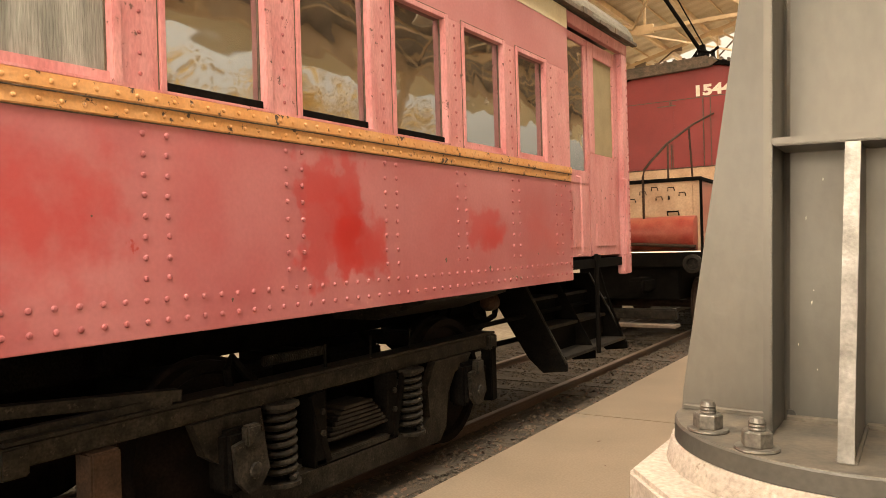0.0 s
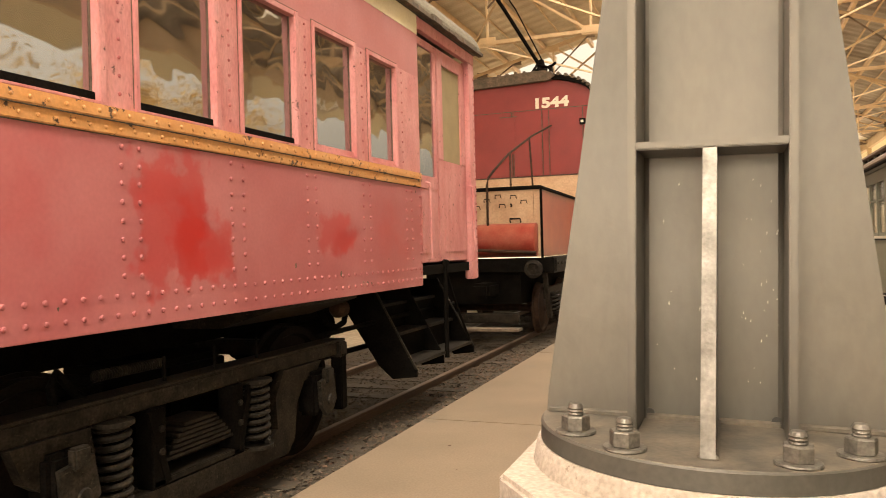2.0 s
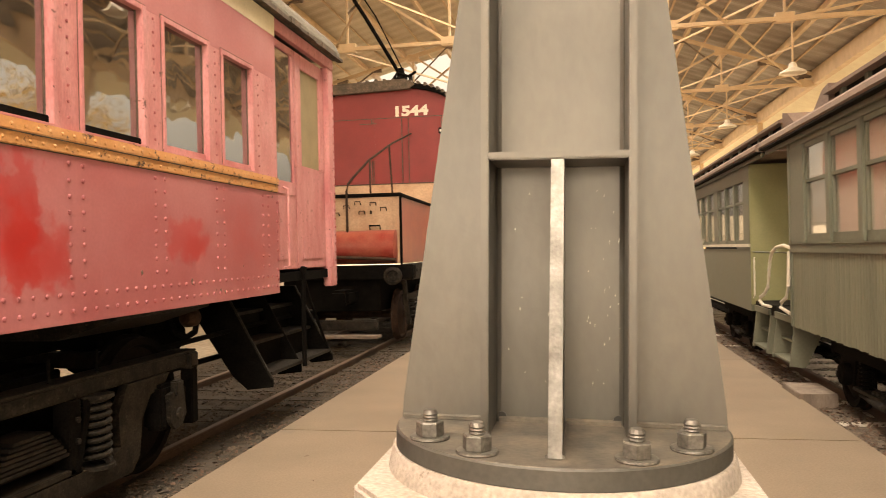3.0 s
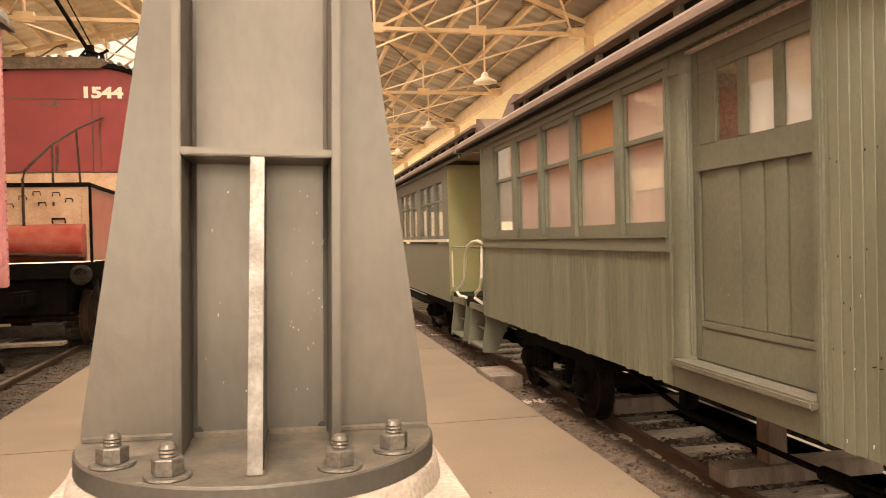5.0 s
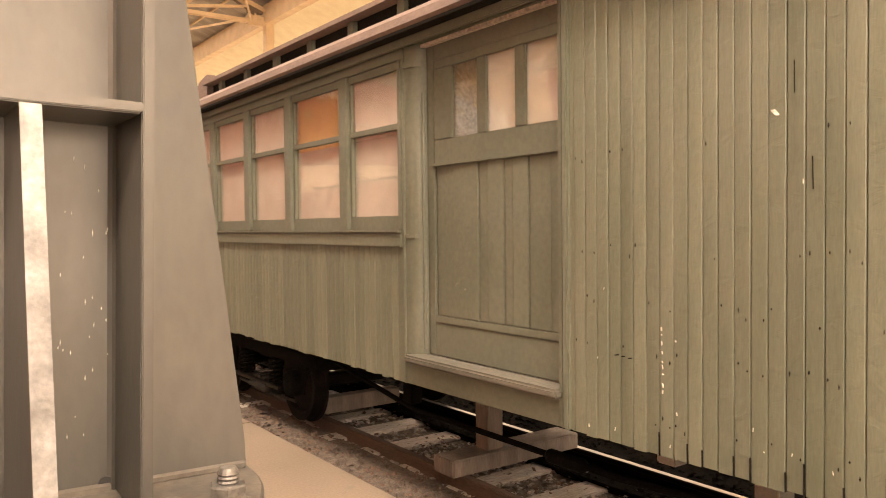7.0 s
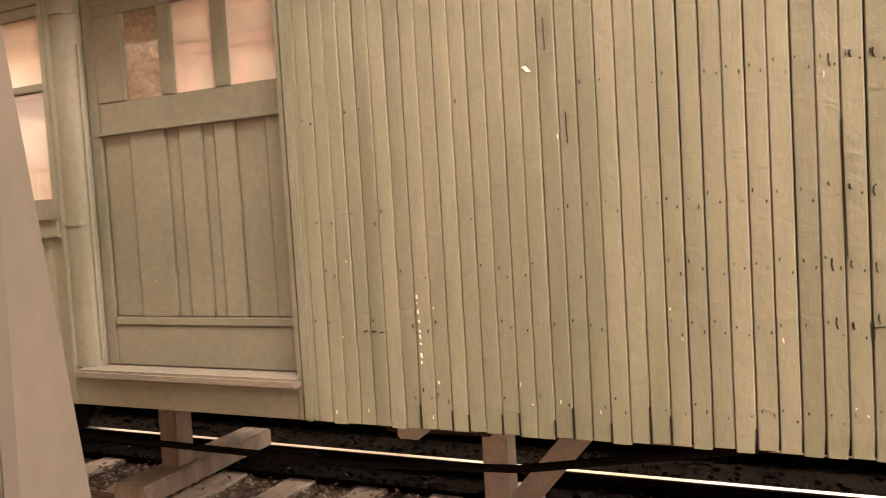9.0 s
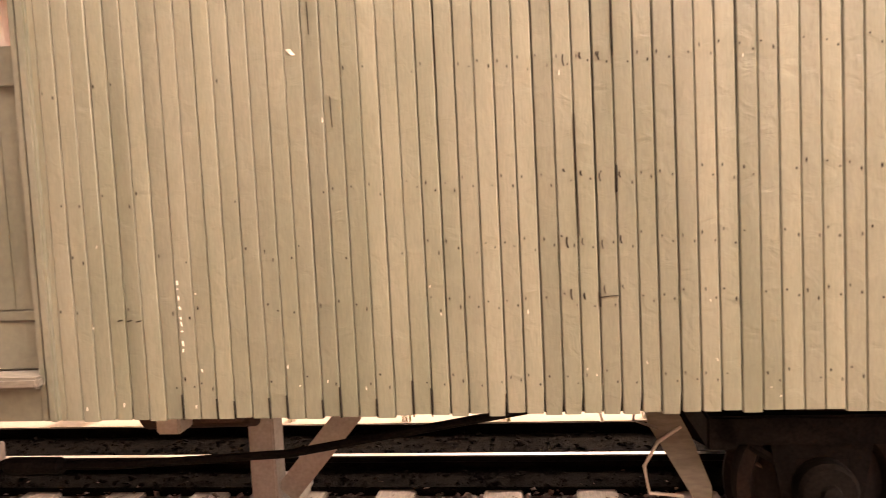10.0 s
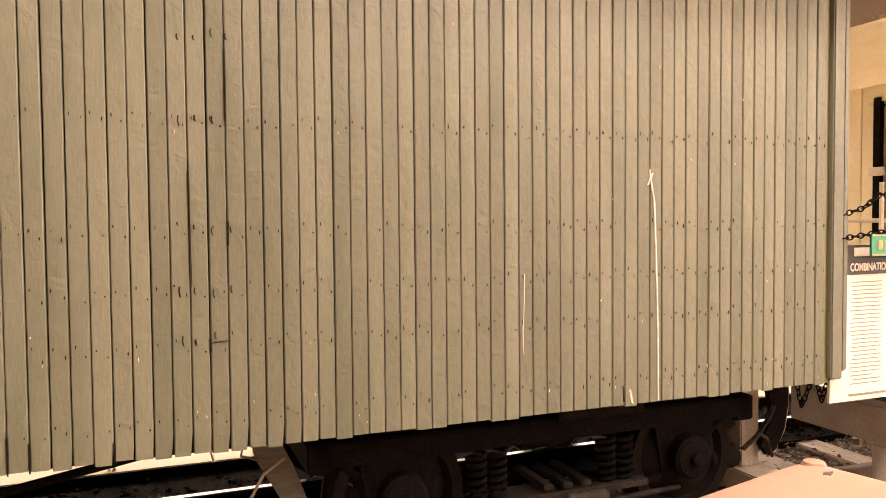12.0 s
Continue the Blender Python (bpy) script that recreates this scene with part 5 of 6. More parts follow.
# baggage door set back in its opening
part("threshold", box(GX - 0.055, GX + 0.103, GD0 - 0.02, GD1 + 0.10, 0.865, 0.915, 0.012), sill_wood, green_car, "worn projecting door sill")
part("apron", box(GX + 0.0, GX + 0.04, GD0 + 0.004, GW0 + 0.02, GB, 0.865, 0.003), green_frame, green_car)
door = part("baggage_door", box(GX + 0.105, GX + 0.14, GD0 + 0.004, GD1, 0.915, 2.13, 0.002), green_frame, green_car, "plank baggage door with three small panes")
part("bottom_rail", box(GX + 0.085, GX + 0.104, GD0 + 0.004, GD1 - 0.077, 0.92, 1.13, 0.005), green_frame, door)
part("kick_strip", box(GX + 0.078, GX + 0.090, GD0 + 0.004, GD1 - 0.08, 1.132, 1.175, 0.004), green_frame, door)
part("lock_rail", box(GX + 0.085, GX + 0.104, GD0 + 0.004, GD1 - 0.077, 2.13, 2.285, 0.005), green_frame, door)
part("door_stile", box(GX + 0.085, GX + 0.104, GD1 - 0.075, GD1, 0.92, 2.90, 0.005), green_frame, door)
part("top_rail", box(GX + 0.085, GX + 0.104, GD0 + 0.004, GD1 - 0.075, 2.78, 2.90, 0.005), green_frame, door)
part("door_back", box(GX + 0.118, GX + 0.14, GD1 - 0.03, GD1 + 0.07, 0.92, 2.92, 0), green_frame, door)
plank_edges = (4.668, 4.81, 4.985, 5.115, 5.19, 5.335, 5.42, 5.66, 5.845)
for k, (ya, yb) in enumerate(zip(plank_edges, plank_edges[1:])):
    part("door_plank", box(GX + 0.086 + 0.009 * (k % 2), GX + 0.104, ya + 0.002, yb - 0.002, 1.176, 2.128, 0.004), green_frame, door)
part("drip_strip", box(GX + 0.072, GX + 0.10, GD0 + 0.01, GD1 - 0.05, 2.118, 2.136, 0.004), green_frame, door)
part("top_rail", box(GX + 0.085, GX + 0.104, GD0 + 0.004, GD1 - 0.075, 2.725, 2.78, 0.005), green_frame, door)
for ya, yb in ((4.664, 4.70), (5.00, 5.085), (5.335, 5.42), (5.66, GD1 - 0.077)):
    part("muntin", box(GX + 0.083, GX + 0.104, ya, yb, 2.285, 2.725, 0.004), green_frame, door)
for ya, yb in ((4.70, 5.00), (5.085, 5.335), (5.42, 5.66)):
    pane = part("pane", box(GX + 0.098, GX + 0.102, ya, yb, 2.285, 2.725, 0), green_glass, door)
    pane.visible_shadow = False
part("blind", box(GX + 0.112, GX + 0.116, GD0 + 0.006, 5.39, 2.27, 2.80, 0), blind_cloth, door, "pale cloth behind the door panes")
quarter = [(GX + 0.115, GD1 + 0.005), (GX + 0.06, GD1 + 0.012), (GX + 0.02, GD1 + 0.045), (GX + 0.004, GD1 + 0.10), (GX + 0.004, GW0 + 0.01), (GX + 0.115, GW0 + 0.01)]
part("rounded_jamb", prism(quarter, "z", 0.915, EAVE_G), green_frame, green_car, "rounded timber door jamb", True)
part("jamb_collar", prism([(x - 0.008 if x < GX + 0.1 else x, y) for x, y in quarter], "z", 1.665, 1.69), green_frame, green_car)
part("jamb_collar", prism([(x - 0.012 if x < GX + 0.1 else x, y) for x, y in quarter], "z", 2.76, 2.80), green_frame, green_car)
part("door_track", tube([(GX + 0.06, GD1 + 0.01, 0.95), (GX + 0.058, GD1 + 0.005, 2.6)], 0.012), green_frame, green_car)
part("corner_bead", box(GX - 0.010, GX + 0.03, GW0 + 0.010, GW0 + 0.035, GB, EAVE_G, 0.004), green_frame, green_car)
# passenger end: belt, five double-hung windows, letterboard
part("belt_rail", box(GX - 0.022, GX + 0.04, GW0 + 0.036, GY1, 1.605, 1.70, 0.006), green_frame, green_car)
part("belt_lip", box(GX - 0.036, GX + 0.04, GW0 + 0.036, GY1, 1.702, 1.72, 0.005), green_frame, green_car)
part("letterboard", box(GX - 0.004, GX + 0.04, GW0 + 0.036, GY1, 2.83, EAVE_G + 0.12, 0.003), green_frame, green_car)
part("letterboard", box(GX + 0.030, GX + 0.06, GD0 + 0.004, GW0 + 0.036, 2.90, EAVE_G + 0.12, 0.003), green_frame, green_car)
win_edges = [(GW0 + 0.08, 6.82), (6.94, 7.78), (7.90, 8.68), (8.80, 9.60), (9.72, 10.50)]
prev = GW0 + 0.036
for k, (a, b) in enumerate(win_edges):
    part("mullion", box(GX - 0.012, GX + 0.05, prev, a, 1.72, 2.83, 0.006), green_frame, green_car)
    prev = b
    win = part("window", box(GX + 0.036, GX + 0.040, a, b, 1.80, 2.40, 0), green_glass, green_car, "old double-hung glass sash")
    win.visible_shadow = False
    top = part("upper_pane", box(GX + 0.024, GX + 0.028, a, b, 2.42, 2.80, 0), green_glass, win)
    top.visible_shadow = False
    part("meeting_rail", box(GX + 0.012, GX + 0.045, a, b, 2.385, 2.425, 0.004), green_frame, win)
    part("bottom_rail", box(GX + 0.018, GX + 0.048, a, b, 1.72, 1.815, 0.004), green_frame, win)
    part("top_rail", box(GX + 0.008, GX + 0.035, a, b, 2.775, 2.83, 0.004), green_frame, win)
    part("sash_stile", box(GX + 0.014, GX + 0.048, a, a + 0.03, 1.815, 2.775, 0.003), green_frame, win)
    part("sash_stile", box(GX + 0.014, GX + 0.048, b - 0.03, b, 1.815, 2.775, 0.003), green_frame, win)
    part("blind", box(GX + 0.062, GX + 0.066, a, b, (1.80, 1.74, 1.74, 1.74, 1.74)[k], 2.36, 0), blind_cloth, win, "pale drawn blind")
    # white sheet behind the upper pane imitates reflected sky
    if k != 1:
        part("blind", box(GX + 0.050, GX + 0.054, a, b, 2.36, 2.80, 0), sky_white, win, "white sheet standing for sky reflected in the upper pane")
    if k == 1:
        part("blind", box(GX + 0.070, GX + 0.074, a, b, 2.30, 2.80, 0), gold_blind, win, "ochre half-drawn blind")
part("mullion", box(GX - 0.012, GX + 0.05, prev, GY1, 1.72, 2.83, 0.006), green_frame, green_car)
part("end_post", box(GX - 0.018, GX + 0.05, GY1 - 0.06, GY1 + 0.03, GB, EAVE_G, 0.008), green_frame, green_car)
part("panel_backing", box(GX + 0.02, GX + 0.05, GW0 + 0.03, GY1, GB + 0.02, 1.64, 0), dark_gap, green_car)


def coach_roof(parent, y0, y1, eave):
    """Roof with a raised clerestory, rounded down at both ends."""
    half = XF - TX_G
    h = eave
    lower = [(half + 0.11, h + 0.065), (half + 0.13, h + 0.09), (half + 0.12, h + 0.145), (half + 0.06, h + 0.195), (half - 0.22, h + 0.285), (half - 0.42, h + 0.33)]
    o = [(TX_G + x, z) for x, z in lower] + [(TX_G - x, z) for x, z in reversed(lower)]
    part("lower_roof", prism(o, "y", y0, y1), brown_roof, parent, "brown tin lower roof")
    for s in (-1, 1):
        xa, xb = sorted((TX_G + s * (half - 0.06), TX_G + s * (half + 0.12)))
        # dark soffit strip: the shadow under the eave put into its colour
        part("soffit", box(xa, xb, y0, y1, h + 0.045, h + 0.068, 0.004), dark_gap, parent, "soffit darkened for eave shade")
        xa, xb = sorted((TX_G + s * (half + 0.012), TX_G + s * (half + 0.045)))
        part("eave_moulding", box(xa, xb, y0, y1, h - 0.01, h + 0.045, 0.006), green_frame, parent)
    deck = half - 0.50
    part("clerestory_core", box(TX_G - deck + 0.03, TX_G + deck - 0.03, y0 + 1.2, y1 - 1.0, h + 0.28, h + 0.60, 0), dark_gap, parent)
    upper = [(deck + 0.09, h + 0.58), (deck + 0.09, h + 0.62), (deck - 0.1, h + 0.69), (0.0, h + 0.74)]
    o = [(TX_G + x, z) for x, z in upper] + [(TX_G - x, z) for x, z in reversed(upper[:-1])]
    part("upper_roof", prism(o, "y", y0 + 0.95, y1 - 0.95), brown_roof, parent, "brown tin upper deck")
    for s in (-1, 1):
        xa, xb = sorted((TX_G + s * (deck - 0.035), TX_G + s * (deck + 0.012)))
        y = y0 + 1.0
        while y < y1 - 1.1:
            part("clerestory_post", box(xa, xb, y, y + 0.10, h + 0.30, h + 0.59, 0.003), green_frame, parent)
            y += 0.78
        part("clerestory_sill", box(xa, xb, y0 + 1.0, y1 - 1.0, h + 0.27, h + 0.36, 0.003), green_frame, parent)
    for ya, d in ((y1 - 0.95, 1), (y0 + 0.95, -1)):
        drop = [(ya, h + 0.28), (ya, h + 0.72), (ya + d * 0.25, h + 0.68), (ya + d * 0.55, h + 0.52), (ya + d * 0.85, h + 0.33)]
        part("roof_end", prism(drop, "x", TX_G - deck - 0.03, TX_G + deck + 0.03), brown_roof, parent, "rounded clerestory end")


coach_roof(green_car, -2.0, 12.1, EAVE_G)
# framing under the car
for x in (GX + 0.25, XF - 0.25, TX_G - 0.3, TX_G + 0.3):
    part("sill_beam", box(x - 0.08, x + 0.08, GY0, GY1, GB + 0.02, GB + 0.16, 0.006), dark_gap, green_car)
for x in (GX + 0.38, XF - 0.38):
    part("truss_rod", tube([(x, -0.6, GB + 0.05), (x, 2.3, 0.69), (x, 3.75, 0.44), (x, 4.6, 0.39), (x, 6.6, 0.40), (x, 8.3, 0.66), (x, 10.6, GB + 0.05)], 0.020), black_iron, green_car, "black iron truss rod")
    part("queen_post", box(x - 0.05, x + 0.05, 6.52, 6.64, 0.44, 0.74, 0.01), black_iron, green_car)
    part("turnbuckle", lathe([(0.02, -0.16), (0.042, -0.13), (0.042, 0.13), (0.02, 0.16)], (x, 5.0, 0.39), "y", 10), black_iron, green_car)
part("brake_cylinder", lathe([(0.04, -0.35), (0.13, -0.33), (0.14, 0.25), (0.05, 0.33)], (TX_G - 0.2, 4.4, 0.56), "y", 20), rust, green_car, "rusty brake cylinder", True)
part("queen_block", box(GX + 0.42, GX + 0.56, 4.28, 4.40, 0.52, 0.74, 0.01), pale_wood, green_car)
part("rusty_block", box(GX + 0.45, GX + 0.7, 3.98, 4.22, 0.56, 0.74, 0.02), rust, green_car)


def wood_truck(name, yc, label):
    """Arch-bar truck with coil springs on the narrow track."""
    t = thing(name, label, "truck", "trucks", at=(0, yc, 0))
    for y in (-0.83, 0.83):
        wheelset(t, TX_G, 0.86, y, 0.33, wheel_grime)
    for s in (-1, 1):
        x = TX_G + s * 0.78
        part("side_beam", box(x - 0.07, x + 0.07, -1.25, 1.25, 0.52, 0.64, 0.01), black_iron, t)
        part("lower_bar", tube([(x, -1.1, 0.5), (x, -0.65, 0.22), (x, 0.65, 0.22), (x, 1.1, 0.5)], 0.022), black_iron, t)
        for y in (-0.83, 0.83):
            jb = part("journal_box", lathe([(0.02, 0.155 * s), (0.035, 0.15 * s), (0.04, 0.125 * s), (0.10, 0.12 * s), (0.118, 0.10 * s), (0.122, -0.02 * s), (0.11, -0.06 * s)], (x, y, 0.34), "x", 18), black_iron, t, "", True)
            part("pedestal", prism([(y - 0.20, 0.53), (y + 0.20, 0.53), (y + 0.15, 0.25), (y + 0.10, 0.25), (y + 0.10, 0.45), (y - 0.10, 0.45), (y - 0.10, 0.25), (y - 0.15, 0.25)], "x", x - 0.03, x + 0.05), black_iron, t)
        for y in (-0.43, -0.32, 0.32, 0.43):
            part("coil_spring", spring(x + 0.02 * s, y, 0.26, 0.50, 0.045, 0.013, 6), black_iron, t, "", True)
        part("spring_plank", box(x - 0.09, x + 0.09, -0.55, 0.55, 0.225, 0.26, 0.005), dusty_iron, t)
        part("brake_shoe", prism([(-0.26, 0.12), (0.20, 0.12), (0.16, 0.20), (-0.24, 0.22)], "x", x - 0.02, x + 0.14), dusty_iron, t)
    part("brake_rod", tube([(TX_G - 0.80, -0.80, 0.16), (TX_G - 0.82, -0.2, 0.15), (TX_G - 0.80, 0.55, 0.17)], 0.016), dusty_iron, t)
    part("brake_cylinder", lathe([(0.02, -0.30), (0.045, -0.27), (0.045, -0.05), (0.03, -0.03), (0.03, 0.12), (0.015, 0.14)], (TX_G - 0.86, 0, 0.20), "y", 14), dusty_iron, t, "", True)
    for k in range(3):
        part("rigging_bar", box(TX_G - 0.86, TX_G - 0.50, -0.20 + 0.11 * k, -0.14 + 0.11 * k, 0.27, 0.30, 0.006), dusty_iron, t)
    part("bolster", box(TX_G - 0.75, TX_G + 0.75, -0.16, 0.16, 0.46, 0.70, 0.01), black_iron, t)
    for y in (-1.22, 1.22):
        part("end_beam", box(TX_G - 0.85, TX_G + 0.85, y - 0.06, y + 0.06, 0.50, 0.64, 0.01), black_iron, t)
    return t


wt = wood_truck("wooden_car_truck", 0.66, "grimy black arch-bar truck on rusty wheels")
copy_thing(wt, pose(0, 9.1, 0))
copy_thing(wt, pose(0, 15.4, 0))
copy_thing(wt, pose(0, -5.6, 0))

# timbers laid over the rails and posts that carry the car
def timber_stand(y, x, mat, label, brace=0.0, base=(0.0, 0.12), reach=(-0.42, 0.8)):
    t = thing("timber_stand", label, "stand", "timber stands", at=(x, y, base[0]))
    h = base[1] - base[0]
    part("base_block", box(reach[0], reach[1], -0.12, 0.12, 0.0, h, 0.01), mat, t)
    part("post", box(-0.075, 0.075, -0.07, 0.07, h, GB + 0.02 - base[0], 0.008), mat, t)
    if brace:
        part("brace", add_beam(bmesh.new(), (0.0, -0.10, h + 0.03), (0.0, -0.10 - brace, h + 0.52), 0.05, 0.13), mat, t)
    return t


timber_stand(6.20, 2.42, prop_wood, "brown timber post on a block across the rails")
timber_stand(4.07, 2.58, pale_wood, "pale braced timber stand under the car", 0.42, (-0.135, 0.0), (-0.35, 0.4))
bm = box(2.16, 2.98, 8.28, 8.42, 0.0, 0.15, 0.01)
tagged(part("timber_block", bm, prop_wood), "brown timber laid across the rails", "block")
timber_stand(-0.80, 2.12, pale_wood, "pale grey timber stand at the car's end", 0.0, (0.0, 0.14), (-0.35, 1.2))
hanger = part("brake_hanger", prism([(2.19, 0.72), (2.08, 0.72), (1.98, 0.52), (1.90, 0.30), (1.90, 0.22), (1.96, 0.22), (2.07, 0.42), (2.15, 0.56)], "x", 1.955, 2.005), sill_wood, green_car, "stained pale brake hanger")
part("wire_loop", tube([(1.96, 2.02, 0.56), (1.94, 2.12, 0.50), (1.93, 2.18, 0.40), (1.94, 2.16, 0.28), (1.96, 2.02, 0.26)], 0.008), pale_wood, green_car)
part("wire_loop", tube([(1.94, 2.20, 0.70), (1.93, 2.22, 0.60), (1.94, 2.12, 0.56)], 0.007), dusty_plate, green_car)
part("chain_link", tube([(1.93, 1.72, 0.70), (1.92, 1.70, 0.52), (1.92, 1.74, 0.42), (1.93, 1.66, 0.36), (1.93, 1.62, 0.44)], 0.012), rust, green_car)
for y in (0.55, 0.30):
    part("frame_bolt", lathe([(0.028, 0), (0.028, 0.02), (0.018, 0.03)], (GX + 0.10, y, 0.69), "x", 6), dusty_iron, green_car)

hook = part("end_hanger", prism([(-0.86, 0.74), (-1.03, 0.74), (-1.04, 0.52), (-1.01, 0.36), (-0.95, 0.25), (-0.89, 0.21), (-0.83, 0.28), (-0.88, 0.38), (-0.92, 0.48)], "x", 1.985, 2.03), wheel_grime, green_car, "dark curved iron hanger")
part("hanger_edge", tube([(2.0, -1.035, 0.74), (2.0, -1.045, 0.52), (2.0, -1.015, 0.36), (2.0, -0.955, 0.25), (2.0, -0.89, 0.205)], 0.011), pale_wood, hook, "worn pale hanger edge")
part("hook_rod", tube([(1.96, -0.90, 0.52), (1.95, -0.84, 0.44), (1.95, -0.77, 0.36), (1.95, -0.66, 0.29)], 0.014), dusty_iron, hook)
part("hook_rod", tube([(1.95, -0.78, 0.37), (1.94, -0.83, 0.33), (1.94, -0.86, 0.25), (1.95, -0.88, 0.22)], 0.011), rust, hook)
part("buffer_stub", lathe([(0.07, -0.10), (0.075, -0.08), (0.075, 0.10), (0.05, 0.12)], (1.97, -0.50, 0.26), "y", 16), wheel_grime, green_car, "", True)
part("draw_timber", box(1.93, 2.10, -0.60, -0.32, 0.42, 0.62, 0.02), wheel_grime, green_car)
part("sill_plate", box(GX + 0.07, GX + 0.09, 0.22, 0.72, 0.66, 0.705, 0.004), wheel_grime, green_car, "bolted sill plate")

# ---- the second green coach, platform and steps between ----
B0, B1 = 13.35, 25.0
coach2 = thing("green_coach", "olive-green wooden coach coupled behind, open platform", "railway car", at=(0, 0, 0))
part("side_panel", box(GX, GX + 0.05, B0, B1, GB, 1.64, 0.004), green_frame, coach2)
part("belt_rail", box(GX - 0.025, GX + 0.04, B0, B1, 1.672, 1.72, 0.006), white_iron, coach2, "pale belt rail")
part("letterboard", box(GX, GX + 0.05, B0, B1, 2.68, EAVE_G, 0.004), green_frame, coach2)
part("end_wall", box(GX + 0.0, XF, B0 - 0.04, B0, GB + 0.1, EAVE_G, 0.01), green_wall, coach2, "pale olive end bulkhead")
part("far_side", box(XF - 0.05, XF, B0, B1, GB, EAVE_G, 0), green_frame, coach2)
part("floor", box(GX + 0.06, XF - 0.06, B0, B1, GB + 0.14, GB + 0.22, 0), interior_wood, coach2)
part("mullion", box(GX - 0.006, GX + 0.05, B0, B0 + 0.42, 1.72, 2.68, 0.006), green_frame, coach2)
ys = B0 + 0.42
for k in range(9):
    group_gap = 0.42 if k % 3 == 2 else 0.10
    win = part("window", box(GX + 0.030, GX + 0.034, ys, ys + 0.66, 1.76, 2.66, 0), green_glass, coach2)
    win.visible_shadow = False
    part("meeting_rail", box(GX + 0.010, GX + 0.045, ys, ys + 0.66, 2.34, 2.38, 0.004), green_frame, win)
    part("bottom_rail", box(GX + 0.014, GX + 0.048, ys, ys + 0.66, 1.72, 1.78, 0.004), green_frame, win)
    part("blind", box(GX + 0.075, GX + 0.08, ys, ys + 0.66, 2.30 if k % 2 else 1.9, 2.66, 0), blind_cloth, win)
    part("mullion", box(GX - 0.006, GX + 0.05, ys + 0.66, ys + 0.66 + group_gap, 1.72, 2.68, 0.006), green_frame, coach2)
    ys += 0.66 + group_gap
part("side_fill", box(GX, GX + 0.05, ys, B1, 1.72, 2.68, 0), green_frame, coach2)
coach_roof(coach2, B0 - 1.05, B1 + 1, EAVE_G)


def platform_end(parent, y0, y1):
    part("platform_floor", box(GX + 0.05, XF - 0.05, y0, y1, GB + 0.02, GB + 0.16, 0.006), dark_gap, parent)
    st = part("platform_steps", prism([(y0 + 0.05, GB + 0.1), (y1 - 0.05, GB + 0.1), (y1 - 0.05, GB + 0.02), (y0 + 0.05, GB + 0.02)], "x", GX + 0.02, GX + 0.30), green_frame, parent, "olive platform steps")
    for y in (y0 + 0.04, y1 - 0.08):
        part("stringer", prism([(GX + 0.44, GB + 0.06), (GX + 0.05, GB + 0.06), (GX - 0.02, 0.22), (GX + 0.16, 0.20)], "y", y, y + 0.03), green_frame, st)
    for k in range(2):
        part("tread", box(GX + 0.0 + 0.10 * k, GX + 0.22 + 0.12 * k, y0 + 0.07, y1 - 0.08, 0.24 + 0.23 * k, 0.27 + 0.23 * k, 0.004), green_frame, st)


platform_end(green_car, 11.16, 12.12)
platform_end(coach2, 12.34, B0 - 0.06)


# one long white iron swept out from the corner over the steps, a short one on the corner, a thin one on the next coach
sweep = [(11.06, 1.66), (11.35, 1.69), (11.70, 1.67), (11.96, 1.60), (12.08, 1.48), (12.16, 1.28), (12.22, 1.13), (12.42, 1.03), (12.66, 0.97), (12.70, 0.92), (12.52, 0.87), (12.1, 0.88)]
part("grab_iron", tube([(GX - 0.02, y, z) for y, z in sweep], 0.022), white_iron, green_car, "white curved grab iron", True)
part("grab_iron", tube([(GX - 0.02, GY1 + 0.02, 1.62), (GX - 0.035, GY1 + 0.02, 1.2), (GX - 0.03, GY1 + 0.16, 1.05), (GX - 0.02, GY1 + 0.42, 0.98), (GX - 0.02, GY1 + 0.46, 0.91), (GX, GY1 + 0.10, 0.86)], 0.022), white_iron, green_car, "white curved grab iron", True)
part("grab_iron", tube([(GX - 0.01, B0 - 0.30, 1.52), (GX - 0.02, B0 - 0.34, 1.48), (GX - 0.02, B0 - 0.34, 0.98), (GX - 0.01, B0 - 0.22, 0.93)], 0.012), white_iron, coach2, "thin white grab iron", True)
part("platform_rail", rod((GX + 0.03, GY1 + 0.05, 1.60), (GX + 0.03, B0 - 0.05, 1.60), 0.010), green_frame, coach2)
bm = box(GX - 0.16, GX + 0.24, 10.28, 11.02, -0.135, 0.06, 0.008)
tagged(part("timber_block", bm, prop_wood), "dark timber block lying beside the rail", "block")

# ---- the car's near end: platform, notices, chain ----
part("platform_floor", box(GX + 0.05, XF - 0.05, -2.0, GY0 - 0.06, GB + 0.02, GB + 0.16, 0.006), pale_wood, green_car)

# ---- by the open end of the green car ----
notice = thing("information_panel", "white printed information panel with black heading bar", "sign", at=(GX + 0.03, -1.55, 1.05))
part("board", box(0.0, 0.02, -0.55, 0.545, -0.46, 0.44, 0.003), panel_white, notice)
part("heading_bar", box(-0.004, 0.0, -0.55, 0.545, 0.27, 0.44, 0), ink_black, notice)
part("bottom_trim", box(-0.003, 0.0, -0.5, 0.40, -0.43, -0.418, 0), interior_grey, notice)


def lettering(text, size, m, mat, parent):
    c = bpy.data.curves.new("lettering", "FONT")
    c.body, c.size, c.extrude, c.offset = text, size, 0.001, size * 0.02
    o = new("lettering", c)
    me = bpy.data.meshes.new_from_object(o.evaluated_get(bpy.context.evaluated_depsgraph_get()))
    bpy.data.objects.remove(o)
    me.materials.clear()
    me.materials.append(mat)
    o = new("lettering", me)
    o.parent = parent
    o.matrix_local = m


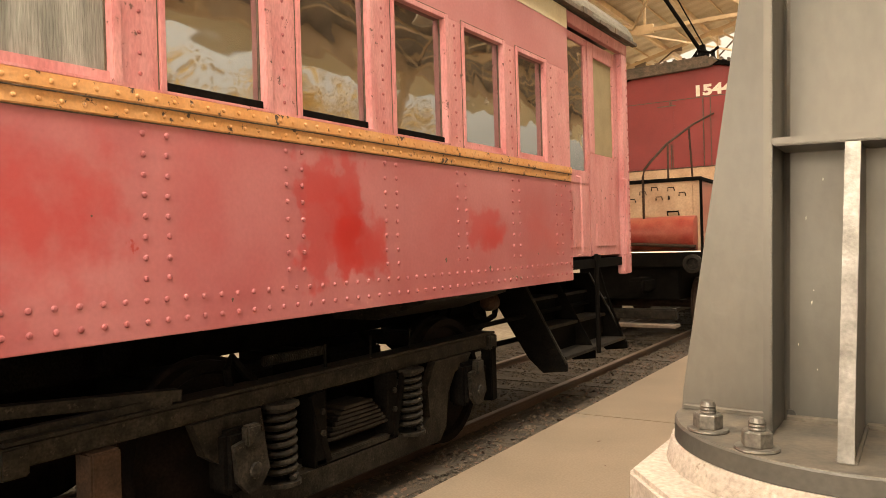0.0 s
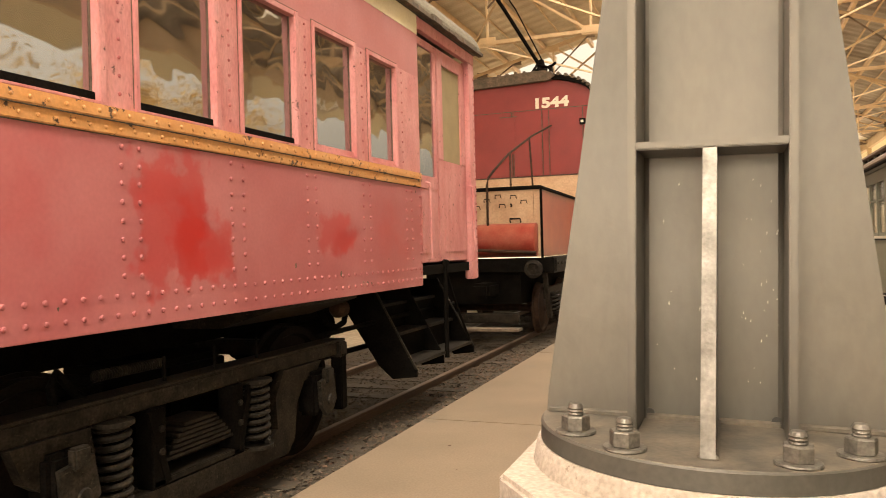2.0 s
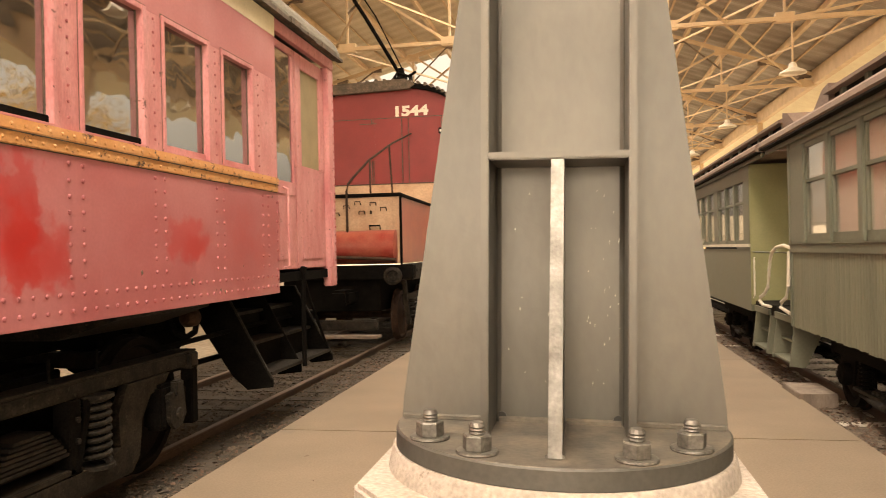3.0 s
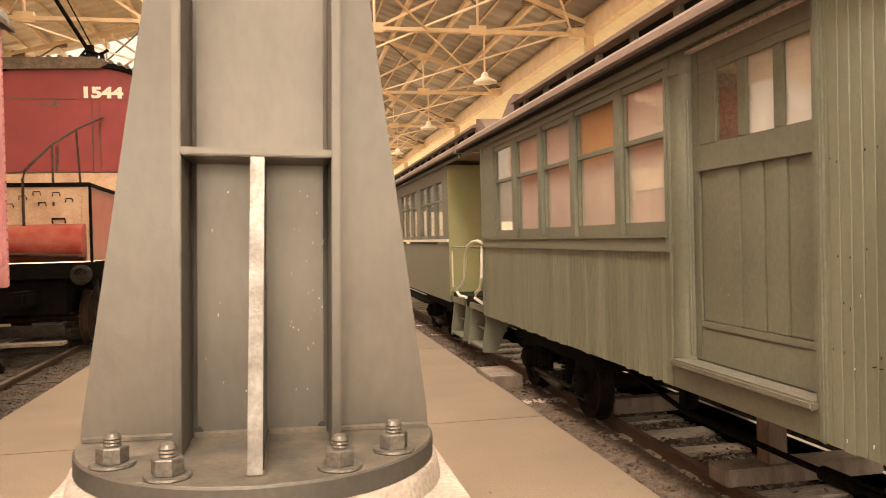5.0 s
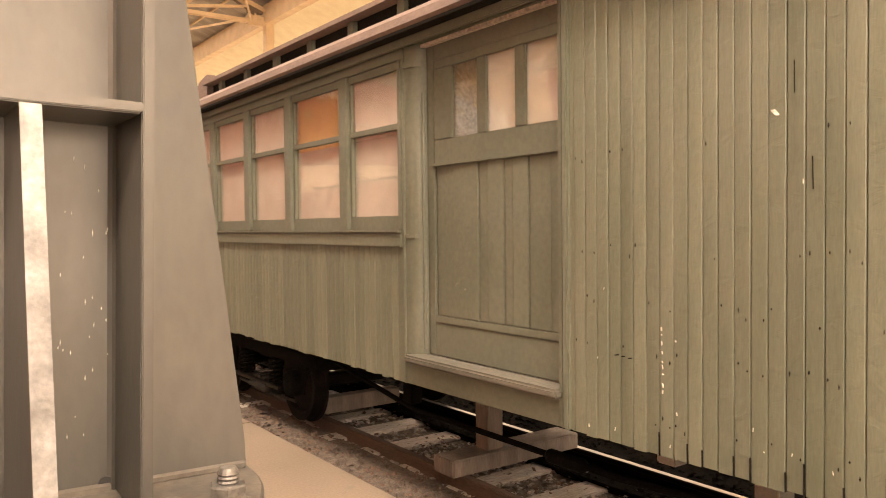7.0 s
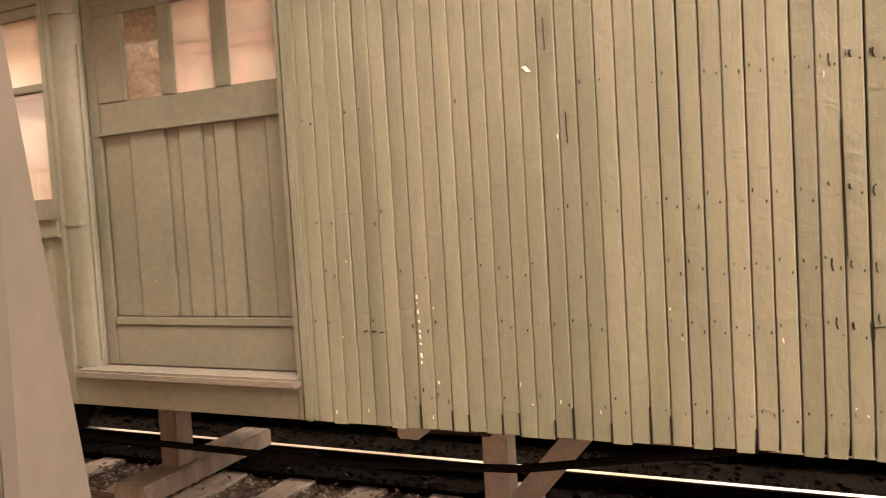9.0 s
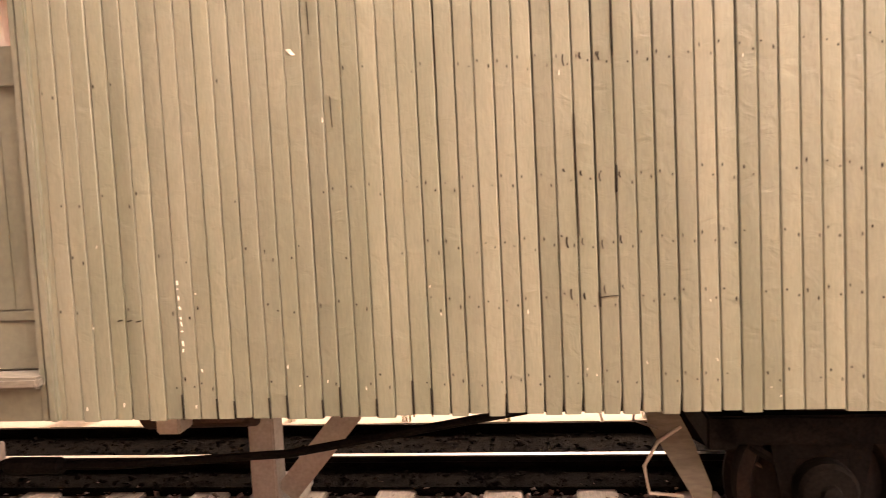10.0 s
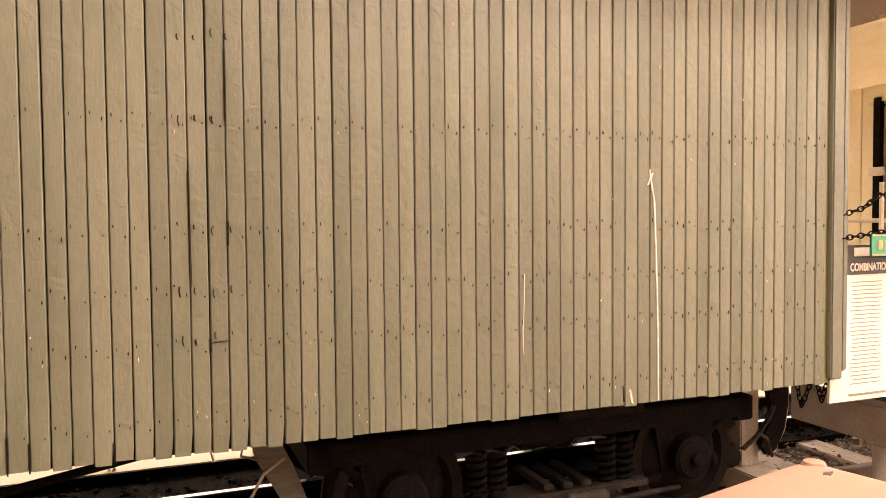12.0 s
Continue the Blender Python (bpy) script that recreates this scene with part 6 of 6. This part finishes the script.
lettering("COMBINATION C", 0.062, pose(-0.006, 0.405, 0.292, 90, 0, -90) @ Matrix.Diagonal((0.72, 1, 1, 1)), panel_white, notice)
part("text_bar", box(-0.006, -0.004, 0.20, 0.375, 0.375, 0.425, 0), panel_white, notice)
r = random.Random(11)
for col, (ya, yb) in enumerate(((0.15, 0.40), (-0.5, 0.05))):
    for k in range(26):
        z = 0.23 - 0.0235 * k
        if col == 1 and k < 8:
            continue
        part("text_line", box(-0.0016, 0.0, ya + r.uniform(0, 0.08) * (k % 6 == 5), yb - r.uniform(0, 0.03), z - 0.006, z, 0), interior_grey, notice)
part("drawing_frame", box(-0.002, 0.0, -0.3, 0.05, 0.06, 0.21, 0), interior_grey, notice)
part("drawing_panel", box(-0.004, -0.002, -0.29, 0.04, 0.07, 0.20, 0), panel_white, notice)
part("caption_panel", box(-0.002, 0.0, -0.3, 0.04, -0.38, -0.28, 0), interior_grey, notice)
sign = thing("hanging_sign", "small green enamel sign hung on a chain", "sign", at=(GX - 0.05, -1.415, 1.49))
part("plate", box(0.0, 0.015, -0.28, 0.20, -0.07, 0.07, 0.01), sign_green, sign)
part("border", box(-0.003, 0.0, -0.27, 0.19, 0.052, 0.060, 0), sign_gold, sign)
part("border", box(-0.003, 0.0, -0.27, 0.19, -0.060, -0.052, 0), sign_gold, sign)
for k in range(7):
    part("letter_bar", box(-0.003, 0.0, 0.11 - 0.055 * k, 0.145 - 0.055 * k, -0.028, 0.028, 0), sign_gold, sign)


def chain(points, name="chain"):
    """Oval links along points."""
    t = thing(name, "thin rusty iron chain hung at the car end", "chain", "chains")
    total = 0
    pts = [Vector(p) for p in points]
    for a, b in zip(pts, pts[1:]):
        n = max(1, int((b - a).length / 0.036))
        for k in range(n):
            c = a.lerp(b, (k + 0.5) / n)
            d = (b - a).normalized()
            m = Matrix.Translation(c) @ d.to_track_quat("X", "Z").to_matrix().to_4x4() @ pose(0, 0, 0, 90 * (total % 2), 0, 0)
            total += 1
            ring = [m @ Vector((0.025 * math.cos(q), 0.014 * math.sin(q), 0)) for q in [i * math.tau / 10 for i in range(11)]]
            part("link", tube(ring, 0.0045, 5), black_iron, t)
    return t


chain([(GX + 0.0, -1.04, 1.66), (GX - 0.01, -1.20, 1.70), (GX - 0.02, -1.32, 1.78), (GX, -1.5, 1.76), (GX, -1.9, 1.78)])
chain([(GX - 0.01, -1.04, 1.53), (GX - 0.03, -1.3, 1.56), (GX - 0.03, -1.6, 1.575), (GX - 0.03, -1.9, 1.56)])
chain([(GX + 0.3, -1.02, 0.72), (GX + 0.32, -1.10, 0.50), (GX + 0.3, -1.18, 0.70), (GX + 0.3, -1.24, 0.52), (GX + 0.3, -1.3, 0.70)])
chain([(GX + 0.34, -0.32, 0.58), (GX + 0.35, -0.40, 0.47), (GX + 0.34, -0.47, 0.37), (GX + 0.34, -0.56, 0.31), (GX + 0.34, -0.66, 0.29)])
end_car = thing("cream_coach", "cream wooden coach end with a dark doorway", "railway car", at=(0, 0, 0))
for k in range(5):
    part("end_board", box(GX + 0.05 + 0.145 * k, GX + 0.19 + 0.145 * k, -3.05, -3.0, GB + 0.1, 2.72, 0.004), cream_paint, end_car)
part("side", box(GX, GX + 0.05, -14, -3.0, GB, EAVE_G, 0.004), cream_paint, end_car)
part("end_door", box(TX_G - 0.40, TX_G + 0.27, -3.04, -2.98, GB + 0.15, 2.55, 0.01), interior_grey, end_car)
part("door_jamb", box(TX_G + 0.26, TX_G + 0.34, -3.06, -2.95, GB + 0.15, 2.62, 0.01), black_iron, end_car)
for k in range(5):
    part("end_board", box(TX_G + 0.345 + 0.14 * k, TX_G + 0.48 + 0.14 * k, -3.05, -3.0, GB + 0.1, 2.72, 0.004), cream_paint, end_car)
part("door_head", box(TX_G - 0.45, TX_G + 0.40, -3.05, -2.96, 2.56, 2.72, 0.02), cream_paint, end_car)
part("hood", prism([(GX - 0.08, 2.78), (GX - 0.08, 2.90), (TX_G, 3.30), (XF + 0.08, 2.90), (XF + 0.08, 2.78), (TX_G, 3.12)], "y", -14, -1.9), cream_paint, end_car, "cream curved platform roof")
part("platform_floor", box(GX + 0.02, XF - 0.02, -3.0, -1.92, GB - 0.06, GB + 0.10, 0.01), pale_wood, end_car)
part("railing_bar", rod((GX + 0.04, -2.9, 1.62), (XF - 0.05, -2.2, 1.62), 0.016), white_iron, end_car)
part("railing_bar", rod((GX + 0.04, -2.9, 1.90), (GX + 0.6, -2.5, 1.90), 0.016), white_iron, end_car)
for k in range(3):
    part("railing_post", rod((GX + 0.15 + 0.35 * k, -2.4, GB + 0.1), (GX + 0.15 + 0.35 * k, -2.4, 1.9), 0.016), white_iron, end_car)
part("door_lock", box(TX_G + 0.22, TX_G + 0.36, -2.955, -2.93, 1.98, 2.05, 0.006), white_iron, end_car)
part("brake_ratchet", lathe([(0.02, -0.04), (0.05, -0.02), (0.05, 0.02), (0.02, 0.04)], (GX + 0.35, -2.4, 1.62), "y", 14), white_iron, end_car)
bm = box(GX - 0.02, GX + 0.9, -1.75, -1.60, 0.24, 0.48, 0.01)
beam = tagged(part("end_timber", bm, pale_wood), "pale painted timber lying across the rails", "timber")
bm = box(GX + 0.05, GX + 0.25, -1.75, -1.60, -0.14, 0.24, 0.01)
tagged(part("timber_block", bm, pale_wood), "pale timber block under the beam", "block")

bin_thing = thing("utility_bin", "tan moulded plastic bin with a rounded lid", "bin", at=(0.05, 0.67, 0.0))
bin_thing.rotation_euler = (0, 0, radians(14))
part("body", box(-0.31, 0.31, -0.31, 0.31, 0.0, 0.72, 0.06), tan_plastic, bin_thing, smooth=True)
bm = bmesh.new()
rings = []
for grow, z in ((0.0, 0.715), (0.012, 0.722), (0.014, 0.752), (0.004, 0.770), (-0.030, 0.788), (-0.10, 0.803), (-0.24, 0.812)):
    half, rad = 0.37 + grow, max(0.02, 0.11 + grow)
    ring = []
    for cx, cy, a0 in ((1, 1, 0), (-1, 1, 90), (-1, -1, 180), (1, -1, 270)):
        for k in range(7):
            a = radians(a0 + 15 * k)
            ring.append(bm.verts.new((cx * (half - rad) + rad * math.cos(a), cy * (half - rad) + rad * math.sin(a), z)))
    rings.append(ring)
for q, w in zip(rings, rings[1:]):
    for k in range(len(q)):
        bm.faces.new((q[k], q[(k + 1) % len(q)], w[(k + 1) % len(q)], w[k]))
bm.faces.new(rings[-1])
bm.faces.new(rings[0][::-1])
part("lid", bm, tan_plastic, bin_thing, smooth=True)
part("lid_lug", lathe([(0.040, 0.765), (0.043, 0.79), (0.034, 0.806), (0.012, 0.811)], (0.295, -0.305, 0), sides=18), tan_plastic, bin_thing, smooth=True)
part("dark_mark", prism([(0.18, -0.20), (0.195, -0.245), (0.21, -0.21), (0.20, -0.19)], "z", 0.806, 0.8095), ink_black, bin_thing)

# ---- outside the shed ----
def tree(x, y, h, seed):
    r = random.Random(seed)
    t = thing("tree", "broad dry-leaved tree outside the shed", "tree", "trees outside", at=(x, y, -0.2))
    bm = rod((0, 0, 0), (0.1, 0.05, h * 0.45), 0.22, 10, 0.13)
    tips = []
    for k in range(9):
        a = k * 2.4
        p = (r.uniform(1.2, 2.6) * math.cos(a), r.uniform(1.2, 2.6) * math.sin(a), h * r.uniform(0.5, 0.85))
        add_rod(bm, (0.08, 0.04, h * r.uniform(0.28, 0.44)), p, 0.09, 6, 0.02)
        tips.append(p)
    part("trunk", bm, bark, t)
    verts, faces = [], []
    for k in range(2600):
        c = Vector(r.choice(tips)) + Vector((r.gauss(0, 0.75), r.gauss(0, 0.75), r.gauss(0, 0.6)))
        m = Matrix.Translation(c) @ Euler((r.uniform(-1.2, 1.2), r.uniform(-1.2, 1.2), r.uniform(0, 6.3))).to_matrix().to_4x4()
        s = r.uniform(0.07, 0.16)
        i = len(verts)
        verts += [m @ Vector(q) for q in ((-s, 0, 0), (0, -s * 0.5, 0.02), (s, 0, 0), (0, s * 0.5, 0.02))]
        faces.append((i, i + 1, i + 2, i + 3))
    me = bpy.data.meshes.new("crown")
    me.from_pydata(verts, [], faces)
    me.materials.append(leaf_mat)
    crown = new("crown", me)
    crown.parent = t
    return t


kinds = [tree(16.0, 12.5, 10.5, 1), tree(18.5, 19.0, 12.0, 2)]
for k, (x, y, a) in enumerate(((17.0, 6.0, 40), (17.5, 26.0, 90), (21.0, 15.0, 130), (16.5, 33.0, 200), (19.0, -1.0, 260), (-17, 4, 20), (-19, 11, 75), (-16.5, 19, 160), (-20, -3, 220), (-18, 27, 300), (5, -24, 100), (-6, -27, 10))):
    copy_thing(kinds[k % 2], pose(x, y, -0.2, 0, 0, a))
shed2 = thing("far_building", "long cream-painted building beyond the tracks", "building", at=(0, 0, 0))
part("wall", box(27.5, 28, 25, 95, -0.2, 5.2, 0), far_wall, shed2)
part("roof", prism([(27.0, 5.2), (34, 8.6), (34, 8.8), (27.0, 5.4)], "y", 24.5, 95.5), far_wall, shed2)


def grass_tuft(x, y, z, h, seed):
    r = random.Random(seed)
    verts, faces = [], []
    for k in range(16):
        a, lean, w, s = r.uniform(0, 6.3), r.uniform(0.05, 0.5), 0.004, h * r.uniform(0.5, 1.1)
        bx, by = r.uniform(-0.03, 0.03), r.uniform(-0.03, 0.03)
        dx, dy = math.cos(a), math.sin(a)
        i = len(verts)
        verts += [(bx - dy * w, by + dx * w, 0), (bx + dy * w, by - dx * w, 0), (bx + dx * lean * s * 0.5, by + dy * lean * s * 0.5, s * 0.7), (bx + dx * lean * s, by + dy * lean * s, s)]
        faces += [(i, i + 1, i + 2), (i, i + 2, i + 3)]
    me = bpy.data.meshes.new("grass_tuft")
    me.from_pydata(verts, [], faces)
    me.materials.append(grass_mat)
    ob = new("grass_tuft", me)
    ob.location = (x, y, z)
    tagged(ob, "small tuft of dry straw-coloured grass by the track", "grass", "grass tufts")


for k, (x, y, z, h) in enumerate(((3.93, 3.55, 0.0, 0.13), (3.92, 2.85, 0.0, 0.10), (3.90, 5.2, 0.0, 0.10), (3.95, 4.4, 0.0, 0.08), (3.30, 2.55, -0.12, 0.14), (3.93, 1.9, 0.0, 0.09))):
    grass_tuft(x, y, z, h, 60 + k)


# ---- sheathing boards, laid last ----
def board_mesh(h, w, seed, rot=0.0):
    """A beaded board: long and narrow with softened edges and a slightly uneven foot."""
    r = random.Random(seed)
    bm = bmesh.new()
    d = r.uniform(-0.006, 0.010)
    sec = [(-w / 2, 0.0), (-w / 2 + 0.001, -0.014), (-w / 2 + 0.005, -0.0185), (0, -0.0195), (w / 2 - 0.005, -0.0185), (w / 2 - 0.001, -0.014), (w / 2, 0.0)]
    levels = [(d, 0.0), (0.09, 0.0), (h * 0.33, r.uniform(-0.0008, 0.0008)), (h * 0.66, r.uniform(-0.0008, 0.0008)), (h, 0.0)]
    rings = [[bm.verts.new((x, (y + b) if z > 0.05 else max(y + b, -w / 2 + rot), z)) for y, x in sec] for z, b in levels]
    for a, b in zip(rings, rings[1:]):
        for k in range(len(sec) - 1):
            bm.faces.new((a[k], a[k + 1], b[k + 1], b[k]))
    bm.faces.new(rings[0][::-1])
    bmesh.ops.recalc_face_normals(bm, faces=bm.faces[:])
    return bm


pitch = 0.0732
tall = [mesh_of("board", board_mesh(EAVE_G - GB, pitch - 0.0016 - 0.0007 * (k % 3), k, (0.0, 0.009, 0.004)[k % 3]), green_paint, True) for k in range(9)]
tight = [mesh_of("board", board_mesh(EAVE_G - GB, pitch - 0.0007 - 0.0004 * (k % 3), 40 + k, (0.0, 0.004, 0.0)[k % 3]), green_paint, True) for k in range(6)]
y = 2.290 + 31 * pitch - pitch / 2
while y > GY0 + 0.05:
    me = rng.choice(tight) if y > 3.1 else rng.choice(tall) if y > 1.9 else rng.choice(tall[::3])
    piece("board", me, green_car, pose(GX + 0.0195 + rng.uniform(-0.0012, 0.0012), y, GB, rng.uniform(-0.05, 0.05), 0, rng.uniform(-1.2, 1.2)))
    y -= pitch
part("board", box(GX + 0.001, GX + 0.02, 2.290 + 31 * pitch, GD0 - 0.0755, GB, EAVE_G, 0.002), green_paint, green_car)
low = [mesh_of("board", board_mesh(1.606 - GB, pitch - 0.0014 - 0.0006 * (k % 3), 20 + k), green_paint, True) for k in range(6)]
y = GW0 + 0.036 + pitch / 2
while y < GY1 - 0.06:
    piece("board", rng.choice(low), green_car, pose(GX + 0.0195 + rng.uniform(-0.0006, 0.0006), y, GB))
    y += pitch
bm = bmesh.new()
r = random.Random(3)
for z in (2.06, 1.62, 1.38, 1.16, 0.86):
    y = 2.290 + 31 * pitch - pitch / 2
    while y > GY0 + 0.05:
        for s in (-1, 1):
            if r.random() < (0.75 if y < 3.0 else 0.30):
                zz = z + s * 0.016 + r.uniform(-0.012, 0.012)
                yy = y + s * 0.020 + r.uniform(-0.004, 0.004)
                h, w = r.uniform(0.004, 0.011), r.uniform(0.0018, 0.0038)
                add_prism(bm, [(yy - w, zz), (yy, zz - h), (yy + w, zz), (yy, zz + h)], "x", GX - 0.0022, GX + 0.004)
        y -= pitch
tagged(part("nail_hole", bm, dark_gap, green_car, "dark nail holes in the boards"), kind="stuff")


def scrape(points, width):
    """A thin scratch through the paint along points (y, z)."""
    bm = bmesh.new()
    for (ya, za), (yb, zb) in zip(points, points[1:]):
        add_prism(bm, [(ya - width, za), (ya + width, za), (yb + width * 0.8, zb), (yb - width * 0.8, zb)], "x", GX - 0.0032, GX + 0.002)
    return part("paint_scratch", bm, paint_chip, green_car, "bare pale scratch in the paint")


scrape([(0.245, 1.90), (0.235, 1.84), (0.215, 1.74), (0.205, 1.50), (0.195, 1.20), (0.190, 0.95), (0.188, 0.73)], 0.0035)
scrape([(0.255, 1.82), (0.225, 1.88)], 0.004)
scrape([(0.945, 1.40), (0.949, 1.24), (0.955, 1.12), (0.951, 1.02)], 0.0016)
scrape([(0.36, 0.80), (0.345, 0.73)], 0.006)
scrape([(3.515, 2.168), (3.495, 2.145)], 0.010)
dash = random.Random(5)
for k in range(9):
    z = 1.285 - 0.034 * k + dash.uniform(-0.010, 0.010)
    scrape([(4.034 - 0.0008 * k, z), (4.032 - 0.0008 * k + dash.uniform(-0.003, 0.003), z - dash.uniform(0.005, 0.02))], dash.uniform(0.0012, 0.003))


def split(points, width):
    """A dark crack in a board along points (y, z)."""
    bm = bmesh.new()
    width *= 0.6
    for (ya, za), (yb, zb) in zip(points, points[1:]):
        add_prism(bm, [(ya - width, za), (ya + width, za), (yb + width, zb), (yb - width, zb)] if abs(za - zb) > abs(ya - yb) else [(ya, za - width), (ya, za + width), (yb, zb + width), (yb, zb - width)], "x", GX - 0.0028, GX + 0.004)
    part("board_split", bm, dark_gap, green_car, "dark split in a board")


knot_rng = random.Random(31)
for z in (2.40, 2.075, 1.63, 1.365, 1.185):
    for y in (2.475, 2.412, 2.345, 2.283):
        dy, dz, h = knot_rng.uniform(-0.008, 0.008), knot_rng.uniform(-0.02, 0.02), knot_rng.uniform(0.006, 0.022)
        split([(y + dy, z + dz + h), (y + dy + 0.002, z + dz), (y + dy - 0.003, z + dz - h)], knot_rng.uniform(0.003, 0.006))
split([(2.437, 1.86), (2.434, 1.70), (2.430, 1.40)], 0.0028)
split([(2.366, 1.165), (2.33, 1.17), (2.295, 1.172)], 0.0022)
split([(2.291, 2.35), (2.290, 2.22), (2.290, 2.06)], 0.0028)
split([(2.285, 1.66), (2.287, 1.56)], 0.0045)
split([(2.365, 1.185), (2.362, 1.13)], 0.006)
split([(3.36, 1.98), (3.357, 1.86)], 0.0022)
split([(3.43, 2.34), (3.428, 2.22)], 0.0022)
split([(0.40, 0.82), (0.395, 0.74)], 0.005)
for y, z0, z1 in ((4.02, 0.72, 0.82), (3.88, 0.72, 0.80), (3.80, 0.72, 0.79), (3.66, 0.72, 0.80), (3.59, 0.72, 0.81), (3.44, 0.72, 0.79), (3.37, 0.72, 0.84), (3.22, 0.72, 0.79), (3.07, 0.72, 0.86), (3.0, 0.72, 0.83), (2.71, 0.72, 0.80)):
    k = round((y - 2.290) / pitch)
    split([(2.290 + k * pitch, z0 - 0.004), (2.290 + k * pitch + 0.002, z1)], 0.0036)
for y, z in ((4.30, 1.13), (4.22, 1.125), (4.26, 1.128)):
    split([(y, z), (y - 0.022, z + 0.004)], 0.004)
r = random.Random(21)
for k in range(46):
    y, z = r.uniform(-0.9, 4.5), r.choice((r.uniform(0.74, 0.92), r.uniform(0.8, 2.6)))
    scrape([(y, z), (y + r.uniform(-0.003, 0.003), z + r.uniform(0.005, 0.018))], r.uniform(0.0007, 0.0017))
